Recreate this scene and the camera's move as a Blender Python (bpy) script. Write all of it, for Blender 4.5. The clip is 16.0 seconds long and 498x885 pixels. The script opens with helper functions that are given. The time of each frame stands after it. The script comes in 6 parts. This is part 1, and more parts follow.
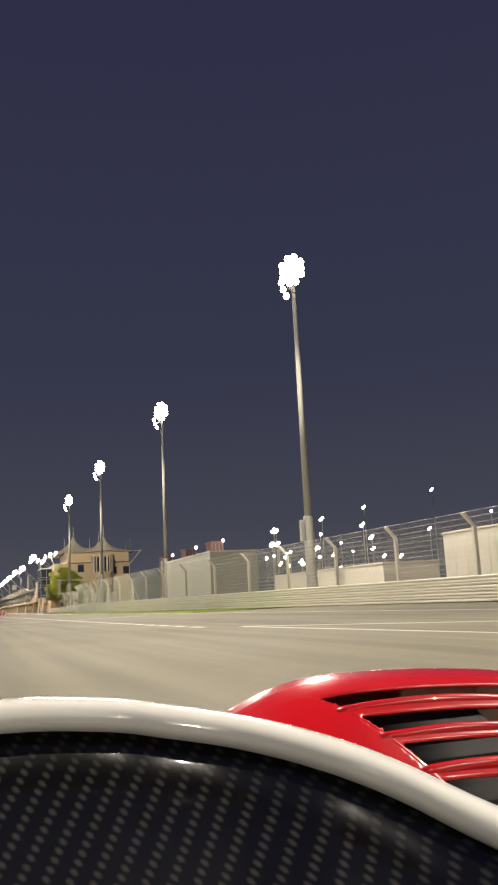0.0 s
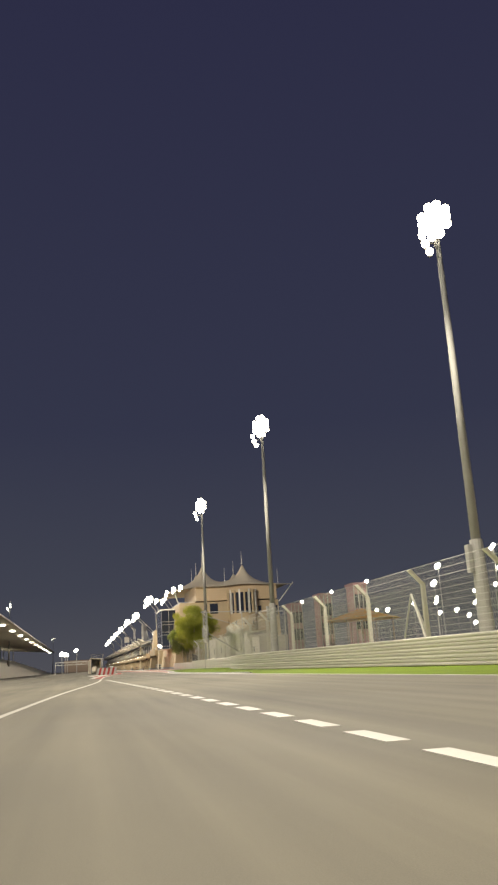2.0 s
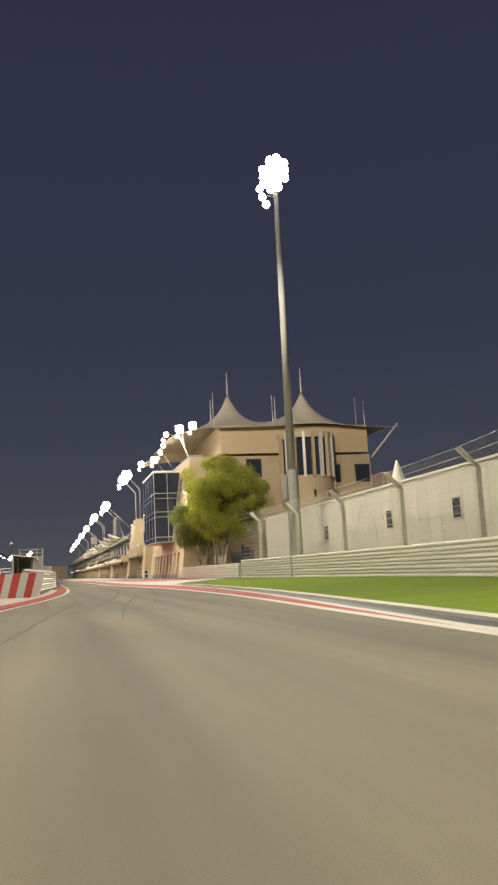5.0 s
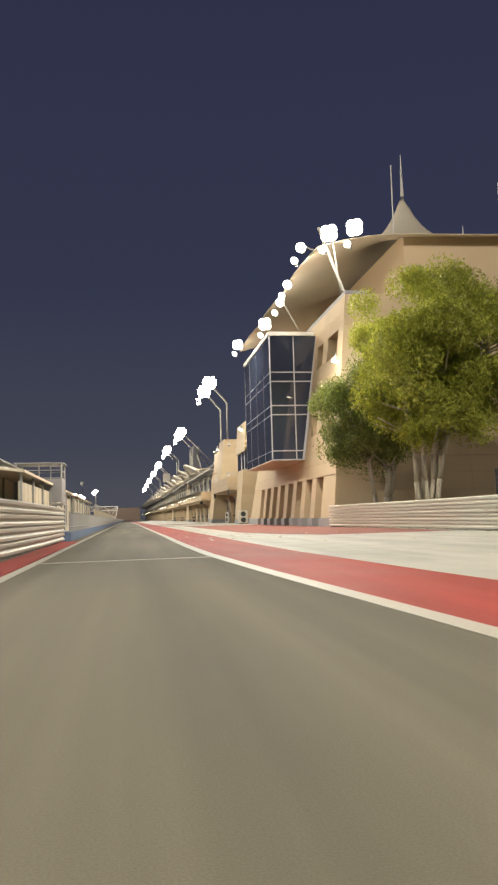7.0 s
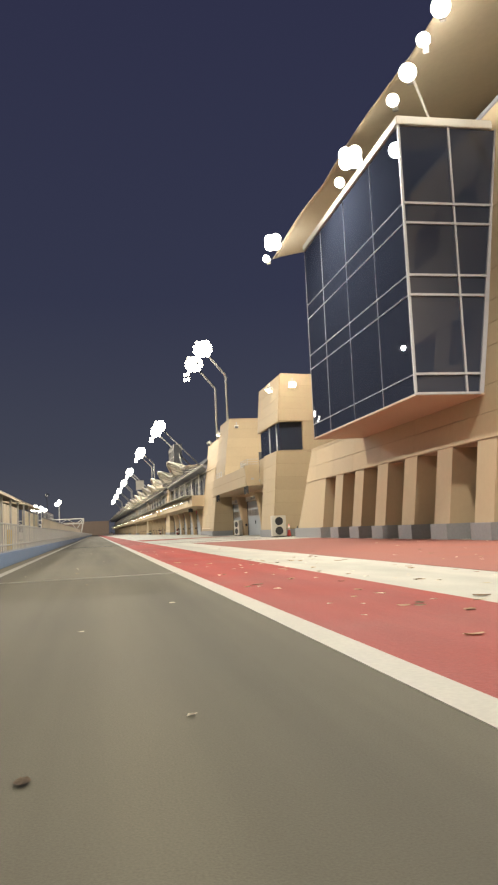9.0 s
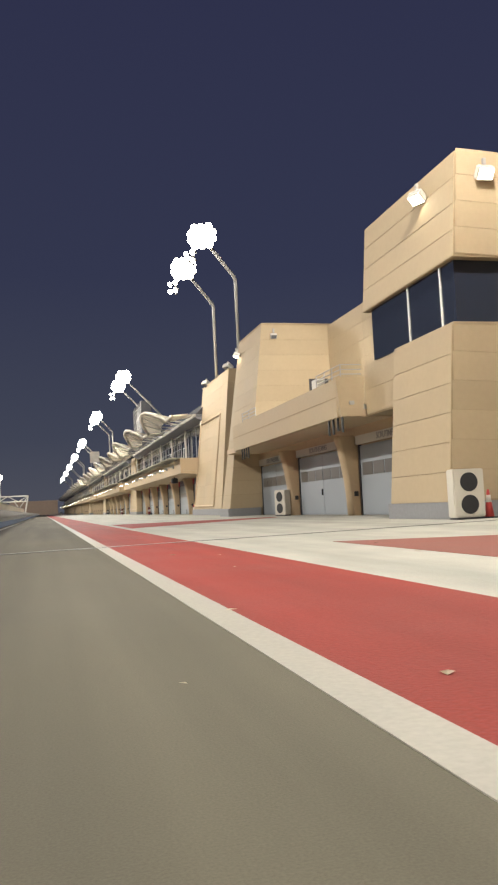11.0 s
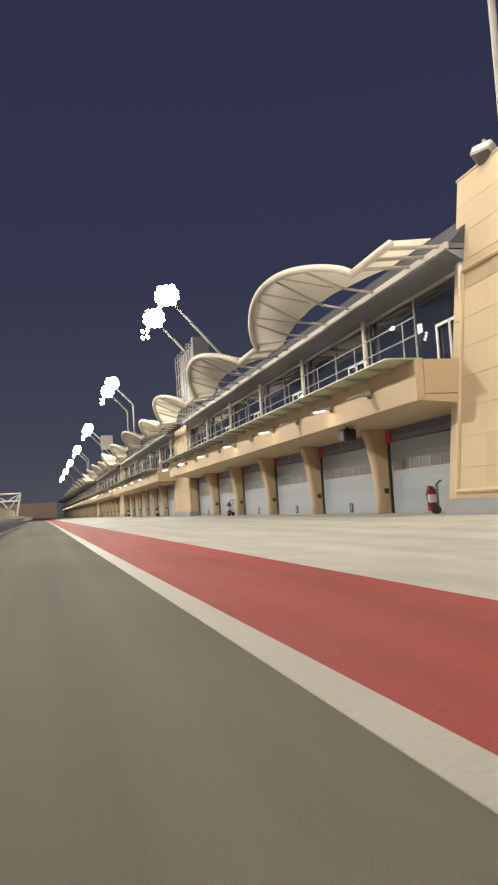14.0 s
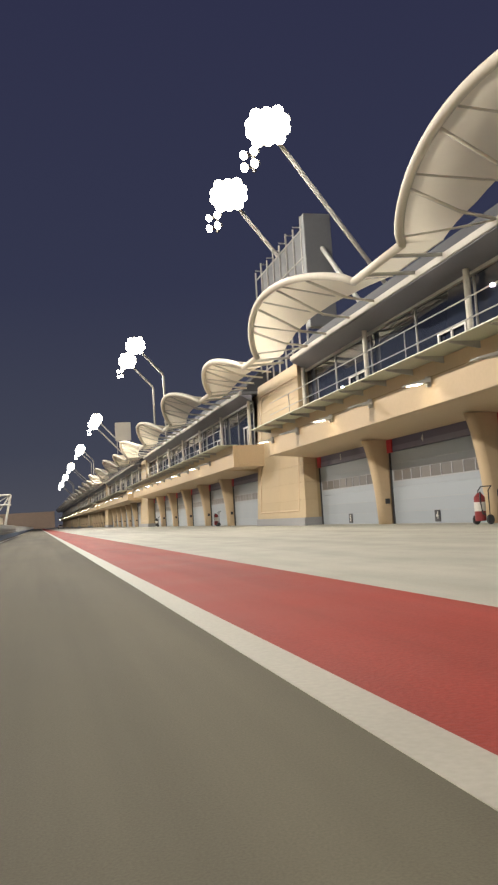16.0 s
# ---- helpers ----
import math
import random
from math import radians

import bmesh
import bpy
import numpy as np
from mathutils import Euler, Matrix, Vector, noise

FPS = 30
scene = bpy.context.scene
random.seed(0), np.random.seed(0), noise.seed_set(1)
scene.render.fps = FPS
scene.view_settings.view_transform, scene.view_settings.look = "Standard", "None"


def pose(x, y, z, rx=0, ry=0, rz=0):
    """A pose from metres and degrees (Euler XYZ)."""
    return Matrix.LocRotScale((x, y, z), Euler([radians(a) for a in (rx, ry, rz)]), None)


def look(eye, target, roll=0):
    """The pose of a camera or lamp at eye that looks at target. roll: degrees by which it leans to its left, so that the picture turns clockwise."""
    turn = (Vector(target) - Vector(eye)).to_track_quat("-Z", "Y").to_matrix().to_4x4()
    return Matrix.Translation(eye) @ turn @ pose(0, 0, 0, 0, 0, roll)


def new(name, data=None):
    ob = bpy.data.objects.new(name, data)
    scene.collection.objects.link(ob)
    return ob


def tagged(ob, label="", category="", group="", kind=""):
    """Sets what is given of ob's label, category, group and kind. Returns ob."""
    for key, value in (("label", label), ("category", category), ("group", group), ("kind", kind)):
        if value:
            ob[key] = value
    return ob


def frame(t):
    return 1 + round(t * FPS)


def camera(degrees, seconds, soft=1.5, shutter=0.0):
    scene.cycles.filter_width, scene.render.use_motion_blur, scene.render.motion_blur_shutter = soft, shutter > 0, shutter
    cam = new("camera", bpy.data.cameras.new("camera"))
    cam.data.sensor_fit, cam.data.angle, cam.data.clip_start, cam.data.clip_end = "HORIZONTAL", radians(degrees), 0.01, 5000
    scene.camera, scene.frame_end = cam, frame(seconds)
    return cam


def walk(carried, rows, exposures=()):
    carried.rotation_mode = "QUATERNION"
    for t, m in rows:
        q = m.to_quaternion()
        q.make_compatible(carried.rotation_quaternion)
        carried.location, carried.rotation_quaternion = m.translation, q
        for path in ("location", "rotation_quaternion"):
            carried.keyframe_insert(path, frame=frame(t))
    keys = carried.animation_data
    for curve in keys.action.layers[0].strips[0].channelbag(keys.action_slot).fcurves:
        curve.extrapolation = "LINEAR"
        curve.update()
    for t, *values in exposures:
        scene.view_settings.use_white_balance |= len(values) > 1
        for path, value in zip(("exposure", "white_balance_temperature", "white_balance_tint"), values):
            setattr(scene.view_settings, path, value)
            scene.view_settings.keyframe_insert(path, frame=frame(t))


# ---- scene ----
cam = camera(34.1, 16.0, soft=2.3)
PATH = [
    (0, (-11.632, -357.181, 0.759), (-8.380, -347.918, 2.659), -2.93),
    (0.5, (-10.812, -339.834, 0.759), (-7.785, -330.544, 2.889), -3.68),
    (0.7, (-10.489, -333.158, 0.759), (-7.633, -323.839, 2.994), -3.17),
    (1, (-10.025, -323.203, 0.760), (-7.296, -313.858, 3.045), -3.02),
    (1.5, (-9.188, -305.875, 0.760), (-7.048, -296.401, 3.140), -2.55),
    (2, (-8.240, -287.102, 0.758), (-6.218, -277.660, 3.358), -3.30),
    (2.5, (-7.358, -270.104, 0.758), (-5.352, -260.700, 3.503), -2.19),
    (3, (-6.552, -252.816, 0.757), (-4.189, -243.551, 3.686), -3.20),
    (3.5, (-5.928, -237.769, 0.759), (-3.338, -228.463, 3.345), -3.75),
    (4, (-5.026, -223.119, 0.760), (-2.326, -213.753, 3.040), -4.01),
    (4.4, (-4.188, -211.691, 0.762), (-1.511, -202.267, 2.770), -3.61),
    (4.5, (-3.965, -208.825, 0.763), (-1.290, -199.382, 2.677), -3.82),
    (5, (-2.727, -194.663, 0.764), (-0.344, -185.073, 2.298), -2.86),
    (5.2, (-2.245, -189.100, 0.765), (-0.195, -179.413, 2.166), -1.95),
    (7.3, (0.057, -141.267, 0.755), (1.558, -131.419, 1.622), -1.60),
    (7.5, (-0.006, -137.955, 0.756), (1.536, -128.111, 1.600), -1.52),
    (8, (0.012, -129.894, 0.756), (1.669, -120.076, 1.675), -2.15),
    (8.3, (0.145, -125.261, 0.753), (1.877, -115.470, 1.813), -2.05),
    (8.5, (0.156, -122.166, 0.749), (1.912, -112.374, 1.765), -2.40),
    (9, (0.198, -114.423, 0.734), (2.085, -104.657, 1.771), -2.62),
    (11.5, (0.580, -74.639, 0.714), (3.094, -64.987, 1.425), -2.77),
    (12, (0.555, -67.028, 0.713), (2.994, -57.355, 1.412), -2.84),
    (12.5, (0.571, -59.009, 0.710), (2.934, -49.318, 1.414), -3.11),
    (13, (0.498, -51.107, 0.721), (2.903, -41.422, 1.364), -3.39),
    (13.5, (0.562, -43.167, 0.742), (3.010, -33.495, 1.428), -3.56),
    (14, (0.541, -35.057, 0.764), (3.051, -25.406, 1.521), -3.66),
    (14.5, (0.499, -26.753, 0.774), (3.075, -17.128, 1.623), -3.81),
    (15, (0.529, -18.137, 0.765), (3.138, -8.529, 1.700), -3.75),
    (15.5, (0.526, -9.126, 0.750), (3.113, 0.489, 1.677), -3.44),
    (16, (0.532, 0.000, 0.727), (3.075, 9.630, 1.616), -3.47),
]
EXPOSURES = [
    (0, 0.0, 6800, 10), (0.6, 0.0, 7000, 10), (1.0, 0.06, 7250, 11), (1.5, 0.0, 6500, 10), (2.0, -0.05, 6700, 9), (3.0, 0.0, 6700, 9), (3.6, 0.0, 7000, 8), (4.0, 0.05, 7500, 7),
    (4.5, 0.0, 7100, 8), (5.2, 0.0, 6800, 9), (7.3, 0.0, 6500, 9), (9.2, 0.0, 6450, 9), (11.4, 0.0, 6150, 11), (13.0, 0.0, 6400, 12), (14.0, 0.0, 6400, 11), (16.0, 0.0, 6350, 11),
]
walk(cam, [(t, look(eye, target, roll)) for t, eye, target, roll in PATH], EXPOSURES)

# ---- night sky and floodlight level ----
scene.view_settings.exposure = 0.0
world = bpy.data.worlds.new("night_sky")
scene.world = world
world.use_nodes = True
wn, wl = world.node_tree.nodes, world.node_tree.links
wn.clear()
w_out, w_bg = wn.new("ShaderNodeOutputWorld"), wn.new("ShaderNodeBackground")
w_co, w_sep, w_ramp = wn.new("ShaderNodeTexCoord"), wn.new("ShaderNodeSeparateXYZ"), wn.new("ShaderNodeValToRGB")
wl.new(w_co.outputs["Generated"], w_sep.inputs[0])
wl.new(w_sep.outputs["Z"], w_ramp.inputs[0])
wl.new(w_ramp.outputs["Color"], w_bg.inputs["Color"])
wl.new(w_bg.outputs[0], w_out.inputs["Surface"])
w_ramp.color_ramp.elements[0].position, w_ramp.color_ramp.elements[0].color = 0.0, (0.078, 0.080, 0.098, 1)
w_ramp.color_ramp.elements[1].position, w_ramp.color_ramp.elements[1].color = 0.75, (0.025, 0.026, 0.063, 1)
for pos, col in ((0.09, (0.053, 0.058, 0.084, 1)), (0.28, (0.034, 0.038, 0.072, 1))):
    e = w_ramp.color_ramp.elements.new(pos)
    e.color = col
w_bg.inputs["Strength"].default_value = 1.0

LAMP_WARM = (1.0, 0.92, 0.80)


def flood(name, at, target, watts, size=0.35, spread=150):
    """A floodlight bank's light."""
    data = bpy.data.lights.new(name, "SPOT")
    data.energy, data.color, data.shadow_soft_size = watts, LAMP_WARM, size
    data.spot_size, data.spot_blend = radians(spread), 0.6
    ob = new(name, data)
    ob.matrix_world = look(at, target)
    return ob


# ---- materials ----
def material(name, colour, rough=0.6, metal=0.0, grain=0.0, scale=8.0, big=0.0, big_scale=0.4, bump=0.0, spec=0.5, coat=0.0, random_tint=0.0, island=False):
    m = bpy.data.materials.new(name)
    m.use_nodes = True
    n, l = m.node_tree.nodes, m.node_tree.links
    b = n["Principled BSDF"]
    b.inputs["Roughness"].default_value, b.inputs["Metallic"].default_value = rough, metal
    b.inputs["Specular IOR Level"].default_value, b.inputs["Coat Weight"].default_value = spec, coat
    b.inputs["Coat Roughness"].default_value = 0.04
    b.inputs["Base Color"].default_value = (*colour, 1)
    geo = n.new("ShaderNodeNewGeometry")
    last = None

    def vary(value_socket, low, high, previous):
        ramp = n.new("ShaderNodeMapRange")
        ramp.inputs["To Min"].default_value, ramp.inputs["To Max"].default_value = low, high
        l.new(value_socket, ramp.inputs["Value"])
        hsv = n.new("ShaderNodeHueSaturation")
        if previous is None:
            hsv.inputs["Color"].default_value = (*colour, 1)
        else:
            l.new(previous, hsv.inputs["Color"])
        l.new(ramp.outputs[0], hsv.inputs["Value"])
        return hsv.outputs[0]

    if grain or bump:
        tex = n.new("ShaderNodeTexNoise")
        tex.inputs["Scale"].default_value, tex.inputs["Detail"].default_value = scale, 6
        l.new(geo.outputs["Position"], tex.inputs["Vector"])
        if grain:
            last = vary(tex.outputs[0], 1 - grain, 1 + grain, last)
        if bump:
            bp = n.new("ShaderNodeBump")
            bp.inputs["Strength"].default_value, bp.inputs["Distance"].default_value = bump, 0.02
            l.new(tex.outputs[0], bp.inputs["Height"])
            l.new(bp.outputs[0], b.inputs["Normal"])
    if big:
        tex2 = n.new("ShaderNodeTexNoise")
        tex2.inputs["Scale"].default_value, tex2.inputs["Detail"].default_value = big_scale, 4
        l.new(geo.outputs["Position"], tex2.inputs["Vector"])
        last = vary(tex2.outputs[0], 1 - big, 1 + big, last)
        rr = n.new("ShaderNodeMapRange")
        rr.inputs["To Min"].default_value, rr.inputs["To Max"].default_value = max(rough - 0.15, 0.03), min(rough + 0.15, 1)
        l.new(tex2.outputs[0], rr.inputs["Value"])
        l.new(rr.outputs[0], b.inputs["Roughness"])
    if random_tint:
        if island:
            last = vary(geo.outputs["Random Per Island"], 1 - random_tint, 1 + random_tint, last)
        else:
            oi = n.new("ShaderNodeObjectInfo")
            last = vary(oi.outputs["Random"], 1 - random_tint, 1 + random_tint, last)
    if last is not None:
        l.new(last, b.inputs["Base Color"])
    return m


def glow(name, colour, strength):
    m = bpy.data.materials.new(name)
    m.use_nodes = True
    n = m.node_tree.nodes
    b = n["Principled BSDF"]
    b.inputs["Base Color"].default_value = (*colour, 1)
    b.inputs["Emission Color"].default_value, b.inputs["Emission Strength"].default_value = (*colour, 1), strength
    return m




def worn(m, across, along_y, low, high, centre=0.5):
    """Adds drawn-out marks along the driving direction to a road material."""
    n, l = m.node_tree.nodes, m.node_tree.links
    b = n["Principled BSDF"]
    before = b.inputs["Base Color"].links[0].from_socket
    geo = n.new("ShaderNodeNewGeometry")
    mp, tex, ramp, hsv = n.new("ShaderNodeMapping"), n.new("ShaderNodeTexNoise"), n.new("ShaderNodeMapRange"), n.new("ShaderNodeHueSaturation")
    mp.inputs["Scale"].default_value = (across, along_y, 1)
    tex.inputs["Scale"].default_value, tex.inputs["Detail"].default_value = 1.0, 5
    ramp.inputs["From Min"].default_value, ramp.inputs["From Max"].default_value = centre - 0.18, centre + 0.18
    ramp.inputs["To Min"].default_value, ramp.inputs["To Max"].default_value = low, high
    l.new(geo.outputs["Position"], mp.inputs["Vector"])
    l.new(mp.outputs[0], tex.inputs["Vector"])
    l.new(tex.outputs[0], ramp.inputs["Value"])
    l.new(before, hsv.inputs["Color"])
    l.new(ramp.outputs[0], hsv.inputs["Value"])
    l.new(hsv.outputs[0], b.inputs["Base Color"])
    return m


ASPHALT = worn(worn(material("asphalt", (0.122, 0.110, 0.076), 0.85, spec=0.35, grain=0.30, scale=120, big=0.16, big_scale=0.22, bump=0.12), 1.3, 0.035, 0.74, 1.18), 0.25, 0.11, 0.84, 1.12)
CONCRETE = worn(worn(material("concrete", (0.41, 0.40, 0.335), 0.7, grain=0.12, scale=30, big=0.14, big_scale=0.35, bump=0.25), 1.1, 0.05, 0.82, 1.07, 0.46), 1.3, 0.55, 0.88, 1.07)
RED_PAINT = worn(material("red_road_paint", (0.29, 0.044, 0.032), 0.7, grain=0.25, scale=40, big=0.2, big_scale=0.5, bump=0.25, spec=0.25), 1.6, 0.12, 0.80, 1.10)
RED_FADED = material("faded_red_paint", (0.27, 0.105, 0.080), 0.75, spec=0.25, grain=0.2, scale=30, big=0.25, big_scale=0.4, bump=0.25)
WHITE_PAINT = material("white_road_paint", (0.38, 0.36, 0.30), 0.6, grain=0.16, scale=30, big=0.16, big_scale=1.4)
GRASS = material("grass", (0.105, 0.155, 0.008), 0.9, spec=0.1, grain=0.5, scale=12, big=0.3, big_scale=0.5, bump=0.8)
SAND = material("sand_ground", (0.20, 0.17, 0.12), 0.95, grain=0.2, scale=5, big=0.2, big_scale=0.05)
CLAD = material("sand_cladding", (0.45, 0.352, 0.220), 0.68, spec=0.3, grain=0.05, scale=6, big=0.10, big_scale=0.35, random_tint=0.04)
CLAD_CORE = material("cladding_joint", (0.33, 0.25, 0.14), 0.8)
RENDER_WALL = material("sand_render", (0.50, 0.378, 0.236), 0.6, grain=0.06, scale=9, big=0.08, big_scale=0.3, bump=0.1)
PLINTH = material("grey_plinth", (0.25, 0.25, 0.255), 0.6, grain=0.15, scale=12, bump=0.2)
DOOR = material("door_grey_metal", (0.29, 0.32, 0.345), 0.45, grain=0.04, scale=20, big=0.06, big_scale=0.4, random_tint=0.05)
DOOR_PANE = material("door_pane", (0.115, 0.105, 0.095), 0.3, random_tint=0.25)
LINTEL = material("dark_purple_lintel", (0.085, 0.073, 0.118), 0.5, grain=0.1)
LINTEL_STRIP = material("grey_purple_strip", (0.150, 0.135, 0.185), 0.5, grain=0.06)
WHITE_METAL = material("white_metal", (0.58, 0.56, 0.50), 0.4, grain=0.05, big=0.05)
CREAM_FABRIC = material("cream_fabric", (0.84, 0.76, 0.60), 0.75, grain=0.05, scale=5, big=0.08, big_scale=0.4)
# the bluish base colour stands in for sky reflected in the panes
GLASS_DARK = material("dark_glass", (0.026, 0.032, 0.050), 0.006, spec=0.5)
MULLION = material("grey_mullion", (0.34, 0.34, 0.35), 0.45, metal=0.2, grain=0.05)
GALV = material("galvanised_steel", (0.40, 0.39, 0.36), 0.62, metal=0.1, grain=0.1, scale=20, big=0.1)
RAIL = material("guardrail_steel", (0.56, 0.53, 0.45), 0.45, metal=0.15, grain=0.08, scale=15, big=0.12, big_scale=0.6)
WIRE = material("fence_wire", (0.52, 0.50, 0.44), 0.5, metal=0.1)
CABIN = material("white_cabin_panel", (0.63, 0.59, 0.50), 0.55, grain=0.04, big=0.08, big_scale=0.4, random_tint=0.04)
DARK = material("dark_metal", (0.03, 0.03, 0.032), 0.5)
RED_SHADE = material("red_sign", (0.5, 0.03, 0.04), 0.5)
BLUE_BASE = material("blue_barrier_base", (0.13, 0.19, 0.30), 0.6, grain=0.15, big=0.2)
BARK = material("bark", (0.42, 0.37, 0.28), 0.9, grain=0.3, scale=10, bump=0.6)
def leaf_material(name, colour, back, share):
    m = material(name, colour, 0.5, random_tint=0.6, island=True)
    n, l = m.node_tree.nodes, m.node_tree.links
    through_leaf, mix = n.new("ShaderNodeBsdfTranslucent"), n.new("ShaderNodeMixShader")
    through_leaf.inputs["Color"].default_value, mix.inputs[0].default_value = (*back, 1), share
    l.new(n["Principled BSDF"].outputs[0], mix.inputs[1])
    l.new(through_leaf.outputs[0], mix.inputs[2])
    l.new(mix.outputs[0], n["Material Output"].inputs["Surface"])
    return m


LEAF = leaf_material("yellow_green_leaf", (0.245, 0.262, 0.034), (0.44, 0.46, 0.05), 0.38)
# darker copy of the leaf: the smaller tree's shade is put into its colour
LEAF_SHADED = leaf_material("shaded_green_leaf", (0.150, 0.185, 0.042), (0.23, 0.28, 0.05), 0.28)
RED_BLOCK = material("red_barrier", (0.5, 0.06, 0.05), 0.5, grain=0.1)
WHITE_BLOCK = material("white_barrier", (0.6, 0.58, 0.52), 0.5, grain=0.08)
for fabric, share, tone in ((CREAM_FABRIC, 0.50, (0.95, 0.87, 0.70, 1)),):
    fn_, fl_ = fabric.node_tree.nodes, fabric.node_tree.links
    f_back, f_mix = fn_.new("ShaderNodeBsdfTranslucent"), fn_.new("ShaderNodeMixShader")
    f_back.inputs["Color"].default_value, f_mix.inputs[0].default_value = tone, share
    fl_.new(fn_["Principled BSDF"].outputs[0], f_mix.inputs[1])
    fl_.new(f_back.outputs[0], f_mix.inputs[2])
    fl_.new(f_mix.outputs[0], fn_["Material Output"].inputs["Surface"])
LAMP_FACE = glow("floodlight_face", (1.0, 0.95, 0.82), 14.0)
LAMP_FAR = glow("far_floodlight_face", (1.0, 0.95, 0.82), 14.0)
LAMP_SMALL = glow("soffit_lamp_face", (1.0, 0.90, 0.66), 26.0)
SCREEN_FACE = material("screen_back", (0.15, 0.155, 0.16), 0.5, grain=0.08)


# ---- mesh helpers ----
def mesh_from(name, bm, mat, smooth=False):
    me = bpy.data.meshes.new(name)
    bm.to_mesh(me)
    bm.free()
    me.materials.append(mat)
    if smooth:
        for poly in me.polygons:
            poly.use_smooth = True
    return me


def part(name, bm, mat, parent=None, label="", m=None, smooth=False):
    ob = new(name, bm if isinstance(bm, bpy.types.Mesh) else mesh_from(name, bm, mat, smooth))
    if parent is not None:
        ob.parent = parent
    if m is not None:
        ob.matrix_local = m
    if label:
        ob["label"] = label
    return ob


def thing(name, label, category, group="", kind="", at=(0, 0, 0), rz=0):
    ob = new(name)
    ob.matrix_world = pose(*at, 0, 0, rz)
    return tagged(ob, label, category, group, kind)


def box(bm, x0, x1, y0, y1, z0, z1, bevel=0.0):
    vs = bmesh.ops.create_cube(bm, size=1)["verts"]
    for v in vs:
        v.co = Vector(((x0 + x1) / 2 + v.co.x * (x1 - x0), (y0 + y1) / 2 + v.co.y * (y1 - y0), (z0 + z1) / 2 + v.co.z * (z1 - z0)))
    if bevel:
        es = list({e for v in vs for e in v.link_edges})
        bmesh.ops.bevel(bm, geom=es, offset=bevel, segments=2, affect="EDGES")
    return bm


def boxed(x0, x1, y0, y1, z0, z1, bevel=0.0):
    return box(bmesh.new(), x0, x1, y0, y1, z0, z1, bevel)


def hexa(bm, corners):
    """A solid from 4 bottom and 4 top corners, both counter-clockwise from above."""
    v = [bm.verts.new(c) for c in corners]
    for f in ((3, 2, 1, 0), (4, 5, 6, 7), (0, 1, 5, 4), (1, 2, 6, 5), (2, 3, 7, 6), (3, 0, 4, 7)):
        bm.faces.new([v[i] for i in f])
    return bm


def tube(bm, a, b, r0, r1=None, n=8):
    r1 = r0 if r1 is None else r1
    a, b = Vector(a), Vector(b)
    turn = (b - a).to_track_quat("Z", "Y").to_matrix()
    rings = []
    for p, r in ((a, r0), (b, r1)):
        rings.append([bm.verts.new(p + turn @ Vector((r * math.cos(2 * math.pi * k / n), r * math.sin(2 * math.pi * k / n), 0))) for k in range(n)])
    for k in range(n):
        bm.faces.new((rings[0][k], rings[0][(k + 1) % n], rings[1][(k + 1) % n], rings[1][k]))
    bm.faces.new(rings[0][::-1])
    bm.faces.new(rings[1])
    return bm


def pipe(bm, pts, r, n=8):
    """A bent tube along points."""
    pts = [Vector(p) for p in pts]
    rings = []
    for i, p in enumerate(pts):
        d = (pts[min(i + 1, len(pts) - 1)] - pts[max(i - 1, 0)]).normalized()
        turn = d.to_track_quat("Z", "Y").to_matrix()
        rings.append([bm.verts.new(p + turn @ Vector((r * math.cos(2 * math.pi * k / n), r * math.sin(2 * math.pi * k / n), 0))) for k in range(n)])
    for i in range(len(rings) - 1):
        for k in range(n):
            bm.faces.new((rings[i][k], rings[i][(k + 1) % n], rings[i + 1][(k + 1) % n], rings[i + 1][k]))
    bm.faces.new(rings[0][::-1])
    bm.faces.new(rings[-1])
    return bm


def strip(bm, left, right, z, thick=0.006):
    """A flat ribbon between two polylines, with a little thickness."""
    n = len(left)
    top = [(bm.verts.new((*a, z)), bm.verts.new((*b, z))) for a, b in zip(left, right)]
    low = [(bm.verts.new((*a, z - thick)), bm.verts.new((*b, z - thick))) for a, b in zip(left, right)]
    for i in range(n - 1):
        bm.faces.new((top[i][0], top[i][1], top[i + 1][1], top[i + 1][0]))
        bm.faces.new((top[i][0], top[i + 1][0], low[i + 1][0], low[i][0]))
        bm.faces.new((top[i + 1][1], top[i][1], low[i][1], low[i + 1][1]))
    return bm


def smooth_line(points, step=3.0):
    """Points (x, y) made into an even, rounded line."""
    pts = [Vector(p) for p in points]
    n = len(pts)
    tang = [(pts[min(i + 1, n - 1)] - pts[max(i - 1, 0)]).normalized() for i in range(n)]
    out = []
    for i in range(n - 1):
        s = (pts[i + 1] - pts[i]).length
        k = max(1, round(s / step))
        for j in range(k):
            u = j / k
            q = (2 * u ** 3 - 3 * u * u + 1) * pts[i] + (u ** 3 - 2 * u * u + u) * s * tang[i] + (3 * u * u - 2 * u ** 3) * pts[i + 1] + (u ** 3 - u * u) * s * tang[i + 1]
            out.append(tuple(q))
    return out + [tuple(pts[-1])]


def offset_line(line, d):
    """The line moved d metres to its right, seen along it."""
    out = []
    for i, p in enumerate(line):
        a, b = line[max(i - 1, 0)], line[min(i + 1, len(line) - 1)]
        dx, dy = b[0] - a[0], b[1] - a[1]
        s = math.hypot(dx, dy)
        out.append((p[0] + d * dy / s, p[1] - d * dx / s))
    return out


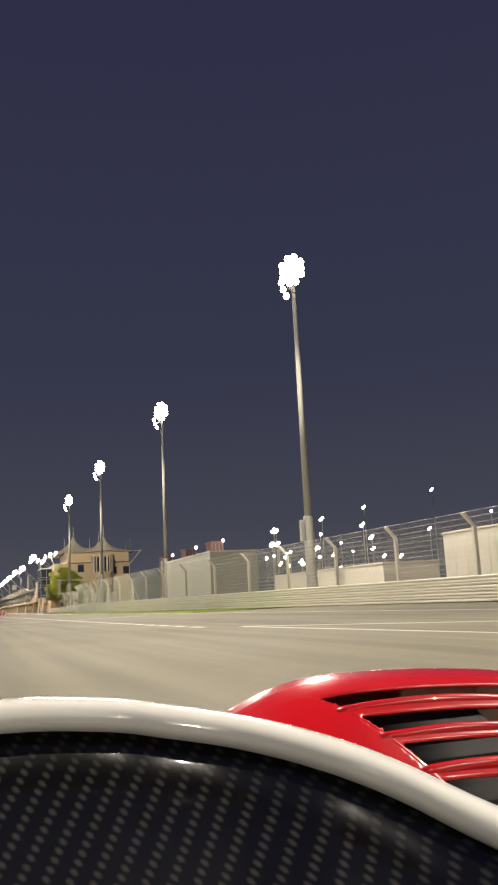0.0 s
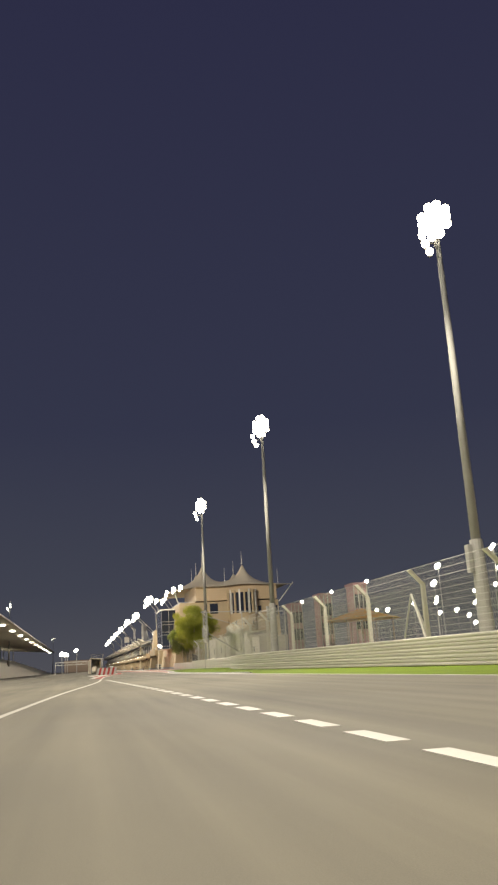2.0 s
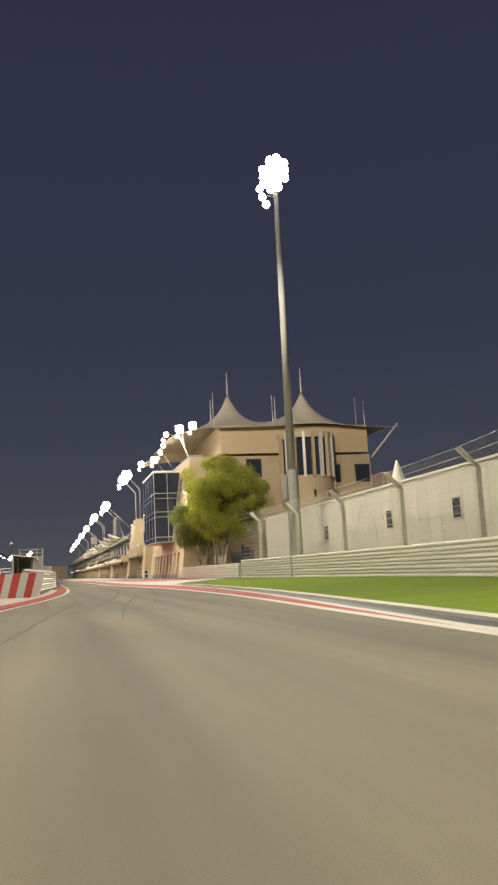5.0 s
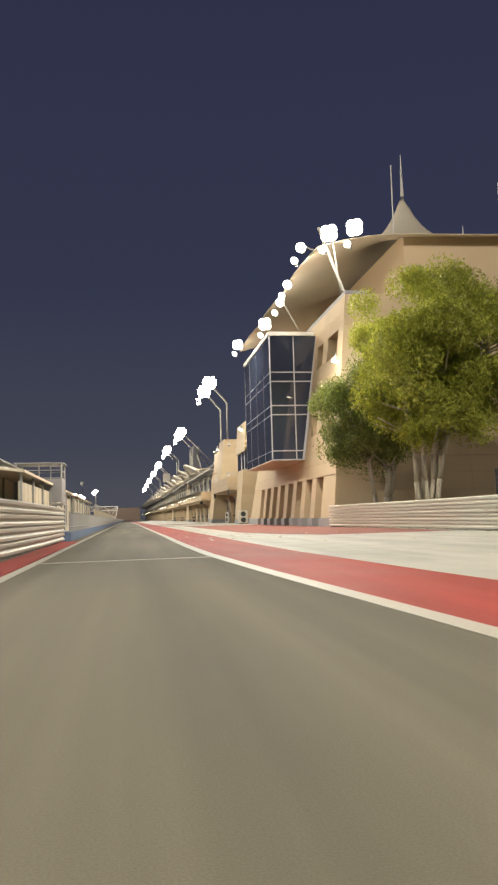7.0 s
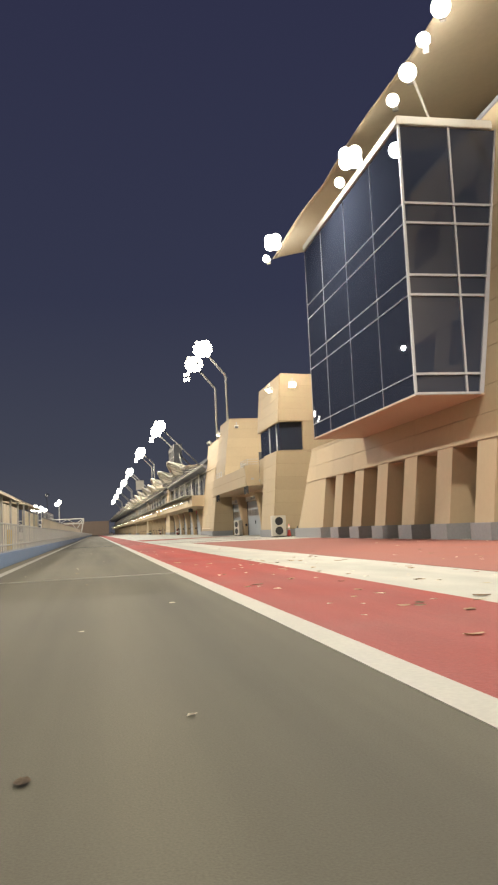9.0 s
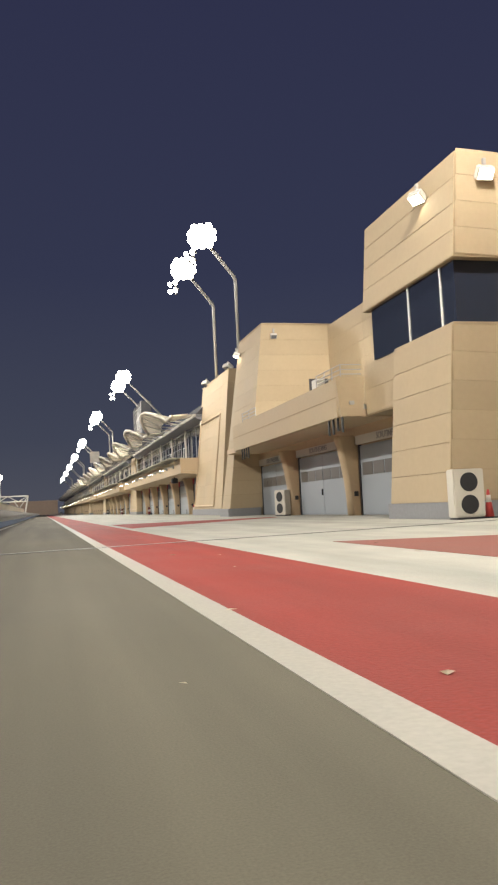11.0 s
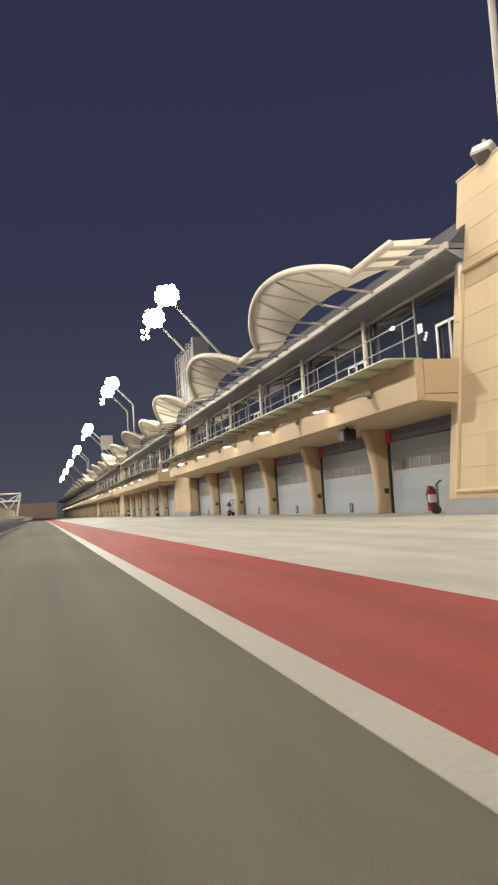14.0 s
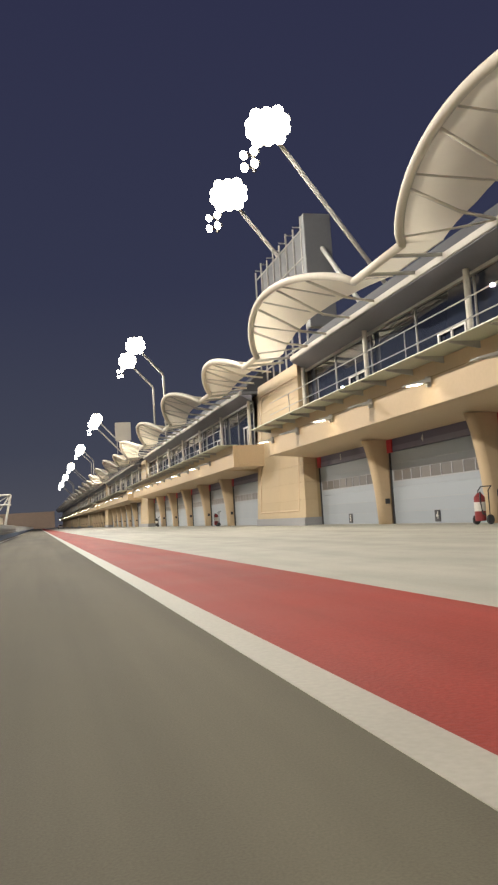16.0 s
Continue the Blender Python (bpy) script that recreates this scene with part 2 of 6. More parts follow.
def along(line, step, start=0.0):
    """Points and headings at even steps along a line."""
    out, left = [], start
    for a, b in zip(line, line[1:]):
        s = math.dist(a, b)
        while left <= s:
            u = left / s
            out.append((a[0] + (b[0] - a[0]) * u, a[1] + (b[1] - a[1]) * u, math.atan2(b[1] - a[1], b[0] - a[0])))
            left += step
        left -= s
    return out


# ---- ground ----
ground = new("ground", mesh_from("ground", boxed(-900, 900, -900, 1600, -0.5, -0.03), SAND))
tagged(ground, "dusty sand-coloured open ground around the circuit", "ground", kind="structure")
EDGE = smooth_line([(22, -640), (10, -400), (6.2, -340), (3.6, -285), (2.8, -252), (1.65, -220), (1.0, -200), (1.55, -186), (2.5, -170), (2.7, -155), (2.1, -141), (1.58, -130), (1.55, -110), (1.55, -60), (1.55, 700)], 5)
road = part("road", strip(bmesh.new(), [(-28, p[1]) for p in EDGE], EDGE, 0.0, 0.3), ASPHALT)
tagged(road, "worn grey-brown asphalt of track and pit lane", "road", kind="structure")
# kerb and painted band beside the pit road
near = [p for p in EDGE if p[1] > -232]
tagged(part("line_right", strip(bmesh.new(), EDGE, offset_line(EDGE, 0.22), 0.005, 0.01), WHITE_PAINT), "white painted edge line of the pit road", "road line", kind="structure")
red_w = lambda y: 0.0 if y < -186 else min(1.75, 1.75 * (y + 186) / 40)
band_l = offset_line(near, 0.22)
band_r = [(p[0] + red_w(p[1]), p[1]) for p in band_l]
tagged(part("red_band", strip(bmesh.new(), band_l, band_r, 0.005, 0.01), RED_PAINT), "red painted strip along the pit lane", "painted strip", kind="structure")
band_k = [p for p in band_r if p[1] < -138]
tagged(part("line_band", strip(bmesh.new(), band_k, [(p[0] + 0.2, p[1]) for p in band_k], 0.0065, 0.01), WHITE_PAINT), "white line along the red painted strip", "road line", kind="structure")
apron = part("apron", strip(bmesh.new(), [(p[0] - 0.03, p[1]) for p in band_r], [(min(16.5, p[0] + 1.0 + max(0, p[1] + 140) * 0.42), p[1]) for p in band_r], 0.002, 0.3), CONCRETE)
tagged(apron, "pale concrete apron in front of the garages", "pavement", kind="structure")
GRASS_L = [(p[0] + 0.22 + red_w(p[1]) + (0.85 if p[1] > -232 else 0.0), p[1]) for p in EDGE if -400 <= p[1] <= -112]
kerb_line = [p for p in band_r if p[1] < -143]
tagged(part("gutter", strip(bmesh.new(), [(p[0] + 0.2, p[1]) for p in kerb_line], [(p[0] + 0.56, p[1]) for p in kerb_line], 0.007, 0.02), DARK), "dark gutter between painted strip and kerb", "gutter", kind="structure")
tagged(part("kerb", strip(bmesh.new(), [(p[0] + 0.56, p[1]) for p in kerb_line], [(p[0] + 0.84, p[1]) for p in kerb_line], 0.055, 0.10), CONCRETE), "pale concrete kerb along the lawn", "kerb", kind="structure")
tagged(part("line_garage", strip(bmesh.new(), [(10.44, -12), (10.44, 480)], [(10.55, -12), (10.55, 480)], 0.0065, 0.01), WHITE_PAINT), "thin white line along the garage fronts", "road line", kind="structure")
RAIL_R = smooth_line([(18, -400), (15.6, -330), (12.2, -285), (10.2, -268), (9.3, -252), (8.8, -238), (7.8, -218), (7.9, -203), (9.3, -188), (11.2, -177), (12.9, -166), (13.2, -152), (12.6, -138), (12.0, -131)], 4)


def at_y(line, y):
    for a, b in zip(line, line[1:]):
        if min(a[1], b[1]) <= y <= max(a[1], b[1]):
            u = (y - a[1]) / ((b[1] - a[1]) or 1)
            return a[0] + (b[0] - a[0]) * u
    return line[-1][0] if y > line[-1][1] else line[0][0]


def grass_height(x, y):
    return 0.03 + 0.03 * noise.noise((x * 0.35, y * 0.35, 0))


bm = bmesh.new()
rows = []
for gx, gy in GRASS_L:
    far = at_y(RAIL_R, gy) + 3.0 if gy < -131 else 13.5
    if gy < -300 or gy > -121:
        continue
    gx += max(0, gy + 141) * 0.43
    rows.append([bm.verts.new((gx + (far - gx) * k / 8, gy, grass_height(gx + (far - gx) * k / 8, gy) if k else 0.0)) for k in range(9)])
for a, b in zip(rows, rows[1:]):
    for k in range(8):
        bm.faces.new((a[k], a[k + 1], b[k + 1], b[k]))
verge = part("verge", bm, GRASS, smooth=True)
tagged(verge, "short green lawn verge beside the guardrail", "grass", kind="structure")
# runoff asphalt behind the grass start
tagged(part("runoff", boxed(2.5, 22, -420, -300, -0.3, 0.002), ASPHALT), "asphalt run-off area by the guardrail", "road", kind="structure")

# left edge lines, pit entry markings
LEFT = smooth_line([(-6.45, -212), (-5.75, -196), (-4.1, -174), (-2.9, -165), (-2.0, -154), (-1.62, -140), (-1.6, -120), (-1.6, -60), (-1.6, 700)], 4)
tagged(part("line_left", strip(bmesh.new(), offset_line(LEFT, -0.16), LEFT, 0.005, 0.01), WHITE_PAINT), "white painted line at the pit lane's edge", "road line", kind="structure")
gore = [p for p in LEFT if p[1] < -114]
g1, g2, g3 = offset_line(gore, -0.16), offset_line(gore, -0.75), offset_line(gore, -1.15)
tagged(part("kerb_red", strip(bmesh.new(), g2, g1, 0.03, 0.05), RED_PAINT), "red painted kerb at the pit entry", "kerb", kind="structure")
tagged(part("kerb_white", strip(bmesh.new(), g3[:-6], g2[:-6], 0.04, 0.06), WHITE_PAINT), "white painted kerb at the pit entry", "kerb", kind="structure")
MAIN = smooth_line([(-16.5, -350), (-13.6, -318), (-10.7, -287), (-8.9, -256), (-7.2, -232), (-6.45, -212)], 4)
tagged(part("line_main", strip(bmesh.new(), offset_line(MAIN, -0.15), MAIN, 0.005, 0.01), WHITE_PAINT), "white line dividing track and pit entry", "road line", kind="structure")
DASH = smooth_line([(-4.2, -345), (-4.95, -328), (-5.35, -298), (-5.62, -262), (-6.0, -242), (-6.4, -222)], 3)
dashes = thing("dashed_line", "row of short white painted dashes on asphalt", "road line", kind="structure")
dash_line = [p for p in DASH if -334 < p[1] < -209]
DASH_START = sum(math.dist(a, b) for a, b in zip(dash_line, dash_line[1:]) if b[1] <= -263.88) % 2.03
dash_me = mesh_from("dash", boxed(-0.62, 0.62, -0.12, 0.12, -0.01, 0.006), WHITE_PAINT)
for x, y, a in along([p for p in DASH if -334 < p[1] < -209], 2.03, DASH_START):
    part("dash", dash_me, WHITE_PAINT, dashes, m=pose(x, y, 0, 0, 0, math.degrees(a)))
tagged(part("line_cross", strip(bmesh.new(), [(-9.5, -300.1), (0.5, -298.2)], [(-9.5, -299.85), (0.5, -297.95)], 0.005, 0.01), WHITE_PAINT), "white line painted across the asphalt", "road line", kind="structure")
tagged(part("line_hatch", strip(bmesh.new(), [(-4.1, -334), (-2.9, -349)], [(-3.95, -334), (-2.75, -349)], 0.005, 0.01), WHITE_PAINT), "white line of a painted hatching", "road line", kind="structure")
tagged(part("line_hatch_far", strip(bmesh.new(), [(-4.0, -334), (0.6, -343)], [(-3.9, -333.8), (0.7, -342.8)], 0.005, 0.01), WHITE_PAINT), "white line of a painted hatching", "road line", kind="structure")
tagged(part("line_stop", strip(bmesh.new(), [(-5.5, -208.95), (-3.39, -207.2), (-0.68, -205.2), (1.3, -203.8)], [(-5.5, -208.8), (-3.39, -207.05), (-0.68, -205.05), (1.3, -203.65)], 0.005, 0.01), WHITE_PAINT), "thin pale line painted across the pit entry", "road line", kind="structure")
# faded red fields on the apron
tagged(part("red_field", strip(bmesh.new(), [(7.4, -117), (6.2, -113), (5.4, -108), (5.4, -69)], [(12.4, -117), (12.6, -113), (12.3, -106), (12.0, -72)], 0.007, 0.02), RED_FADED), "faded red painted field on the apron", "painted field", kind="structure")
tagged(part("red_crossing", strip(bmesh.new(), [(3.85, -50.8), (3.85, -40.2)], [(12.0, -43.3), (12.0, -41.6)], 0.007, 0.02), RED_PAINT), "red painted crossing field on the apron", "painted field", kind="structure")
drain = thing("drain_channel", "steel drain grating across the pit lane and apron", "drain", kind="structure")
for o, w, z, mat in ((0.0, 0.025, 0.010, DARK), (0.03, 0.12, 0.011, GALV), (0.155, 0.025, 0.010, DARK)):
    part("channel_bar", strip(bmesh.new(), [(-1.6, -66.9 + o), (1.6, -66.1 + o), (11.9, -63.6 + o)], [(-1.6, -66.9 + o + w), (1.6, -66.1 + o + w), (11.9, -63.6 + o + w)], z, 0.02), mat, drain)
for y, w in ((-100.5, 0.04), (-131.35, 0.10)):
    tagged(part("road_joint", strip(bmesh.new(), [(-1.6, y), (1.6, y + 0.35)], [(-1.6, y + w), (1.6, y + 0.35 + w)], 0.009, 0.02), WHITE_PAINT if y < -90 else DARK), "thin joint across the pit lane", "road joint", kind="structure")

# tyre marks on the pit entry
TYRE_MARK = material("tyre_mark", (0.098, 0.087, 0.060), 0.8, spec=0.2, grain=0.35, scale=6, big=0.25, big_scale=0.8)
for d0, d1, ya, yb in ((1.5, 1.68, -186, -156), (3.0, 3.15, -183, -154), (2.2, 2.45, -178, -147), (3.7, 3.95, -176, -145)):
    mark = [p for p in LEFT if ya < p[1] < yb]
    inner, outer = offset_line(mark, (d0 + d1) / 2), []
    for k, (p, q) in enumerate(zip(inner, offset_line(mark, d1))):
        u = 0.02 + math.sin(math.pi * k / (len(mark) - 1))
        outer.append((p[0] + (q[0] - p[0]) * u, p[1] + (q[1] - p[1]) * u))
    tagged(part("tyre_mark", strip(bmesh.new(), inner, outer, 0.0045, 0.004), TYRE_MARK), "faint dark tyre mark on the asphalt", "tyre mark", kind="structure")


# ---- panels on a wall ----
panel_meshes = {}


def panel_mesh(w, h, mat, t=0.03):
    key = (round(w, 3), round(h, 3), mat.name)
    if key not in panel_meshes:
        panel_meshes[key] = mesh_from("panel", boxed(-w / 2, w / 2, 0, t, -h / 2, h / 2, 0.006), mat)
    return panel_meshes[key]


def clad(parent, o, u, v, width, height, cols, row_h, gap=0.011, mat=CLAD, skip=None):
    """Lays cladding panels over a rectangle: o its low corner, u along, v up (unit vectors); the outside is u x v."""
    u, v, o = Vector(u).normalized(), Vector(v).normalized(), Vector(o)
    n = u.cross(v)
    rows_n = max(1, round(height / row_h))
    ph, pw = height / rows_n, width / cols
    me = panel_mesh(pw - 0.003, ph - gap, mat)
    turn = Matrix((( u.x, -n.x, v.x), (u.y, -n.y, v.y), (u.z, -n.z, v.z))).to_4x4()
    flip = Matrix.Diagonal((1, -1, 1, 1))
    for r in range(rows_n):
        for c in range(cols):
            if skip and skip((c + 0.5) * pw, (r + 0.5) * ph):
                continue
            p = o + u * ((c + 0.5) * pw) + v * ((r + 0.5) * ph)
            part("panel", me, mat, parent, m=Matrix.Translation(p) @ turn @ flip)


# ---- floodlights ----
def lamp_head_mesh():
    bm = bmesh.new()
    bmesh.ops.create_cone(bm, cap_ends=True, segments=14, radius1=0.345, radius2=0.14, depth=0.34)
    box(bm, -0.12, 0.12, -0.12, 0.12, 0.15, 0.32, 0.02)
    return mesh_from("housing", bm, WHITE_METAL)


def lamp_face_mesh(mat):
    bm = bmesh.new()
    bmesh.ops.create_cone(bm, cap_ends=True, segments=14, radius1=0.33, radius2=0.31, depth=0.05)
    return mesh_from("lens", bm, mat)


HOUSING, FACE, FACE_FAR = lamp_head_mesh(), lamp_face_mesh(LAMP_FACE), lamp_face_mesh(LAMP_FAR)


def bank(parent, at, aim, counts, dx=0.56, dz=0.54, scale=1.0, face=None):
    """A bank of round floodlights in rows of the given counts, turned to the point aim; parts of the mast."""
    at, aim = Vector(at), Vector(aim)
    yaw = math.degrees(math.atan2(aim.x - at.x, -(aim.y - at.y)))
    hold = Matrix.Translation(at) @ pose(0, 0, 0, 0, 0, yaw)
    bm = bmesh.new()
    for r, n in enumerate(counts):
        reach = max(n - 1, 0.4) * dx / 2 + 0.06
        box(bm, -reach, reach, 0.18, 0.28, r * dz - 0.05, r * dz + 0.05)
    box(bm, -0.10, 0.10, 0.20, 0.32, -0.3, (len(counts) - 1) * dz + 0.1)
    part("crossarm", bm, GALV, parent, m=hold)
    for r, n in enumerate(counts):
        for c in range(n):
            local = hold @ pose((c - (n - 1) / 2) * dx, 0, r * dz, -62, 0, 0) @ Matrix.Scale(scale, 4)
            h = part("floodlight", HOUSING, WHITE_METAL, parent, m=local)
            part("lens", face or FACE, LAMP_FACE, h, "glowing white lens", m=pose(0, 0, -0.18))


POLE = material("dull_mast_steel", (0.29, 0.285, 0.255), 0.75, spec=0.25, grain=0.08, scale=3, big=0.12, big_scale=0.3)


def mast(x, y, height, aim, counts=(2, 4, 4, 4, 2), watts=62000, light=True):
    t = thing("light_mast", "tall pale tapered steel floodlight mast, lit", "light mast", "floodlight masts", at=(x, y, 0))
    bm = bmesh.new()
    tube(bm, (0, 0, 7.2), (0, 0, height), 0.30, 0.17, 14)
    part("pole", bm, POLE, t, smooth=True)
    bm = bmesh.new()
    tube(bm, (0, 0, 0), (0, 0, 7.2), 0.47, 0.40, 14)
    tube(bm, (0, 0, 0), (0, 0, 0.06), 0.7, 0.7, 14)
    box(bm, -0.72, -0.44, -0.25, 0.25, 5.2, 6.9, 0.03)
    part("base_sleeve", bm, POLE, t, smooth=False)
    aim = Vector(aim) - Vector((x, y, 0))
    part("head_post", boxed(-0.12, 0.12, 0.1, 0.34, height - 0.3, height + 3.0), GALV, t)
    bank(t, (0, 0, height + 0.5), aim, counts)
    for dx, dz in ((-1.25, 0.15), (-1.1, -0.45), (-0.85, -1.0)):
        bank(t, (dx, -0.35, height + dz), aim + Vector((0, -30, 0)), (1,), scale=0.8)
    part("side_arm", tube(bmesh.new(), (0, -0.1, height - 0.3), (-1.3, -0.15, height - 0.2), 0.05, 0.05, 8), GALV, t)
    if light:
        side = aim.normalized() * 5.5
        flood("mast_light", (x + side.x, y + side.y, height + 1.2), (aim.x + x, aim.y + y, 0), watts, 0.35, 168)
    return t


for x, y, h, w in ((14.55, -296.2, 27.0, 62000), (15.5, -241.1, 27.6, 60000), (13.72, -192.4, 27.4, 52000), (13.2, -142.2, 27.15, 48000)):
    mast(x, y, h, (-8, y - 22, 0), watts=w)
# added fill, aimed opposite to the last mast's bank, for building front and tree
flood("mast_light", (12.6, -138.0, 26.6), (20, -100, 10), 37000, 0.35, 120)
mast(17.5, -352, 26.8, (-8, -374, 0))
mast(19.5, -405, 26.8, (-8, -380, 0), watts=18000)


def arm_pair(y0, y1, x_foot, z_foot, x_head, z_head, bent, light=21000, near=True, spread=165, aim_x=4.0, back=13.0):
    """Two floodlights on leaning or bent poles above the garages."""
    for y in (y0, y1):
        yh = y - 0.8 if bent else y
        t = thing("roof_floodlight", "white floodlight bank on a bent pole above the roof, lit" if bent else "white floodlight bank on a leaning pole above the roof, lit", "floodlight", "pit lane floodlights")
        bm = bmesh.new()
        if bent:
            pipe(bm, [(x_foot, y, z_foot), (x_foot, y, z_foot + (z_head - z_foot) * 0.72), (x_foot - 0.12, y, z_foot + (z_head - z_foot) * 0.75), (x_head, yh, z_head)], 0.15, 12)
            tube(bm, (x_foot, y, z_foot), (x_foot, y, z_foot + 0.5), 0.24, 0.24, 12)
        else:
            pipe(bm, [(x_head + 10.8, y + 5.0, min(z_head - 10.1, 10.2)), (x_head, y, z_head)], 0.13, 12)
        part("pole", bm, WHITE_METAL, t, smooth=True)
        bank(t, (x_head - 0.2, yh, z_head - 0.3), (x_head - 7, y - 15.0, 0), (3, 4, 4, 3), dz=0.46, face=FACE if near else FACE_FAR)
        bank(t, (x_head - 1.1, yh + 0.5, z_head - 1.5), (x_head - 12, y - 7.0, 0), (2, 2), dx=0.70, dz=0.66, scale=0.72, face=FACE if near else FACE_FAR)
    if light:
        flood("pit_light", (x_head - 5.2, (y0 + y1) / 2, z_head - 0.6), (aim_x, (y0 + y1) / 2 - back, 0), light, 0.35, spread)


# ---- garages ----
SHELF = material("greenish_glass_shelf", (0.46, 0.47, 0.34), 0.35, grain=0.04, scale=3, big=0.08)
FASCIA_GREY = material("grey_gutter_metal", (0.42, 0.39, 0.33), 0.6, grain=0.08, scale=6, big=0.12, big_scale=0.5)
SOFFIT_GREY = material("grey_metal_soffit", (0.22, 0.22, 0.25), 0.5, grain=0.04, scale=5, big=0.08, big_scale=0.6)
ROOF_DARK = material("roof_felt", (0.055, 0.055, 0.06), 0.85, grain=0.15, scale=12, big=0.15)
BAY = 8.68
X_DOOR, X_COL, X_PAR = 15.0, 14.3, 12.4


def column(y, group):
    t = thing("garage_column", "sand-coloured pillar flaring out towards its top", "pillar", group, at=(0, y, 0))
    bm = bmesh.new()
    prof = [(0.0, 0.02), (0.9, 0.07), (1.7, 0.15), (2.4, 0.26), (3.0, 0.38), (3.35, 0.48), (3.57, 0.56)]
    w, arc = 0.25, 9
    rings = []
    for z, d in prof:
        nose = X_DOOR - 0.28 - d
        ring = [(X_DOOR, -w, z)] + [(nose - 0.20 * math.sin(math.pi * q / (arc - 1)), -w * math.cos(math.pi * q / (arc - 1)), z) for q in range(arc)] + [(X_DOOR, w, z)]
        rings.append([bm.verts.new(c) for c in ring])
    for a, b in zip(rings, rings[1:]):
        for k in range(arc + 2):
            bm.faces.new((a[k], b[k], b[(k + 1) % (arc + 2)], a[(k + 1) % (arc + 2)])).smooth = 1 <= k < arc
    bm.faces.new(rings[-1][::-1])
    bm.faces.new(rings[0])
    bmesh.ops.recalc_face_normals(bm, faces=bm.faces)
    part("shaft", bm, RENDER_WALL, t)
    part("switch_box", boxed(X_DOOR - 0.26, X_DOOR - 0.08, -0.33, -0.24, 0.85, 1.07, 0.01), DARK, t)
    return t


def numeral(text, size, mat, parent, m, name="number"):
    cu = bpy.data.curves.new(name, "FONT")
    cu.body, cu.size, cu.extrude, cu.align_x, cu.align_y = text, size, 0.006, "CENTER", "CENTER"
    tmp = bpy.data.objects.new(name, cu)
    me = bpy.data.meshes.new_from_object(tmp)
    bpy.data.objects.remove(tmp)
    me.materials.clear()
    me.materials.append(mat)
    ob = new(name, me)
    ob.parent = parent
    ob.matrix_local = m
    return ob


PANE_ME = mesh_from("pane", boxed(0, 0.03, -0.31, 0.31, -0.21, 0.21), DOOR_PANE)
FACE_TURN = pose(0, 0, 0, 90, 0, -90)


def garage_door(y0, y1, number, group, detail=True):
    t = thing("garage_door", "closed grey sectional garage door with a window strip", "garage door", group, at=(X_DOOR, 0, 0))
    n = 6
    for k in range(n):
        z0, z1 = 3.0 * k / n, 3.0 * (k + 1) / n
        part("door_leaf", boxed(0.06, 0.16, y0 + 0.12, y1 - 0.12, z0 + 0.002, z1 - 0.002, 0.003), DOOR, t)
    bm = boxed(0.02, 0.16, y0, y0 + 0.10, 0, 3.02)
    box(bm, 0.02, 0.16, y1 - 0.10, y1, 0, 3.02)
    part("guide_rail", bm, DARK, t)
    panes = 9
    w = (y1 - y0 - 0.6) / panes
    for k in range(panes):
        part("pane", PANE_ME, DOOR_PANE, t, m=Matrix.Translation((0.048, y0 + 0.3 + (k + 0.5) * w, 2.00)) @ Matrix.Diagonal((1, (w - 0.08) / 0.62, 1, 1)))
    bm = boxed(0.035, 0.06, y0 + 0.26, y1 - 0.26, 2.21, 2.25)
    box(bm, 0.035, 0.06, y0 + 0.26, y1 - 0.26, 1.75, 1.79)
    for k in range(panes + 1):
        box(bm, 0.035, 0.06, y0 + 0.3 + k * w - 0.025, y0 + 0.3 + k * w + 0.025, 1.79, 2.21)
    part("window_frame", bm, MULLION, t)
    if number and detail:
        plate = part("number_plate", boxed(0.03, 0.056, (y0 + y1) / 2 - 0.1, (y0 + y1) / 2 + 0.34, 0.06, 0.50, 0.01), DARK, t)
        numeral(number, 0.40, WHITE_METAL, plate, Matrix.Translation((0.026, (y0 + y1) / 2 + 0.12, 0.28)) @ FACE_TURN)
    return t


def lamp_bracket(y, lit, group):
    t = thing("wall_lamp", "flat wedge-shaped wall lamp, lit" if lit else "flat wedge-shaped wall lamp, unlit", "wall lamp", group, at=(X_PAR, y, 4.55))
    bm = hexa(bmesh.new(), [(-0.88, -0.22, -0.20), (-0.88, 0.22, -0.20), (-0.10, 0.26, -0.10), (-0.10, -0.26, -0.10)][::-1] + [(-0.88, -0.20, -0.16), (-0.88, 0.20, -0.16), (-0.10, 0.20, 0.04), (-0.10, -0.20, 0.04)][::-1])
    bmesh.ops.recalc_face_normals(bm, faces=bm.faces)
    part("housing", bm, GALV, t)
    part("bracket", boxed(-0.14, 0.0, -0.07, 0.07, -0.22, 0.10, 0.01), GALV, t)
    if lit:
        part("lens", boxed(-0.26, 0.14, -0.15, 0.15, -0.012, 0.0), LAMP_SMALL, t, "glowing white lens", m=pose(-0.49, 0, -0.155, 0, -7.3, 0))
    return t


RIM_METAL = material("pale_rim_cover", (0.66, 0.605, 0.50), 0.6, grain=0.06, scale=12, big=0.10, big_scale=0.6)


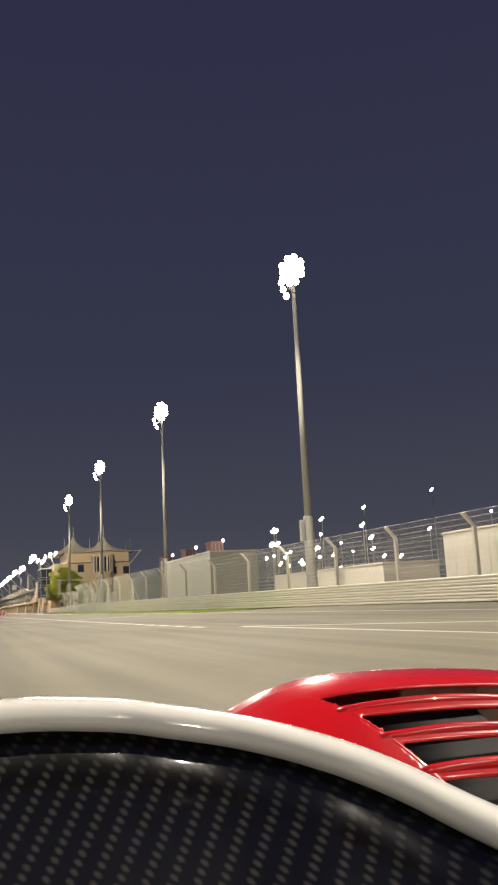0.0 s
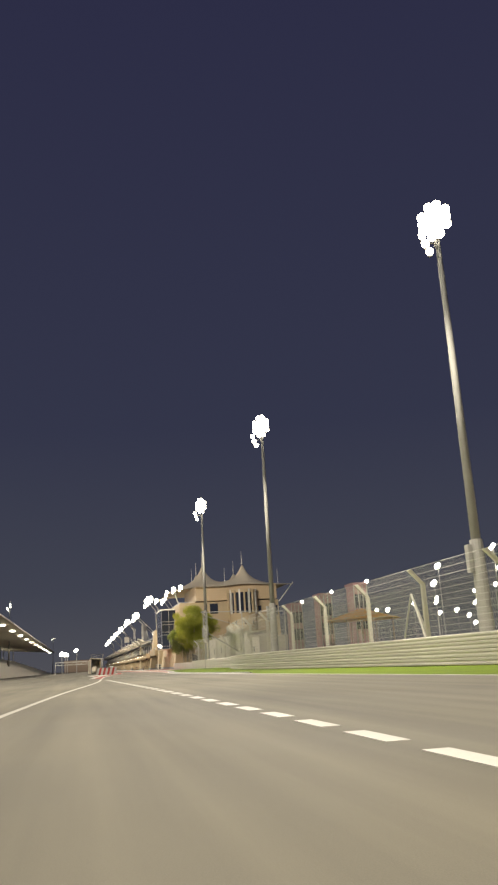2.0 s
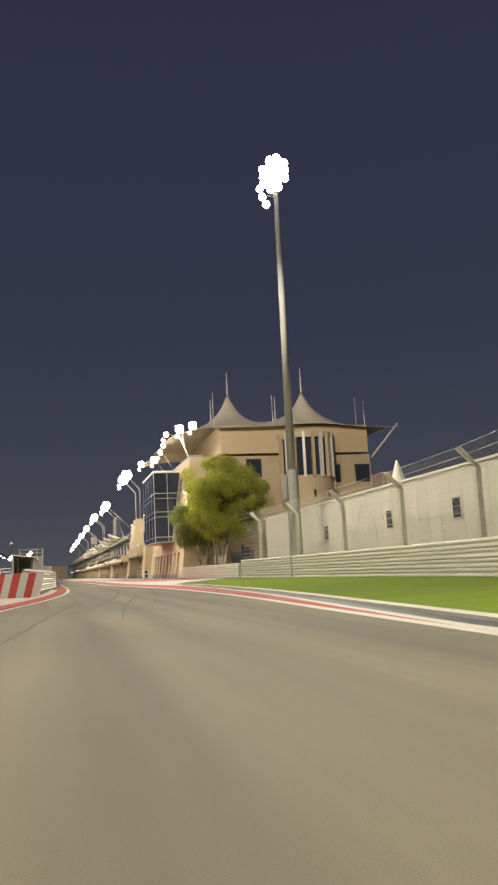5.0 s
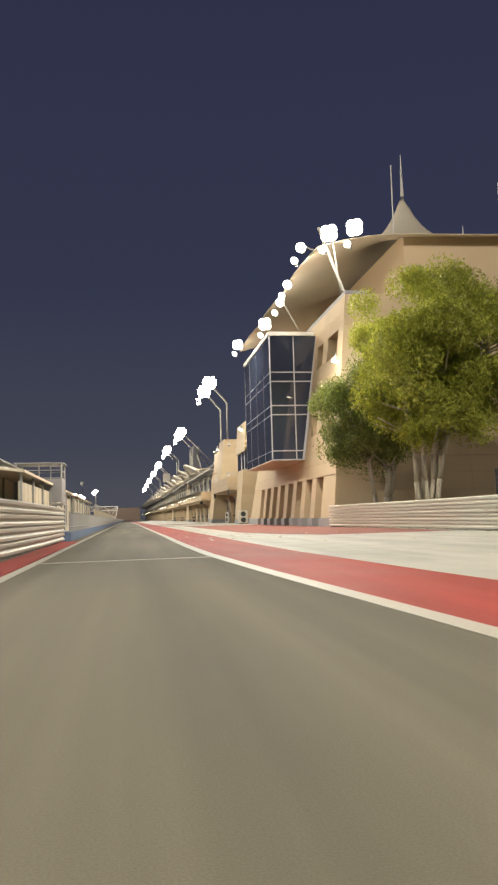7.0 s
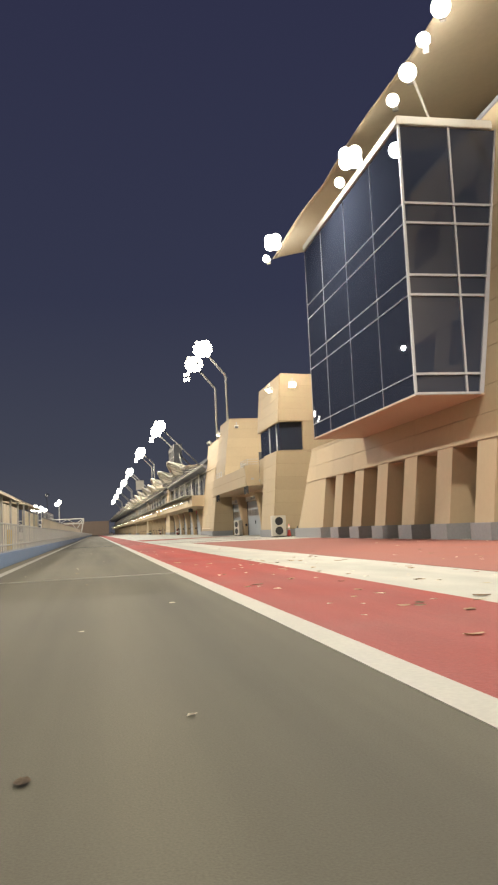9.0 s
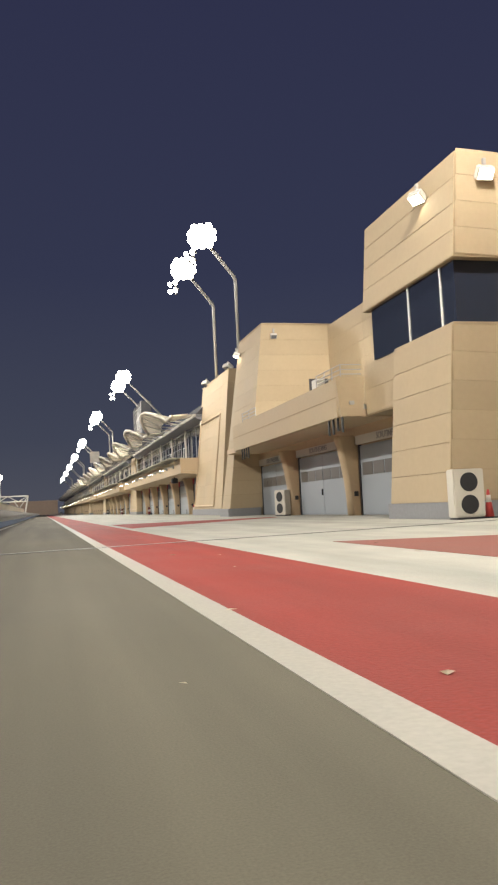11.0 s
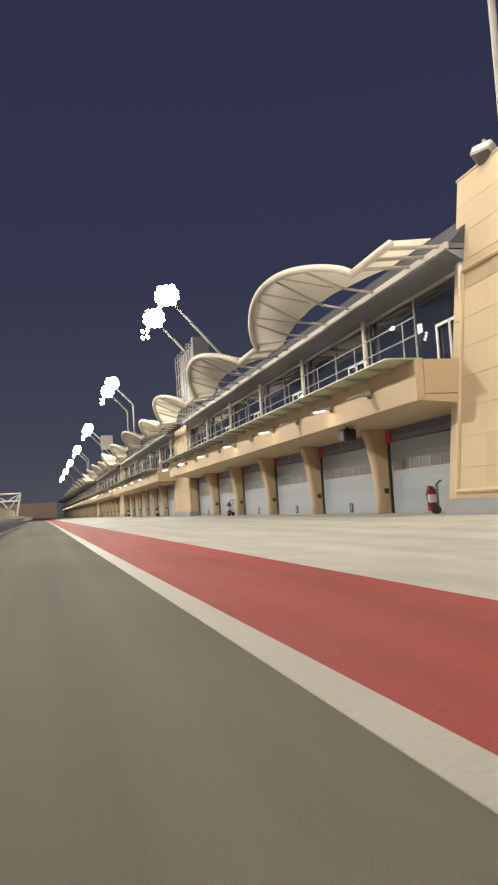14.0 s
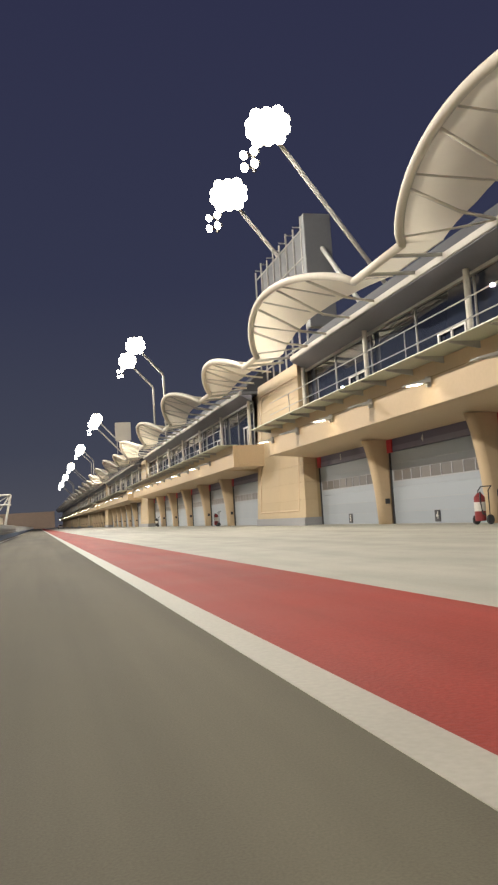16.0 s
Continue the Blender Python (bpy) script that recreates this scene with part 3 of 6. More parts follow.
def canopy(y0, y1, y2, group, lead=0.0, swell=1.38, cut=0.62):
    """A sail from y0 to y1 whose rim bulges out by swell and which is linked on to y2."""
    t = thing("fabric_canopy", "cream tensile fabric canopy on a curved white rim", "canopy", group)
    n = 40
    rim, inner = [], []
    for k in range(n + 1):
        s = k / n
        w = max(math.sin(math.pi * s), 0) ** 0.7
        rim.append(Vector((11.75 - swell * w, y0 + (y1 - y0) * s, 8.8 + swell * w)))
        inner.append(Vector((13.2 - cut * math.sin(math.pi * s) - 0.05 * abs(math.sin(5 * math.pi * s)), y0 + (y1 - y0) * s, 9.02 + 0.22 * math.sin(math.pi * s))))
    bm = bmesh.new()
    m = 8
    grid = []
    for k in range(n + 1):
        row = []
        for j in range(m + 1):
            u = j / m
            p = rim[k].lerp(inner[k], u)
            p.z += (0.30 - 0.08 * abs(math.cos(5 * math.pi * k / n))) * math.sin(math.pi * u) * math.sin(math.pi * k / n)
            row.append(bm.verts.new(p))
        grid.append(row)
    for a, b in zip(grid, grid[1:]):
        for j in range(m):
            bm.faces.new((a[j], b[j], b[j + 1], a[j + 1]))
    part("membrane", bm, CREAM_FABRIC, t, smooth=True)
    part("rim", pipe(bmesh.new(), rim, 0.15, 10), RIM_METAL, t, smooth=True)
    for k in range(1, 5):
        i = round(n * (k - 0.1) / 4.7)
        foot = Vector((13.95, rim[i].y + 0.4, 8.95))
        part("strut", pipe(bmesh.new(), [foot, (12.6, rim[i].y + 0.2, 9.05), rim[i] + Vector((0.1, 0, -0.12))], 0.055, 8), RIM_METAL, t, smooth=True)
        j = min(i + 6, n - 1)
        part("brace", pipe(bmesh.new(), [foot, foot.lerp(rim[j], 0.5) + Vector((0, 0, -0.10)), rim[j] + Vector((0.1, 0, -0.12))], 0.035, 6), RIM_METAL, t, smooth=True)
    bm = bmesh.new()
    pipe(bm, [rim[-1], (11.75, y2, 8.8)], 0.15, 10)
    part("rim_link", bm, RIM_METAL, t, smooth=True)
    bm = strip(bmesh.new(), [(11.75, y1), (11.75, y2)], [(13.2, y1), (13.2, y2)], 8.9, 0.04)
    for v in bm.verts:
        if v.co.x > 12:
            v.co.z += 0.12
    part("link_membrane", bm, CREAM_FABRIC, t)
    if lead:
        part("rim_link", pipe(bmesh.new(), [(11.75, y0 - lead, 8.8), rim[0]], 0.15, 10), RIM_METAL, t, smooth=True)
        bm = strip(bmesh.new(), [(11.75, y0 - lead), (11.75, y0)], [(13.2, y0 - lead), (13.2, y0)], 8.9, 0.04)
        for v in bm.verts:
            if v.co.x > 12:
                v.co.z += 0.12
        part("link_membrane", bm, CREAM_FABRIC, t)
        for q in (0.2, 0.55, 0.9):
            part("strut", pipe(bmesh.new(), [(13.95, y0 - lead * q + 0.4, 9.0), (11.8, y0 - lead * q, 8.75)], 0.07, 8), WHITE_METAL, t, smooth=True)
    for u in (0.25, 0.75):
        yy = y1 + (y2 - y1) * u
        part("strut", pipe(bmesh.new(), [(13.95, yy + 0.4, 9.0), (11.8, yy, 8.75)], 0.07, 8), WHITE_METAL, t, smooth=True)
    return t


def pier(y0, y1):
    t = thing("stair_pier", "sand-coloured clad stair tower between the garages", "wall", "stair towers")
    part("core", hexa(bmesh.new(), [(14.18, y0, 0), (17.5, y0, 0), (17.5, y1, 0), (14.18, y1, 0), (14.73, y0, 9.0), (17.5, y0, 9.0), (17.5, y1, 9.0), (14.73, y1, 9.0)]), CLAD_CORE, t)
    lean = Vector((0.55, 0, 9.0))
    clad(t, (14.18, y1, 0.42), (0, -1, 0), lean, y1 - y0, 8.55, 2, 0.95)
    clad(t, (14.18, y0, 0.42), (1, 0, 0), (0, 0, 1), 0.7, 8.5, 1, 0.95)
    part("plinth", boxed(14.08, 17.4, y0 - 0.02, y1 + 0.02, 0, 0.42, 0.01), PLINTH, t)
    part("link_wall", boxed(15.0, 24, y1 + 0.03, y1 + 1.2, 0, 8.9), RENDER_WALL, t)
    bm = bmesh.new()
    f0, f1, g0, g1 = y0 + 1.1, y1 - 0.9, 0.8, 8.2
    for a, b in (((f0, g0), (f0, g1)), ((f1, g0), (f1, g1)), ((f0, g0), (f1, g0)), ((f0, g1), (f1, g1))):
        tube(bm, (14.14 + 0.55 * a[1] / 9, a[0], a[1]), (14.14 + 0.55 * b[1] / 9, b[0], b[1]), 0.07, 0.07, 6)
    # dark tubes along the raised frame stand in for its shadow outline
    groove = bmesh.new()
    for y, z0, z1 in ((f0 - 0.14, g0 - 0.1, g1 + 0.1), (f1 + 0.14, g0 - 0.1, g1 + 0.1)):
        tube(groove, (14.155 + 0.55 * z0 / 9, y, z0), (14.155 + 0.55 * z1 / 9, y, z1), 0.035, 0.035, 6)
    part("groove", groove, DARK, t)
    part("raised_frame", bm, RENDER_WALL, t)
    return t


def section(y0, bays, first, detail, early):
    """A row of garages under one balcony, which begins early before the first door."""
    yb0 = y0 - early
    y1 = y0 + bays * BAY
    g = "pit garages"
    s = thing("garage_block", "sand-coloured two-storey pit building with a glazed upper floor", "building", kind="")
    part("rear_wall", boxed(15.25, 24, y0, y1, 0, 8.9), RENDER_WALL, s)
    part("parapet", boxed(X_PAR, X_PAR + 0.3, yb0, y1, 3.75, 5.09, 0.015), RENDER_WALL, s)
    for ye in (yb0 - 0.012, y1 - 0.238):
        part("parapet_return", boxed(X_PAR + 0.31, 14.5 if ye < y0 - 1 else 15.2, ye, ye + 0.25, 3.96, 5.09, 0.01), RENDER_WALL, s)
    part("soffit", hexa(bmesh.new(), [(X_PAR + 0.3, y0, 3.75), (15.25, y0, 3.52), (15.25, y1, 3.52), (X_PAR + 0.3, y1, 3.75), (X_PAR + 0.3, y0, 3.95), (15.25, y0, 3.95), (15.25, y1, 3.95), (X_PAR + 0.3, y1, 3.95)]), RENDER_WALL, s)
    part("balcony_floor", boxed(X_PAR + 0.3, 15.25, y0, y1, 3.96, 4.15), CONCRETE, s)
    if early:
        part("soffit", boxed(X_PAR + 0.3, 14.45, yb0, y0 - 0.01, 3.75, 3.95), RENDER_WALL, s)
    part("lintel", boxed(15.0, 15.24, y0, y1, 3.02, 3.535), LINTEL, s)
    part("lintel_strip", boxed(14.985, 14.998, y0, y1, 3.025, 3.24), LINTEL_STRIP, s, "grey-purple strip below the lintel")
    part("groove", boxed(X_PAR - 0.004, X_PAR + 0.02, yb0, y1, 4.62, 4.65), CLAD_CORE, s)
    part("shelf", boxed(X_PAR - 1.0, X_PAR + 0.3, yb0, y1, 5.10, 5.135), SHELF, s, "pale greenish glass shelf on steel blades")
    part("roof_slab", boxed(14.0, 24, y0, y1, 8.80, 8.98), SCREEN_FACE, s)
    part("fascia", boxed(13.84, 13.99, y0, y1, 8.76, 9.02, 0.02), FASCIA_GREY, s, "pale metal gutter fascia")
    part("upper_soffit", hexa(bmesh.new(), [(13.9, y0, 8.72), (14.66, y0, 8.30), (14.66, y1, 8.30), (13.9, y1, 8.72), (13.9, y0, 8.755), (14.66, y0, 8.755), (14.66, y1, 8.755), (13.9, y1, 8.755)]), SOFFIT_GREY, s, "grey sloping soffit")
    part("window_head", boxed(14.62, 14.80, y0, y1, 8.18, 8.295, 0.01), WHITE_METAL, s)
    part("roof_upstand", hexa(bmesh.new(), [(14.0, y0, 8.985), (24, y0, 8.985), (24, y1, 8.985), (14.0, y1, 8.985), (15.3, y0, 10.3), (24, y0, 10.3), (24, y1, 10.3), (15.3, y1, 10.3)]), ROOF_DARK, s, "dark grey roof felt behind the canopies")
    k = 0
    fin = mesh_from("fin", hexa(bmesh.new(), [(-0.92, -0.03, -0.05), (0.0, -0.03, -0.20), (0.0, 0.03, -0.20), (-0.92, 0.03, -0.05), (-0.92, -0.03, 0.0), (0.0, -0.03, 0.0), (0.0, 0.03, 0.0), (-0.92, 0.03, 0.0)]), GALV)
    yy = y0 + 1.75
    while yy < y1 - 0.4:
        part("fin", fin, GALV, s, "steel blade under the shelf" if yy < y0 + 2 else "", m=pose(X_PAR, yy, 5.096))
        yy += 2.08
    for k in range(bays * 2):
        ya, yb = y0 + k * BAY / 2, y0 + (k + 1) * BAY / 2
        gl = part("window", boxed(14.74, 14.78, ya + 0.05, yb - 0.05, 4.3, 8.17), GLASS_DARK, s, "dark tinted window")
        bm = boxed(14.69, 14.75, ya - 0.03, ya + 0.03, 4.16, 8.17)
        box(bm, 14.69, 14.75, ya + 0.04, yb - 0.04, 4.16, 4.35)
        part("mullion", bm, GALV, s)
    for k in range(bays + 1):
        yk = y0 + k * BAY
        part("post", tube(bmesh.new(), (14.45, min(max(yk, y0 + .2), y1 - .2), 4.15), (14.45, min(max(yk, y0 + .2), y1 - .2), 8.36), 0.11, 0.11, 10), CABIN, s)
        if detail and k < bays:
            yd = yk + 0.6
            bm = boxed(14.63, 14.685, yd, yd + 0.1, 4.15, 6.8)
            for q in (0.95, 1.9):
                box(bm, 14.63, 14.685, yd + q, yd + q + 0.1, 4.15, 6.8)
            box(bm, 14.63, 14.685, yd + 0.1, yd + 1.9, 6.7, 6.8)
            part("balcony_door_frame", bm, WHITE_METAL, s)
    bm = bmesh.new()
    for z in (5.9, 6.5):
        tube(bm, (12.55, y0, z), (12.55, y1, z), 0.022, 0.022, 6)
    yy = y0 + 1.0
    while yy < y1 - 0.5:
        tube(bm, (12.55, yy, 5.0), (12.55, yy, 6.5), 0.022, 0.022, 6)
        yy += BAY / 2
    part("handrail", bm, GALV, s)
    for k in range(bays + 1):
        if k and k < bays:
            column(y0 + k * BAY, g)
    for k in range(bays):
        ya, yb = y0 + k * BAY + (0.3 if k else 0.05), y0 + (k + 1) * BAY - (0.3 if k < bays - 1 else 0.05)
        garage_door(ya, yb, str(first + k - 1) if first and first + k > 1 else "", g, detail)
        if detail:
            numb = str(first + k - 1) if first and first + k > 1 else ""
            if numb:
                numeral(numb, 0.40, WHITE_METAL, s, Matrix.Translation((14.975, (ya + yb) / 2 + 0.75, 3.27)) @ FACE_TURN)
            part("red_marker", boxed(14.94, 14.998, yb - 0.5, yb - 0.02, 2.98, 3.53), RED_SHADE, s, "red panel by the lintel")
        for j in range(2):
            lamp_bracket(y0 + (k + 0.43 + 0.475 * j) * BAY, j == 1, g)
    return s


SECTION0 = -11.3
PERIOD = 62.2
for i in range(8):
    ys = SECTION0 + i * PERIOD + (1.2 if i else 0.0)
    section(ys, 6, 1 + 6 * i if i < 1 else 0, i < 2, 3.2 if i else 0.0)
    pier(ys + 52.1, ys + 61.8 - (1.2 if i else 0.0))
for i in range(8):
    ys = SECTION0 + i * PERIOD + (1.2 if i else 0.0)
    for k in range(3):
        yy = ys + 3.05 + 2 * BAY * k
        canopy(yy, yy + 13.35, yy + 2 * BAY if k < 2 else ys + 53.9, "roof canopies", 3.3 if i == k == 0 else 0.0)
    if i < 7:
        canopy(ys + 53.9, ys + 63.1, SECTION0 + (i + 1) * PERIOD + 4.25, "roof canopies", swell=1.05, cut=0.1)
arm_pair(-12.15, -20.8, 15.85, 11.2, 13.35, 21.4, True, light=11800, spread=172, aim_x=-1.0, back=-4.0)
arm_pair(38.4, 47.3, 15.5, 9.4, 12.9, 20.2, False, light=10500)
arm_pair(94.5, 103.4, 15.5, 9.4, 12.5, 20.9, True, near=True)
for q, yq in enumerate((160, 222, 285, 348, 410)):
    arm_pair(yq, yq + 8.9, 15.5, 9.4, 12.5, 20.9, q % 2 == 1, 21000 if q < 1 else 0)


# ---- blocks before the garages ----
def battered_block(name, label, x_low, x_top, x_back, y0, y1, z1, cols, row_h, lean_near=0.0):
    """A block whose pit side leans back, and whose near end leans in by lean_near at the top; clad in long panels."""
    t = thing(name, label, "building")
    fx = lambda z: x_low + (x_top - x_low) * z / z1
    fy = lambda z: y0 + lean_near * z / z1
    part("core", hexa(bmesh.new(), [(x_low, y0, 0), (x_back, y0, 0), (x_back, y1, 0), (x_low, y1, 0), (x_top, fy(z1), z1), (x_back, fy(z1), z1), (x_back, y1, z1), (x_top, y1, z1)]), CLAD_CORE, t)
    rows_n = round((z1 - 0.5) / row_h)
    for r in range(rows_n):
        za, zb = 0.5 + (z1 - 0.5) * r / rows_n + 0.006, 0.5 + (z1 - 0.5) * (r + 1) / rows_n - 0.006
        for c in range(cols):
            ya, yb = (y1 + (fy(za) - y1) * c / cols, y1 + (fy(zb) - y1) * c / cols)
            yc, yd = (y1 + (fy(za) - y1) * (c + 1) / cols + 0.003, y1 + (fy(zb) - y1) * (c + 1) / cols + 0.003)
            part("panel", hexa(bmesh.new(), [(fx(za) - 0.03, yc, za), (fx(za), yc, za), (fx(za), ya, za), (fx(za) - 0.03, ya, za), (fx(zb) - 0.03, yd, zb), (fx(zb), yd, zb), (fx(zb), yb, zb), (fx(zb) - 0.03, yb, zb)]), CLAD, t)
        part("end_panel", hexa(bmesh.new(), [(fx(za) - 0.026, fy(za) - 0.03, za), (x_back, fy(za) - 0.03, za), (x_back, fy(za), za), (fx(za) - 0.026, fy(za), za), (fx(zb) - 0.026, fy(zb) - 0.03, zb), (x_back, fy(zb) - 0.03, zb), (x_back, fy(zb), zb), (fx(zb) - 0.026, fy(zb), zb)]), CLAD, t)
    part("plinth", boxed(x_low - 0.1, x_back + 0.05, y0 - 0.1, y1 + 0.1, 0, 0.5, 0.01), PLINTH, t)
    part("coping", boxed(x_top - 0.06, x_back, fy(z1) - 0.06, y1 + 0.06, z1, z1 + 0.08, 0.01), CLAD, t)
    return t


b2 = battered_block("end_block", "tall battered sand-coloured clad end wall of the pit building", 13.52, 14.87, 22, -22.4, -10.7, 11.3, 5, 0.95, lean_near=1.2)
bm = bmesh.new()
for a, b in (((-19.5, 0.75), (-19.5, 8.0)), ((-11.3, 0.75), (-11.3, 8.0)), ((-19.5, 0.75), (-11.3, 0.75)), ((-19.5, 8.0), (-11.3, 8.0))):
    tube(bm, (13.47 + 1.35 * a[1] / 11.3, a[0], a[1]), (13.47 + 1.35 * b[1] / 11.3, b[0], b[1]), 0.09, 0.09, 6)
part("raised_frame", bm, RENDER_WALL, b2)

part("side_door", boxed(16.0, 16.95, -22.46, -22.40, 0.5, 2.45, 0.01), DARK, b2, "dark side door")
part("transom", boxed(16.0, 16.95, -22.27, -22.19, 2.55, 3.0, 0.01), GLASS_DARK, b2, "small dark window above the door")
part("tube_arm", pipe(bmesh.new(), [(15.0, -22.9, 3.75), (16.7, -22.5, 4.12), (16.7, -21.9, 4.15)], 0.05, 8), WHITE_METAL, b2, "white tube on a bracket")
barrier = thing("steel_barrier", "bent steel tube barrier standing by the end wall", "barrier", at=(14.9, -23.1, 0))
part("hoop", pipe(bmesh.new(), [(0, 0, 0), (0.12, 0, 0.75), (0.22, 0, 0.97), (0.32, 0, 1.0), (0.9, 0, 0.97)], 0.025, 8), GALV, barrier, smooth=True)
part("leg", tube(bmesh.new(), (0.9, 0, 0), (0.9, 0, 0.98), 0.025, 0.025, 8), GALV, barrier)
part("crossbar", tube(bmesh.new(), (0.02, 0, 0.14), (0.9, 0, 0.1), 0.02, 0.02, 8), GALV, barrier)

b1 = thing("corner_block", "tall battered sand-coloured clad corner tower", "building")
BX, BT, BH = 11.95, 13.36, 11.3


def b1_x(z):
    return BX + (BT - BX) * z / BH


def b1_y(z):
    return -29.7 - 0.125 * z


BY_LOW, BY_NEAR = -32.1, -36.75
for nm, yn, za, zb in (("lower_core", BY_LOW, 0, 3.98), ("upper_core", BY_NEAR, 3.98, BH)):
    part(nm, hexa(bmesh.new(), [(b1_x(za), yn, za), (22, yn, za), (22, b1_y(za), za), (b1_x(za), b1_y(za), za), (b1_x(zb), yn, zb), (22, yn, zb), (22, b1_y(zb), zb), (b1_x(zb), b1_y(zb), zb)]), CLAD_CORE, b1)
for r in range(12):
    za, zb = (0.5 + 0.87 * r, 0.5 + 0.87 * (r + 1)) if r < 4 else (3.98 + 0.9125 * (r - 4), 3.98 + 0.9125 * (r - 3))
    za, zb, yn = za + 0.006, zb - 0.006, BY_LOW if r < 4 else BY_NEAR
    cuts = (0.0, 1.0) if r < 4 else (0.0, 0.5, 1.0)
    for ca, cb in zip(cuts, cuts[1:]):
        q = [(z, b1_y(z) + (yn - b1_y(z)) * ca, b1_y(z) + (yn - b1_y(z)) * cb + 0.003) for z in (za, zb)]
        part("panel", hexa(bmesh.new(), [c for z, yf, yk in q for c in ((b1_x(z) - 0.03, yk, z), (b1_x(z), yk, z), (b1_x(z), yf, z), (b1_x(z) - 0.03, yf, z))]), CLAD, b1)
    part("end_panel", hexa(bmesh.new(), [c for z in (za, zb) for c in ((b1_x(z) - 0.026, yn - 0.03, z), (22, yn - 0.03, z), (22, yn, z), (b1_x(z) - 0.026, yn, z))]), CLAD, b1)
part("coping", boxed(BT - 0.05, 22, BY_NEAR - 0.05, b1_y(BH) + 0.05, BH, BH + 0.07, 0.01), CLAD, b1)
part("plinth", boxed(BX - 0.1, 14.0, BY_LOW - 0.1, -29.6, 0, 0.5, 0.01), PLINTH, b1)


def wall_light(at, aim, lit=True, size=1.0):
    t = thing("wall_floodlight", "small white wall-mounted floodlight", "floodlight", "small floodlights", at=at)
    d = (Vector(aim) - Vector(at)).normalized()
    turn = d.to_track_quat("-Z", "Y").to_matrix().to_4x4() @ Matrix.Scale(size, 4)
    part("housing", boxed(-0.26, 0.26, -0.20, 0.20, -0.12, 0.14, 0.03), WHITE_METAL, t, m=turn)
    part("bracket", boxed(-0.05, 0.05, -0.05, 0.05, 0.0, 0.45, 0.01), GALV, t)
    part("lens", boxed(-0.22, 0.22, -0.16, 0.16, -0.135, -0.122), LAMP_SMALL if lit else SCREEN_FACE, t, "glowing white lens" if lit else "", m=turn)
    return t


part("doorway", boxed(16.1, 17.3, -36.85, -36.785, 5.6, 8.0), DARK, b1, "dark doorway onto the balcony")
for q in ((14.95, -20.6, 11.6), (14.8, -12.6, 11.5)):
    wall_light(q, (8, q[1] - 3, 0), False, 1.45)
wall_light((13.0, -31.6, 10.45), (9, -31, 0))
wall_light((13.98, -37.03, 10.53), (13.7, -44, 4), False, 0.72)

# scrutineering bays
scr = thing("scrutineering_block", "sand-coloured single-storey wing with grey doors and a balcony", "building")
part("rear_wall", boxed(14.3, 24, -58.0, -36.8, 0, 4.2), RENDER_WALL, scr)
part("soffit", boxed(11.96, 14.3, -53.0, BY_LOW - 0.04, 3.90, 4.2), RENDER_WALL, scr)
part("balcony_return", boxed(11.96, b1_x(5.4), -35.6, -35.3, 3.92, 5.38, 0.01), CLAD, scr)
part("balcony_floor", boxed(12.1, 17.46, -53.0, -36.8, 4.21, 4.4), CONCRETE, scr)
part("balcony_parapet", boxed(11.65, 11.95, -53.0, -35.3, 3.9, 5.4, 0.012), CLAD, scr)
part("parapet_groove", boxed(11.64, 11.70, -53.0, -35.3, 4.66, 4.69), CLAD_CORE, scr)
part("parapet_end", hexa(bmesh.new(), [(11.72, -53.25, 3.9), (12.62, -53.25, 3.9), (12.62, -53.0, 3.9), (11.72, -53.0, 3.9), (11.56, -53.25, 5.45), (12.76, -53.25, 5.45), (12.76, -53.0, 5.45), (11.56, -53.0, 5.45)]), CLAD, scr, "yellow-lit end face of the balcony")
part("upper_wall", boxed(17.46, 24, -60.0, -36.8, 4.2, 11.2), CLAD_CORE, scr)
clad(scr, (17.46, -36.9, 4.4), (0, -1, 0), (0, 0, 1), 16.0, 6.8, 3, 0.97)
part("return_wall", boxed(12.78, 14.3, -58.0, -53.3, 3.9, 5.85), CLAD_CORE, scr)
clad(scr, (12.78, -53.3, 3.95), (0, -1, 0), (0, 0, 1), 4.7, 1.9, 1, 0.95)
for rail_line, posts in (([(11.85, -50.2), (11.85, -53.05), (12.7, -53.05)], (-53.05, -52.1, -51.2, -50.2)), ([(11.85, -40.0), (11.85, -37.0)], (-40.0, -38.5, -37.0))):
    bm = bmesh.new()
    for z in (5.58, 5.76, 5.95):
        pipe(bm, [(x, y, z) for x, y in rail_line], 0.022, 6)
    for y in posts:
        tube(bm, (11.85, y, 5.35), (11.85, y, 5.97), 0.025, 0.025, 6)
    part("handrail", bm, GALV, scr)
part("balcony_cabinet", boxed(11.98, 12.35, -49.9, -49.2, 4.4, 5.92, 0.02), CABIN, scr, "white cabinet on the balcony")
part("end_lamp", boxed(12.05, 12.25, -53.36, -53.26, 4.35, 4.5, 0.02), GALV, scr, "small bracket lamp")


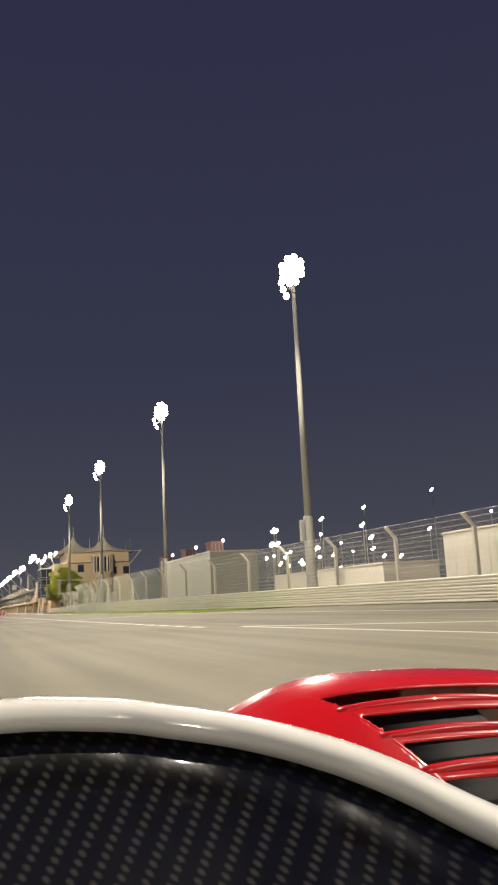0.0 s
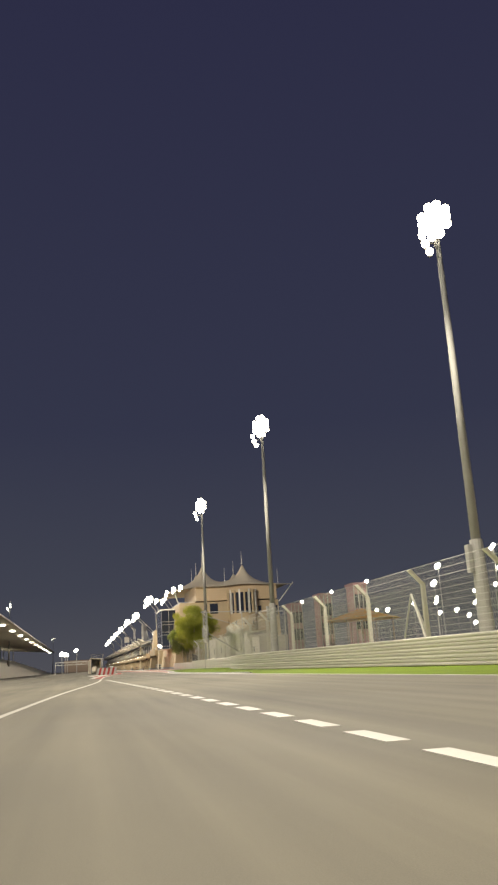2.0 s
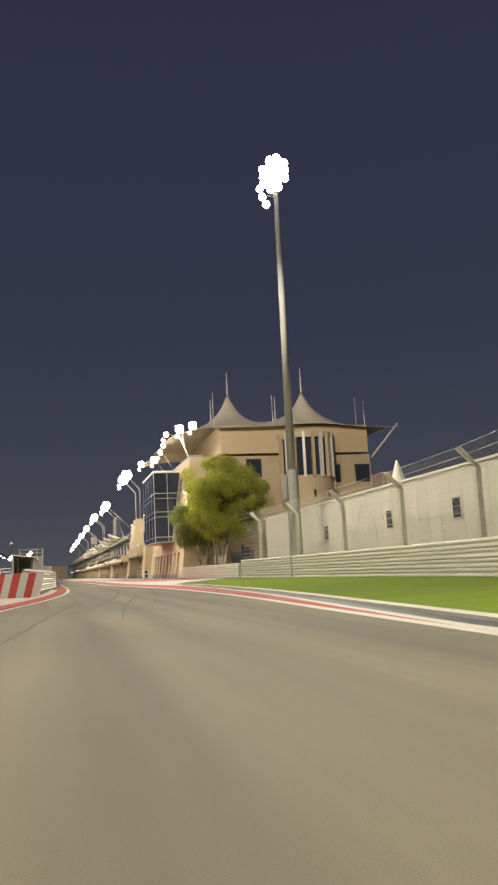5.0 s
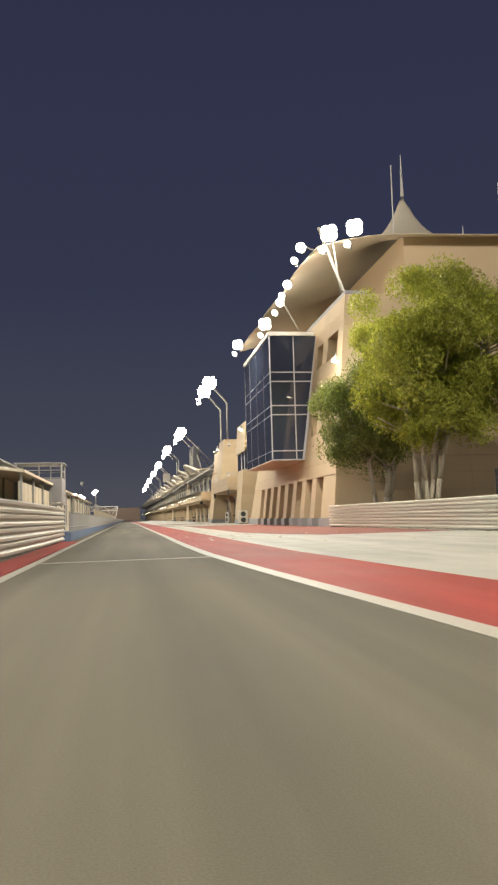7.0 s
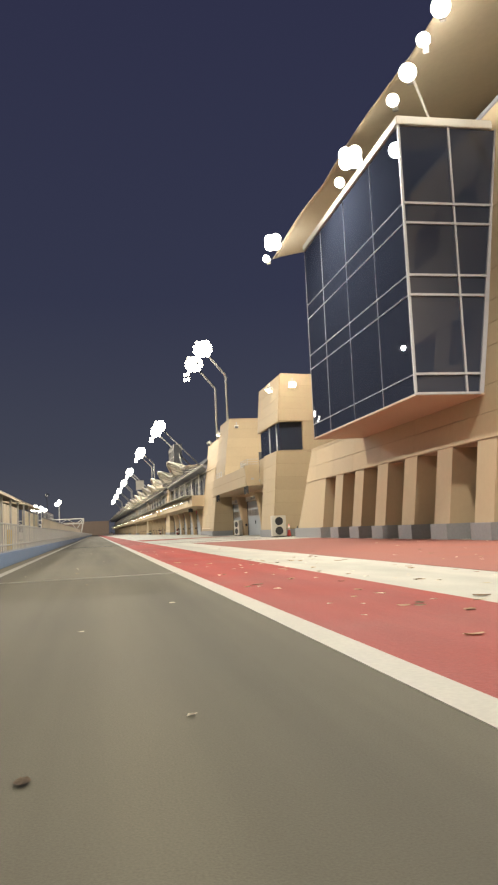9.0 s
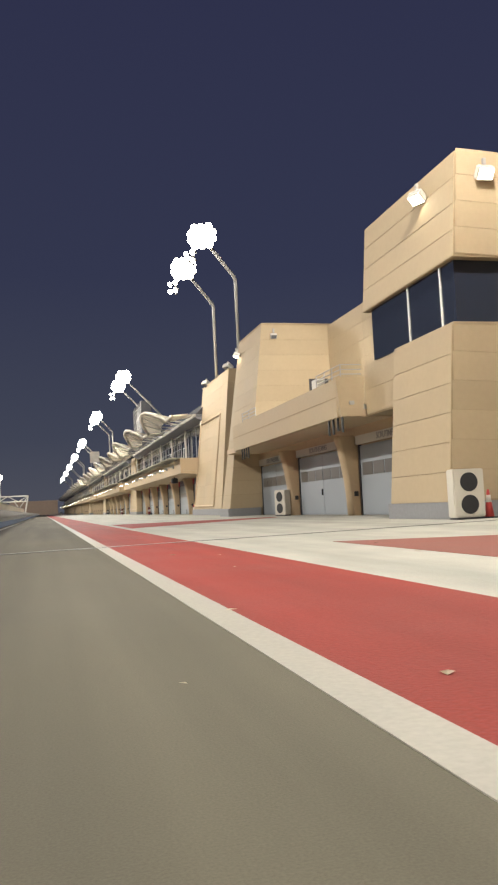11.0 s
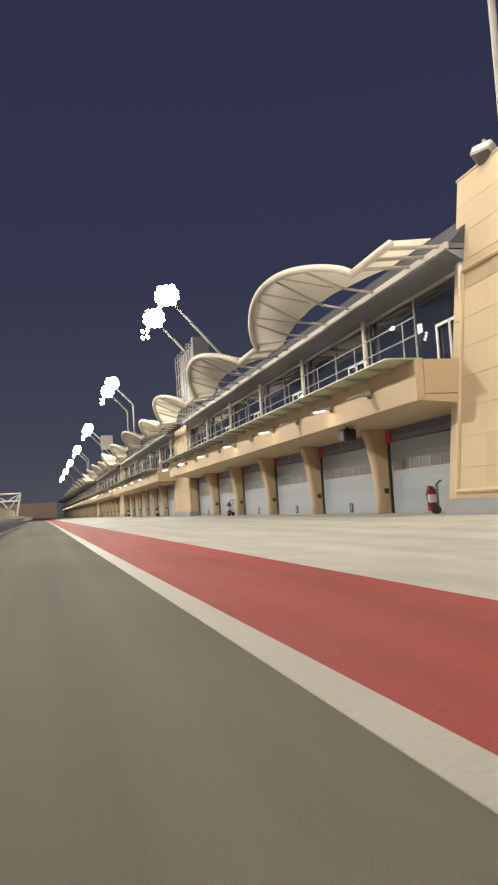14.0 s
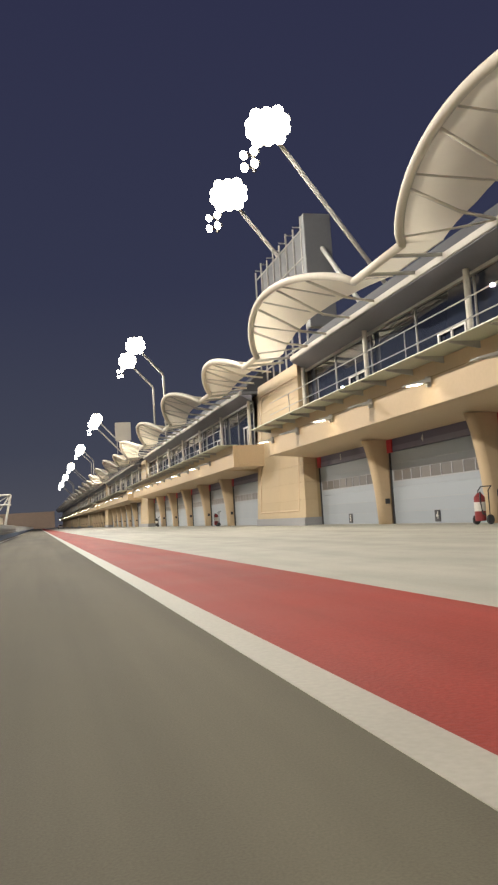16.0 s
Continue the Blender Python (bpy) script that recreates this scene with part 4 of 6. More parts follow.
def scrutineering_door(y0, y1):
    t = thing("garage_door", "closed grey double door with a window strip and sign above", "garage door", "scrutineering doors", at=(14.12, 0, 0))
    mid = (y0 + y1) / 2
    for a, b in ((y0 + 0.1, mid - 0.01), (mid + 0.01, y1 - 0.1)):
        part("door_leaf", boxed(0.02, 0.12, a, b, 0.02, 3.05, 0.01), DOOR, t)
    n = 6
    for k in range(n):
        a = y0 + 0.3 + (y1 - y0 - 0.6) * k / n
        b = y0 + 0.3 + (y1 - y0 - 0.6) * (k + 1) / n
        part("pane", boxed(0.004, 0.03, a + 0.05, b - 0.05, 1.75, 2.3), DOOR_PANE, t)
    bm = boxed(-0.02, 0.12, y0, y0 + 0.09, 0, 3.1)
    box(bm, -0.02, 0.12, y1 - 0.09, y1, 0, 3.1)
    part("jamb", bm, DARK, t)
    part("handle", boxed(-0.05, 0.02, mid + 0.1, mid + 0.16, 1.0, 1.3, 0.01), DARK, t)
    sign = part("sign_board", boxed(-0.10, 0.02, y0 - 0.1, y1 + 0.1, 3.12, 3.50, 0.01), WHITE_METAL, t, "white sign board with dark lettering")
    numeral("SCRUTINEERING", 0.36, PLINTH, sign, Matrix.Translation((-0.108, mid + 0.25, 3.30)) @ FACE_TURN, "lettering")
    return t


for y0, y1 in ((-38.9, -32.25), (-47.75, -40.1), (-56.6, -48.85)):
    scrutineering_door(y0, y1)
part("door_wall", boxed(14.25, 14.3, -58, -31.6, 0, 4.0), RENDER_WALL, scr)
part("door_head", boxed(14.06, 14.24, -58, -31.6, 3.51, 3.97), RENDER_WALL, scr)
for y in (-39.45, -48.25):
    c = column(y, "scrutineering pillars")
    c.location.x = -0.80
for y in (-37.1, -51.9):
    t = thing("cable_hooks", "row of dark cable hooks under the balcony", "hook", "cable hooks")
    for k in range(4):
        part("hook", boxed(11.75, 11.82, y - 1.3 + k * 0.5, y - 1.22 + k * 0.5, 3.3 + 0.1 * (k == 1), 3.98), DARK, t)


def ac_unit(x, y, rz):
    t = thing("air_conditioner", "beige two-fan outdoor air conditioner on the ground", "air conditioner", "air conditioners", at=(x, y, 0), rz=rz)
    part("case", boxed(-0.20, 0.20, -0.48, 0.48, 0.06, 1.42, 0.03), CABIN, t)
    part("feet", boxed(-0.22, 0.22, -0.42, 0.42, 0.0, 0.06), DARK, t)
    for z in (0.42, 1.05):
        bm = bmesh.new()
        bmesh.ops.create_cone(bm, cap_ends=True, segments=20, radius1=0.27, radius2=0.27, depth=0.03)
        g = part("fan_grille", bm, DARK, t, m=pose(-0.205, 0, z, 0, 90, 0))
        bm = bmesh.new()
        for r in (0.09, 0.18, 0.27):
            pipe(bm, [(r * math.cos(q * math.pi / 10), r * math.sin(q * math.pi / 10), 0.02) for q in range(21)], 0.01, 5)
        part("guard_ring", bm, GALV, g)
    return t


ac_unit(13.33, -39.3, 20)
ac_unit(12.15, -61.55, 90)

# ---- office tower with projecting upper storey ----
TOWER_LEAN = 0.0865


def tower_x(z):
    return 11.91 + TOWER_LEAN * z


def leaning_block(y0, y1, z0, z1, x1=20.0):
    xa, xb = tower_x(z0), tower_x(z1)
    return hexa(bmesh.new(), [(xa, y0, z0), (x1, y0, z0), (x1, y1, z0), (xa, y1, z0), (xb, y0, z1), (x1, y0, z1), (x1, y1, z1), (xb, y1, z1)])


st = thing("office_tower", "sand-coloured clad tower with leaning sides and a window notch", "building")
part("base", leaning_block(-61.0, -56.9, 0, 5.72), CLAD_CORE, st)
clad(st, (tower_x(0.5), -56.9, 0.5), (0, -1, 0), (TOWER_LEAN, 0, 1), 4.1, 5.24, 1, 0.9)
clad(st, (tower_x(0.5) + 0.03, -61.0, 0.5), (1, 0, 0), (TOWER_LEAN, 0, 1), 4.6, 5.22, 1, 0.9)
part("ledge", leaning_block(-61.05, -56.85, 5.73, 5.80), CLAD, st)
part("plinth", boxed(11.86, 20, -61.1, -56.8, 0, 0.5, 0.01), PLINTH, st)
part("glazing", boxed(12.72, 14.3, -60.7, -54.4, 5.87, 7.77), GLASS_DARK, st, "dark corner window in the notch")
part("glazing_bar", boxed(12.68, 12.75, -59.9, -59.82, 5.87, 7.77), WHITE_METAL, st)
part("glazing_bar", boxed(12.68, 12.75, -57.6, -57.52, 5.87, 7.77), WHITE_METAL, st)
part("notch_pier", boxed(14.3, 20, -61.0, -53.95, 5.87, 7.77), CLAD_CORE, st)
clad(st, (14.3, -61.0, 5.81), (1, 0, 0), (0, 0, 1), 2.4, 1.96, 1, 0.95)
part("upper_storey", leaning_block(-61.0, -53.95, 7.78, 11.05), CLAD_CORE, st)
clad(st, (tower_x(7.8), -53.95, 7.8), (0, -1, 0), (TOWER_LEAN, 0, 1), 7.05, 3.26, 1, 0.8)
clad(st, (tower_x(7.8) + 0.03, -61.0, 7.8), (1, 0, 0), (TOWER_LEAN, 0, 1), 4.2, 3.25, 1, 0.8)
wall_light((12.55, -59.0, 10.35), (6, -62, 0))
wall_light((13.66, -61.25, 10.3), (13.2, -70, 3))
for x, y, tall, dark in ((12.85, -61.55, 0.82, False), (13.45, -61.5, 0.68, True)):
    cone = thing("traffic_cone", "dark rubber cone beside the tower plinth" if dark else "red and white traffic cone beside the air conditioner", "cone", at=(x, y, 0))
    part("base_plate", boxed(-0.18, 0.18, -0.18, 0.18, 0, 0.04, 0.01), DARK, cone)
    part("body", tube(bmesh.new(), (0, 0, 0.04), (0, 0, tall), 0.14, 0.03, 16), DARK if dark else RED_BLOCK, cone, smooth=True)
    if not dark:
        part("collar", tube(bmesh.new(), (0, 0, tall * 0.55), (0, 0, tall * 0.8), 0.082, 0.060, 16), WHITE_BLOCK, cone, "white reflective collar", smooth=True)
wall_light((13.5, -53.68, 10.5), (14, -38, 5))
flood("wall_flood", (13.4, -52.5, 10.4), (14.5, -36.7, 6.0), 8500, 0.2, 50)

# ---- colonnade building with the glass box ----
vip = thing("race_control_building", "large sand-coloured clad building with slit openings and square windows", "building")
Y0, Y1 = -99.9, -66.95
WALL_H = 14.5
WALL_LEAN = 0.122


def wall_x(z):
    return 12.02 + WALL_LEAN * z


def end_y(z):
    return Y1 - 0.46 * z


def near_y(z):
    return Y0 + 0.115 * z


openings = [(-96.5 + 3.16 * k, -96.5 + 3.16 * k + 1.88) for k in range(8)]
Y_TALL, LOW_H = -77.2, 4.9
for ya, yb, zt in ((Y0 + 0.05, Y_TALL, WALL_H), (Y_TALL, Y1, LOW_H)):
    xa, xb = wall_x(3.15) + 1.5, wall_x(zt) + 1.5
    yl, yh = (near_y(3.15) + 0.08, near_y(zt) + 0.08) if zt == WALL_H else (ya, ya)
    lo, hi = (yb, yb) if zt == WALL_H else (end_y(3.15) - 0.05, end_y(zt) - 0.05)
    part("upper_core", hexa(bmesh.new(), [(xa, yl, 3.15), (37, yl, 3.15), (37, lo, 3.15), (xa, lo, 3.15), (xb, yh, zt), (37, yh, zt), (37, hi, zt), (xb, hi, zt)]), CLAD_CORE, vip)
part("low_coping", boxed(wall_x(LOW_H) - 0.03, 15.0, Y_TALL + 0.01, end_y(LOW_H), LOW_H + 0.003, LOW_H + 0.16, 0.02), CLAD, vip)
part("end_wall", boxed(wall_x(LOW_H) + 0.04, wall_x(3.15) + 1.52, Y_TALL - 0.2, Y_TALL, LOW_H, WALL_H), CLAD, vip)
part("colonnade_soffit", boxed(wall_x(3.15) + 0.03, 16.5, near_y(3.15) + 0.08, end_y(3.25), 3.155, 3.25), RENDER_WALL, vip)
part("wall_top", boxed(wall_x(WALL_H) - 0.03, 15.4, near_y(WALL_H) - 0.05, Y_TALL, WALL_H + 0.003, WALL_H + 0.22, 0.02), SOFFIT_GREY, vip, "grey metal coping")
part("recess_wall", boxed(16.4, 37, near_y(3.15) + 0.05, Y1, 0, 3.15), RENDER_WALL, vip)
edges = [Y0] + [v for o in openings for v in o] + [Y1]
for k in range(0, len(edges), 2):
    a, b = edges[k], min(edges[k + 1], Y1)
    if b - a < 0.2:
        continue
    bt = end_y(3.15) if b == Y1 else b
    at = near_y(3.15) if a == Y0 else a
    bm = hexa(bmesh.new(), [(wall_x(0), a, 0), (13.45, a, 0), (13.45, b, 0), (wall_x(0), b, 0), (wall_x(3.15), at, 3.15), (13.45, at, 3.15), (13.45, bt, 3.15), (wall_x(3.15), bt, 3.15)])
    pr = part("pillar", bm, CLAD, vip)
    part("plinth", boxed(wall_x(0) - 0.07, 13.5, a - 0.05, b + 0.05, 0, 0.55, 0.01), PLINTH, pr)
square = [(a, b, z0, z1) for z0, z1 in ((6.15, 7.65), (10.85, 12.4)) for a, b in ((-93.4, -91.75), (-97.3, -94.75))]


Y_JOINTS = [Y1, -70.4, -73.8, Y_TALL, -81.0, -84.8, -88.2, -91.75, -93.4, -94.75, -97.3, Y0]
Z_JOINTS = [3.17, 4.0, LOW_H, 6.15, 6.9, 7.65, 8.7, 9.8, 10.85, 11.6, 12.4, 13.45, WALL_H]
for za, zb in zip(Z_JOINTS, Z_JOINTS[1:]):
    for yb, ya in zip(Y_JOINTS, Y_JOINTS[1:]):
        if ya > Y_TALL - 0.1 and za > LOW_H - 0.1:
            continue
        if any(wa < (ya + yb) / 2 < wb and wz < (za + zb) / 2 < wt for wa, wb, wz, wt in square):
            continue
        if yb == Y1:
            part("panel", hexa(bmesh.new(), [c for z in (za + 0.006, zb - 0.006) for c in ((wall_x(z) - 0.03, ya + 0.002, z), (wall_x(z) + 1.5, ya + 0.002, z), (wall_x(z) + 1.5, end_y(z), z), (wall_x(z) - 0.03, end_y(z), z))]), CLAD, vip)
            continue
        if ya == Y0:
            part("panel", hexa(bmesh.new(), [c for z in (za + 0.006, zb - 0.006) for c in ((wall_x(z) - 0.03, near_y(z) - 0.03, z), (wall_x(z) + 0.06, near_y(z) - 0.03, z), (wall_x(z) + 0.06, yb - 0.002, z), (wall_x(z) - 0.03, yb - 0.002, z))]), CLAD, vip)
            continue
        clad(vip, (wall_x(za), yb, za), (0, -1, 0), (WALL_LEAN, 0, 1), yb - ya, zb - za, 1, zb - za)
for wa, wb, za, zb in square:
    xa, xb = wall_x(za) + 0.12, wall_x(za) + 1.42
    bm = boxed(xa, xb, wa - 0.06, wa - 0.01, za, zb)
    box(bm, xa, xb, wb + 0.01, wb + 0.06, za, zb)
    box(bm, xa, xb, wa - 0.06, wb + 0.06, za - 0.06, za - 0.01)
    box(bm, xa, xb, wa - 0.06, wb + 0.06, zb + 0.01, zb + 0.06)
    w = part("window", bm, CLAD, vip, "deep window niche with a dark pane")
    part("pane", boxed(xb - 0.14, xb - 0.11, wa, wb, za, zb), GLASS_DARK, w)
wall_light((wall_x(10.4) - 0.2, -98.0, 10.35), (11.5, -98.5, 0))
# front face towards the pit entry
for r in range(14):
    za, zb = WALL_H * r / 14, WALL_H * (r + 1) / 14
    part("panel", hexa(bmesh.new(), [c for z in (za + 0.006, zb - 0.006) for c in ((wall_x(z) + 0.064, near_y(z) - 0.03, z), (15.6, near_y(z) - 0.03, z), (15.6, near_y(z) + 0.02, z), (wall_x(z) + 0.064, near_y(z) + 0.02, z))]), CLAD, vip)
clad(vip, (15.603, near_y(0), 0.0), (1, 0, 0), (0, 0.115, 1), 37 - 15.603, WALL_H * 1.0066, 8, WALL_H / 14)
for x, z in ((20.7, 11.8), (30.9, 10.9), (34.8, 10.9)):
    w = part("window", boxed(x, x + 1.9, near_y(z) - 0.06, near_y(z) + 0.3, z, z + 2.3), DARK, vip)
    part("pane", boxed(x + 0.12, x + 1.78, near_y(z) - 0.075, near_y(z) - 0.061, z + 0.12, z + 2.18), GLASS_DARK, w)
# rounded bay with tall windows
bm = bmesh.new()
cx, cy, rr = 28.2, Y0 + 1.3, 3.4
ring = [(cx + rr * math.cos(a), cy + rr * math.sin(a)) for a in [math.pi + math.pi * k / 20 for k in range(21)]]
for z0, z1, r in ((0, 11.6, 1.0), (16.2, 16.9, 1.06)):
    lo = [bm.verts.new((cx + (x - cx) * r, cy + (y - cy) * r, z0)) for x, y in ring]
    hi = [bm.verts.new((cx + (x - cx) * r, cy + (y - cy) * r, z1)) for x, y in ring]
    for k in range(20):
        bm.faces.new((lo[k], lo[k + 1], hi[k + 1], hi[k]))
    bm.faces.new(hi)
part("round_bay", bm, CLAD, vip, smooth=False)
bm = bmesh.new()
lo = [bm.verts.new((cx + (x - cx) * 0.93, cy + (y - cy) * 0.93, 11.5)) for x, y in ring]
hi = [bm.verts.new((v.co.x, v.co.y, 16.3)) for v in lo]
for k in range(20):
    bm.faces.new((lo[k], lo[k + 1], hi[k + 1], hi[k]))
part("bay_glazing", bm, GLASS_DARK, vip, "dark curved glazing")
for k in range(2, 20, 2):
    x, y = ring[k]
    part("bay_fin", boxed(-0.16, 0.16, -0.35, 0.12, 10.0 if k in (2, 18) else 11.4, 16.9), CLAD if k % 4 else WHITE_METAL, vip, m=pose(x, y, 0, 0, 0, math.degrees(math.atan2(y - cy, x - cx)) + 90))
for k, z in ((6, 8.9), (10, 8.9), (14, 8.9), (6, 6.6), (10, 6.6), (14, 6.6)):
    x, y = ring[k]
    part("slot_window", boxed(-0.16, 0.16, -0.04, 0.06, z, z + 0.9), DARK, vip, m=pose(x, y, 0, 0, 0, math.degrees(math.atan2(y - cy, x - cx)) + 90))

gb = thing("glass_box", "projecting dark glass bay with white mullions and peach soffit", "glass bay")
GX, GYA, GYB, GZ0, GZ1 = 10.2, -90.6, -78.5, 4.67, 13.55


def box_x(z):
    return wall_x(z) - 0.18 + 0.02 * (z - GZ0)


zs = [GZ0, 5.30, 7.87, 8.52, 10.25, 10.91, GZ1]
ys = [GYA, -87.7, -84.5, -81.2, GYB]
for za, zb in zip(zs, zs[1:]):
    for ya, yb in zip(ys, ys[1:]):
        part("pane", boxed(GX + 0.02, GX + 0.06, ya + 0.02, yb - 0.02, za + 0.02, zb - 0.02), GLASS_DARK, gb)
    part("pane", boxed(GX + 0.09, 11.93, GYA + 0.02, GYA + 0.06, za + 0.02, zb - 0.02), GLASS_DARK, gb)
    part("pane", hexa(bmesh.new(), [c for z in (za + 0.02, zb - 0.02) for c in ((11.97, GYA + 0.02, z), (box_x(z) - 0.05, GYA + 0.02, z), (box_x(z) - 0.05, GYA + 0.06, z), (11.97, GYA + 0.06, z))]), GLASS_DARK, gb)
bm = bmesh.new()
for z in zs[:-1]:
    box(bm, GX, box_x(z), GYA - 0.06, GYA + 0.05, z - 0.038, z + 0.038)
for x in (GX + 0.02, 11.95):
    box(bm, x - 0.034, x + 0.034, GYA - 0.055, GYA + 0.05, GZ0, GZ1)
hexa(bm, [c for z in (GZ0, GZ1) for c in ((box_x(z) - 0.05, GYA - 0.055, z), (box_x(z) + 0.10, GYA - 0.055, z), (box_x(z) + 0.10, GYA + 0.3, z), (box_x(z) - 0.05, GYA + 0.3, z))])
part("mullion_grid", bm, MULLION, gb, "pale grey metal mullions")
bm = bmesh.new()
for z in zs[:-1]:
    box(bm, GX + 0.002, GX + 0.05, GYA + 0.07, GYB, z - 0.014, z + 0.014)
for y in ys[1:]:
    box(bm, GX + 0.004, GX + 0.05, y - 0.008, y + 0.008, GZ0, GZ1)
part("side_mullions", bm, MULLION, gb, "thin grey metal mullions")
part("top_band", boxed(GX - 0.06, 13.5, GYA - 0.10, GYB, GZ1, GZ1 + 0.28, 0.02), WHITE_METAL, gb)
part("inner_wall", boxed(GX + 0.9, 12.6, GYA + 0.9, GYB, GZ0 + 0.05, GZ1), DARK, gb)
PEACH = material("peach_soffit", (0.55, 0.41, 0.28), 0.6, grain=0.05)
part("soffit", hexa(bmesh.new(), [(GX, GYA, GZ0 - 0.06), (12.7, GYA, GZ0 - 0.06), (12.7, GYB, GZ0 - 0.06), (GX, GYB, GZ0 - 0.06), (GX, GYA, GZ0), (12.7, GYA, GZ0), (12.7, GYB, GZ0), (GX, GYB, GZ0)]), PEACH, gb)

# ---- tent roof over the building ----
tent = thing("tent_roof", "grey-cream tensile membrane roof with pointed peaks and spires", "roof")
PEAKS = [(20.2, -91.7, 5.6), (29.4, -95.0, 5.2), (20.6, -78, 4.6), (30, -80, 4.6)]
XA, XB, YA, YB = 11.6, 40.5, -100.2, -66.0


def tent_z(x, y):
    u, v = (x - XA) / (XB - XA), (y - YA) / (YB - YA)
    edge = 16.85 + 0.018 * (y + 100) + 0.25 * abs(math.sin(math.pi * (y + 100) / 11.2))
    inward = 1 - (1 - min(1, u * 5)) ** 2
    z = edge + (18.35 - edge) * inward - 0.6 * max(0, 1 - 8 * v) * inward
    for px, py, h in PEAKS:
        d = math.hypot(x - px, y - py)
        z += h * math.exp(-d / 1.5) * 0.8 + 1.1 * math.exp(-(d / 5) ** 2)
    return z


bm = bmesh.new()
nx, ny = 90, 100
grid = [[bm.verts.new((XA + (XB - XA) * i / nx, YA + (YB - YA) * j / ny, tent_z(XA + (XB - XA) * i / nx, YA + (YB - YA) * j / ny))) for j in range(ny + 1)] for i in range(nx + 1)]
for i in range(nx):
    for j in range(ny):
        bm.faces.new((grid[i][j], grid[i + 1][j], grid[i + 1][j + 1], grid[i][j + 1]))
TENT = material("grey_cream_membrane", (0.65, 0.575, 0.43), 0.8, grain=0.06, scale=4, big=0.1, big_scale=0.3)
mem = part("membrane", bm, TENT, tent, smooth=True)
mem.modifiers.new("thick", "SOLIDIFY").thickness = 0.04
for px, py, h in PEAKS:
    part("spire", tube(bmesh.new(), (px, py, tent_z(px, py) - 0.3), (px, py, tent_z(px, py) + 2.9), 0.13, 0.03, 8), WHITE_METAL, tent, "white tapering spire")
for x, y in ((16.5, -100), (24.5, -98), (36.0, -97), (38.0, -95)):
    part("flagpole", tube(bmesh.new(), (x, y, tent_z(x, y) - 0.05), (x, y, 22.2), 0.05, 0.03, 6), WHITE_METAL, tent)
part("roof_strut", pipe(bmesh.new(), [(37.0, -99.0, 14.0), (40.4, -100.1, 18.2)], 0.12, 8), WHITE_METAL, tent)
part("roof_strut", pipe(bmesh.new(), [(13.4, -99.2, 14.4), (11.75, -100.0, 18.1)], 0.09, 8), WHITE_METAL, tent)
part("clerestory", boxed(17.5, 36.6, -98.9, Y_TALL - 0.3, WALL_H + 0.23, 18.2), RENDER_WALL, tent)
# floodlights on outriggers below the roof edge
for x, y, z, n in ((12.3, -100.6, 17.4, 4), (13.9, -100.6, 17.8, 4), (10.9, -99.0, 17.2, 2), (11.5, -91.7, 17.0, 2), (11.5, -88.8, 16.5, 1), (11.5, -82.2, 16.3, 4), (11.2, -68.2, 17.6, 3)):
    t = thing("roof_floodlight", "white floodlights on an outrigger below the tent roof, lit", "floodlight", "building floodlights")
    foot = (11.85, -67.4, tent_z(11.85, -67.4)) if y > -70 else (13.4, max(y + 1.6, -98.6), 14.3) if n != 2 and x < 13 else (max(x, 11.75), max(y, -100.0), tent_z(max(x, 11.75), max(y, -100.0)))
    part("outrigger", pipe(bmesh.new(), [foot, (x + 0.15, y + 0.15, z + 0.1)], 0.05, 8), WHITE_METAL, t, smooth=True)
    bank(t, (x, y, z), (3, y - 14, 0), (max(1, (n + 1) // 2),) * (2 if n > 2 else 1), dx=0.40, dz=0.36, scale=0.95)
    bank(t, (x - 0.25, y + 0.9, z - 0.55), (2, y - 12, 0), (1,), scale=0.7)
# fill points, no fixtures of their own, added to brighten roof edge and wall
for x, y, z in ((12.8, -100.9, 16.4), (11.6, -97.0, 15.8), (11.6, -91.0, 15.3), (11.3, -69.2, 15.6)):
    spill = bpy.data.lights.new("lamp_spill", "POINT")
    spill.energy, spill.color, spill.shadow_soft_size = 330, LAMP_WARM, 0.3
    new("lamp_spill", spill).location = (x - 0.5, y, z)
flood("roof_light", (8.4, -100, 15.6), (4, -105, 0), 13000, 0.3, 165)
flood("roof_light", (10.0, -67.8, 16.8), (8.0, -60, 0), 10500, 0.3, 165)
flood("roof_light", (7.6, -84, 16.0), (2, -86, 0), 7500, 0.3, 165)


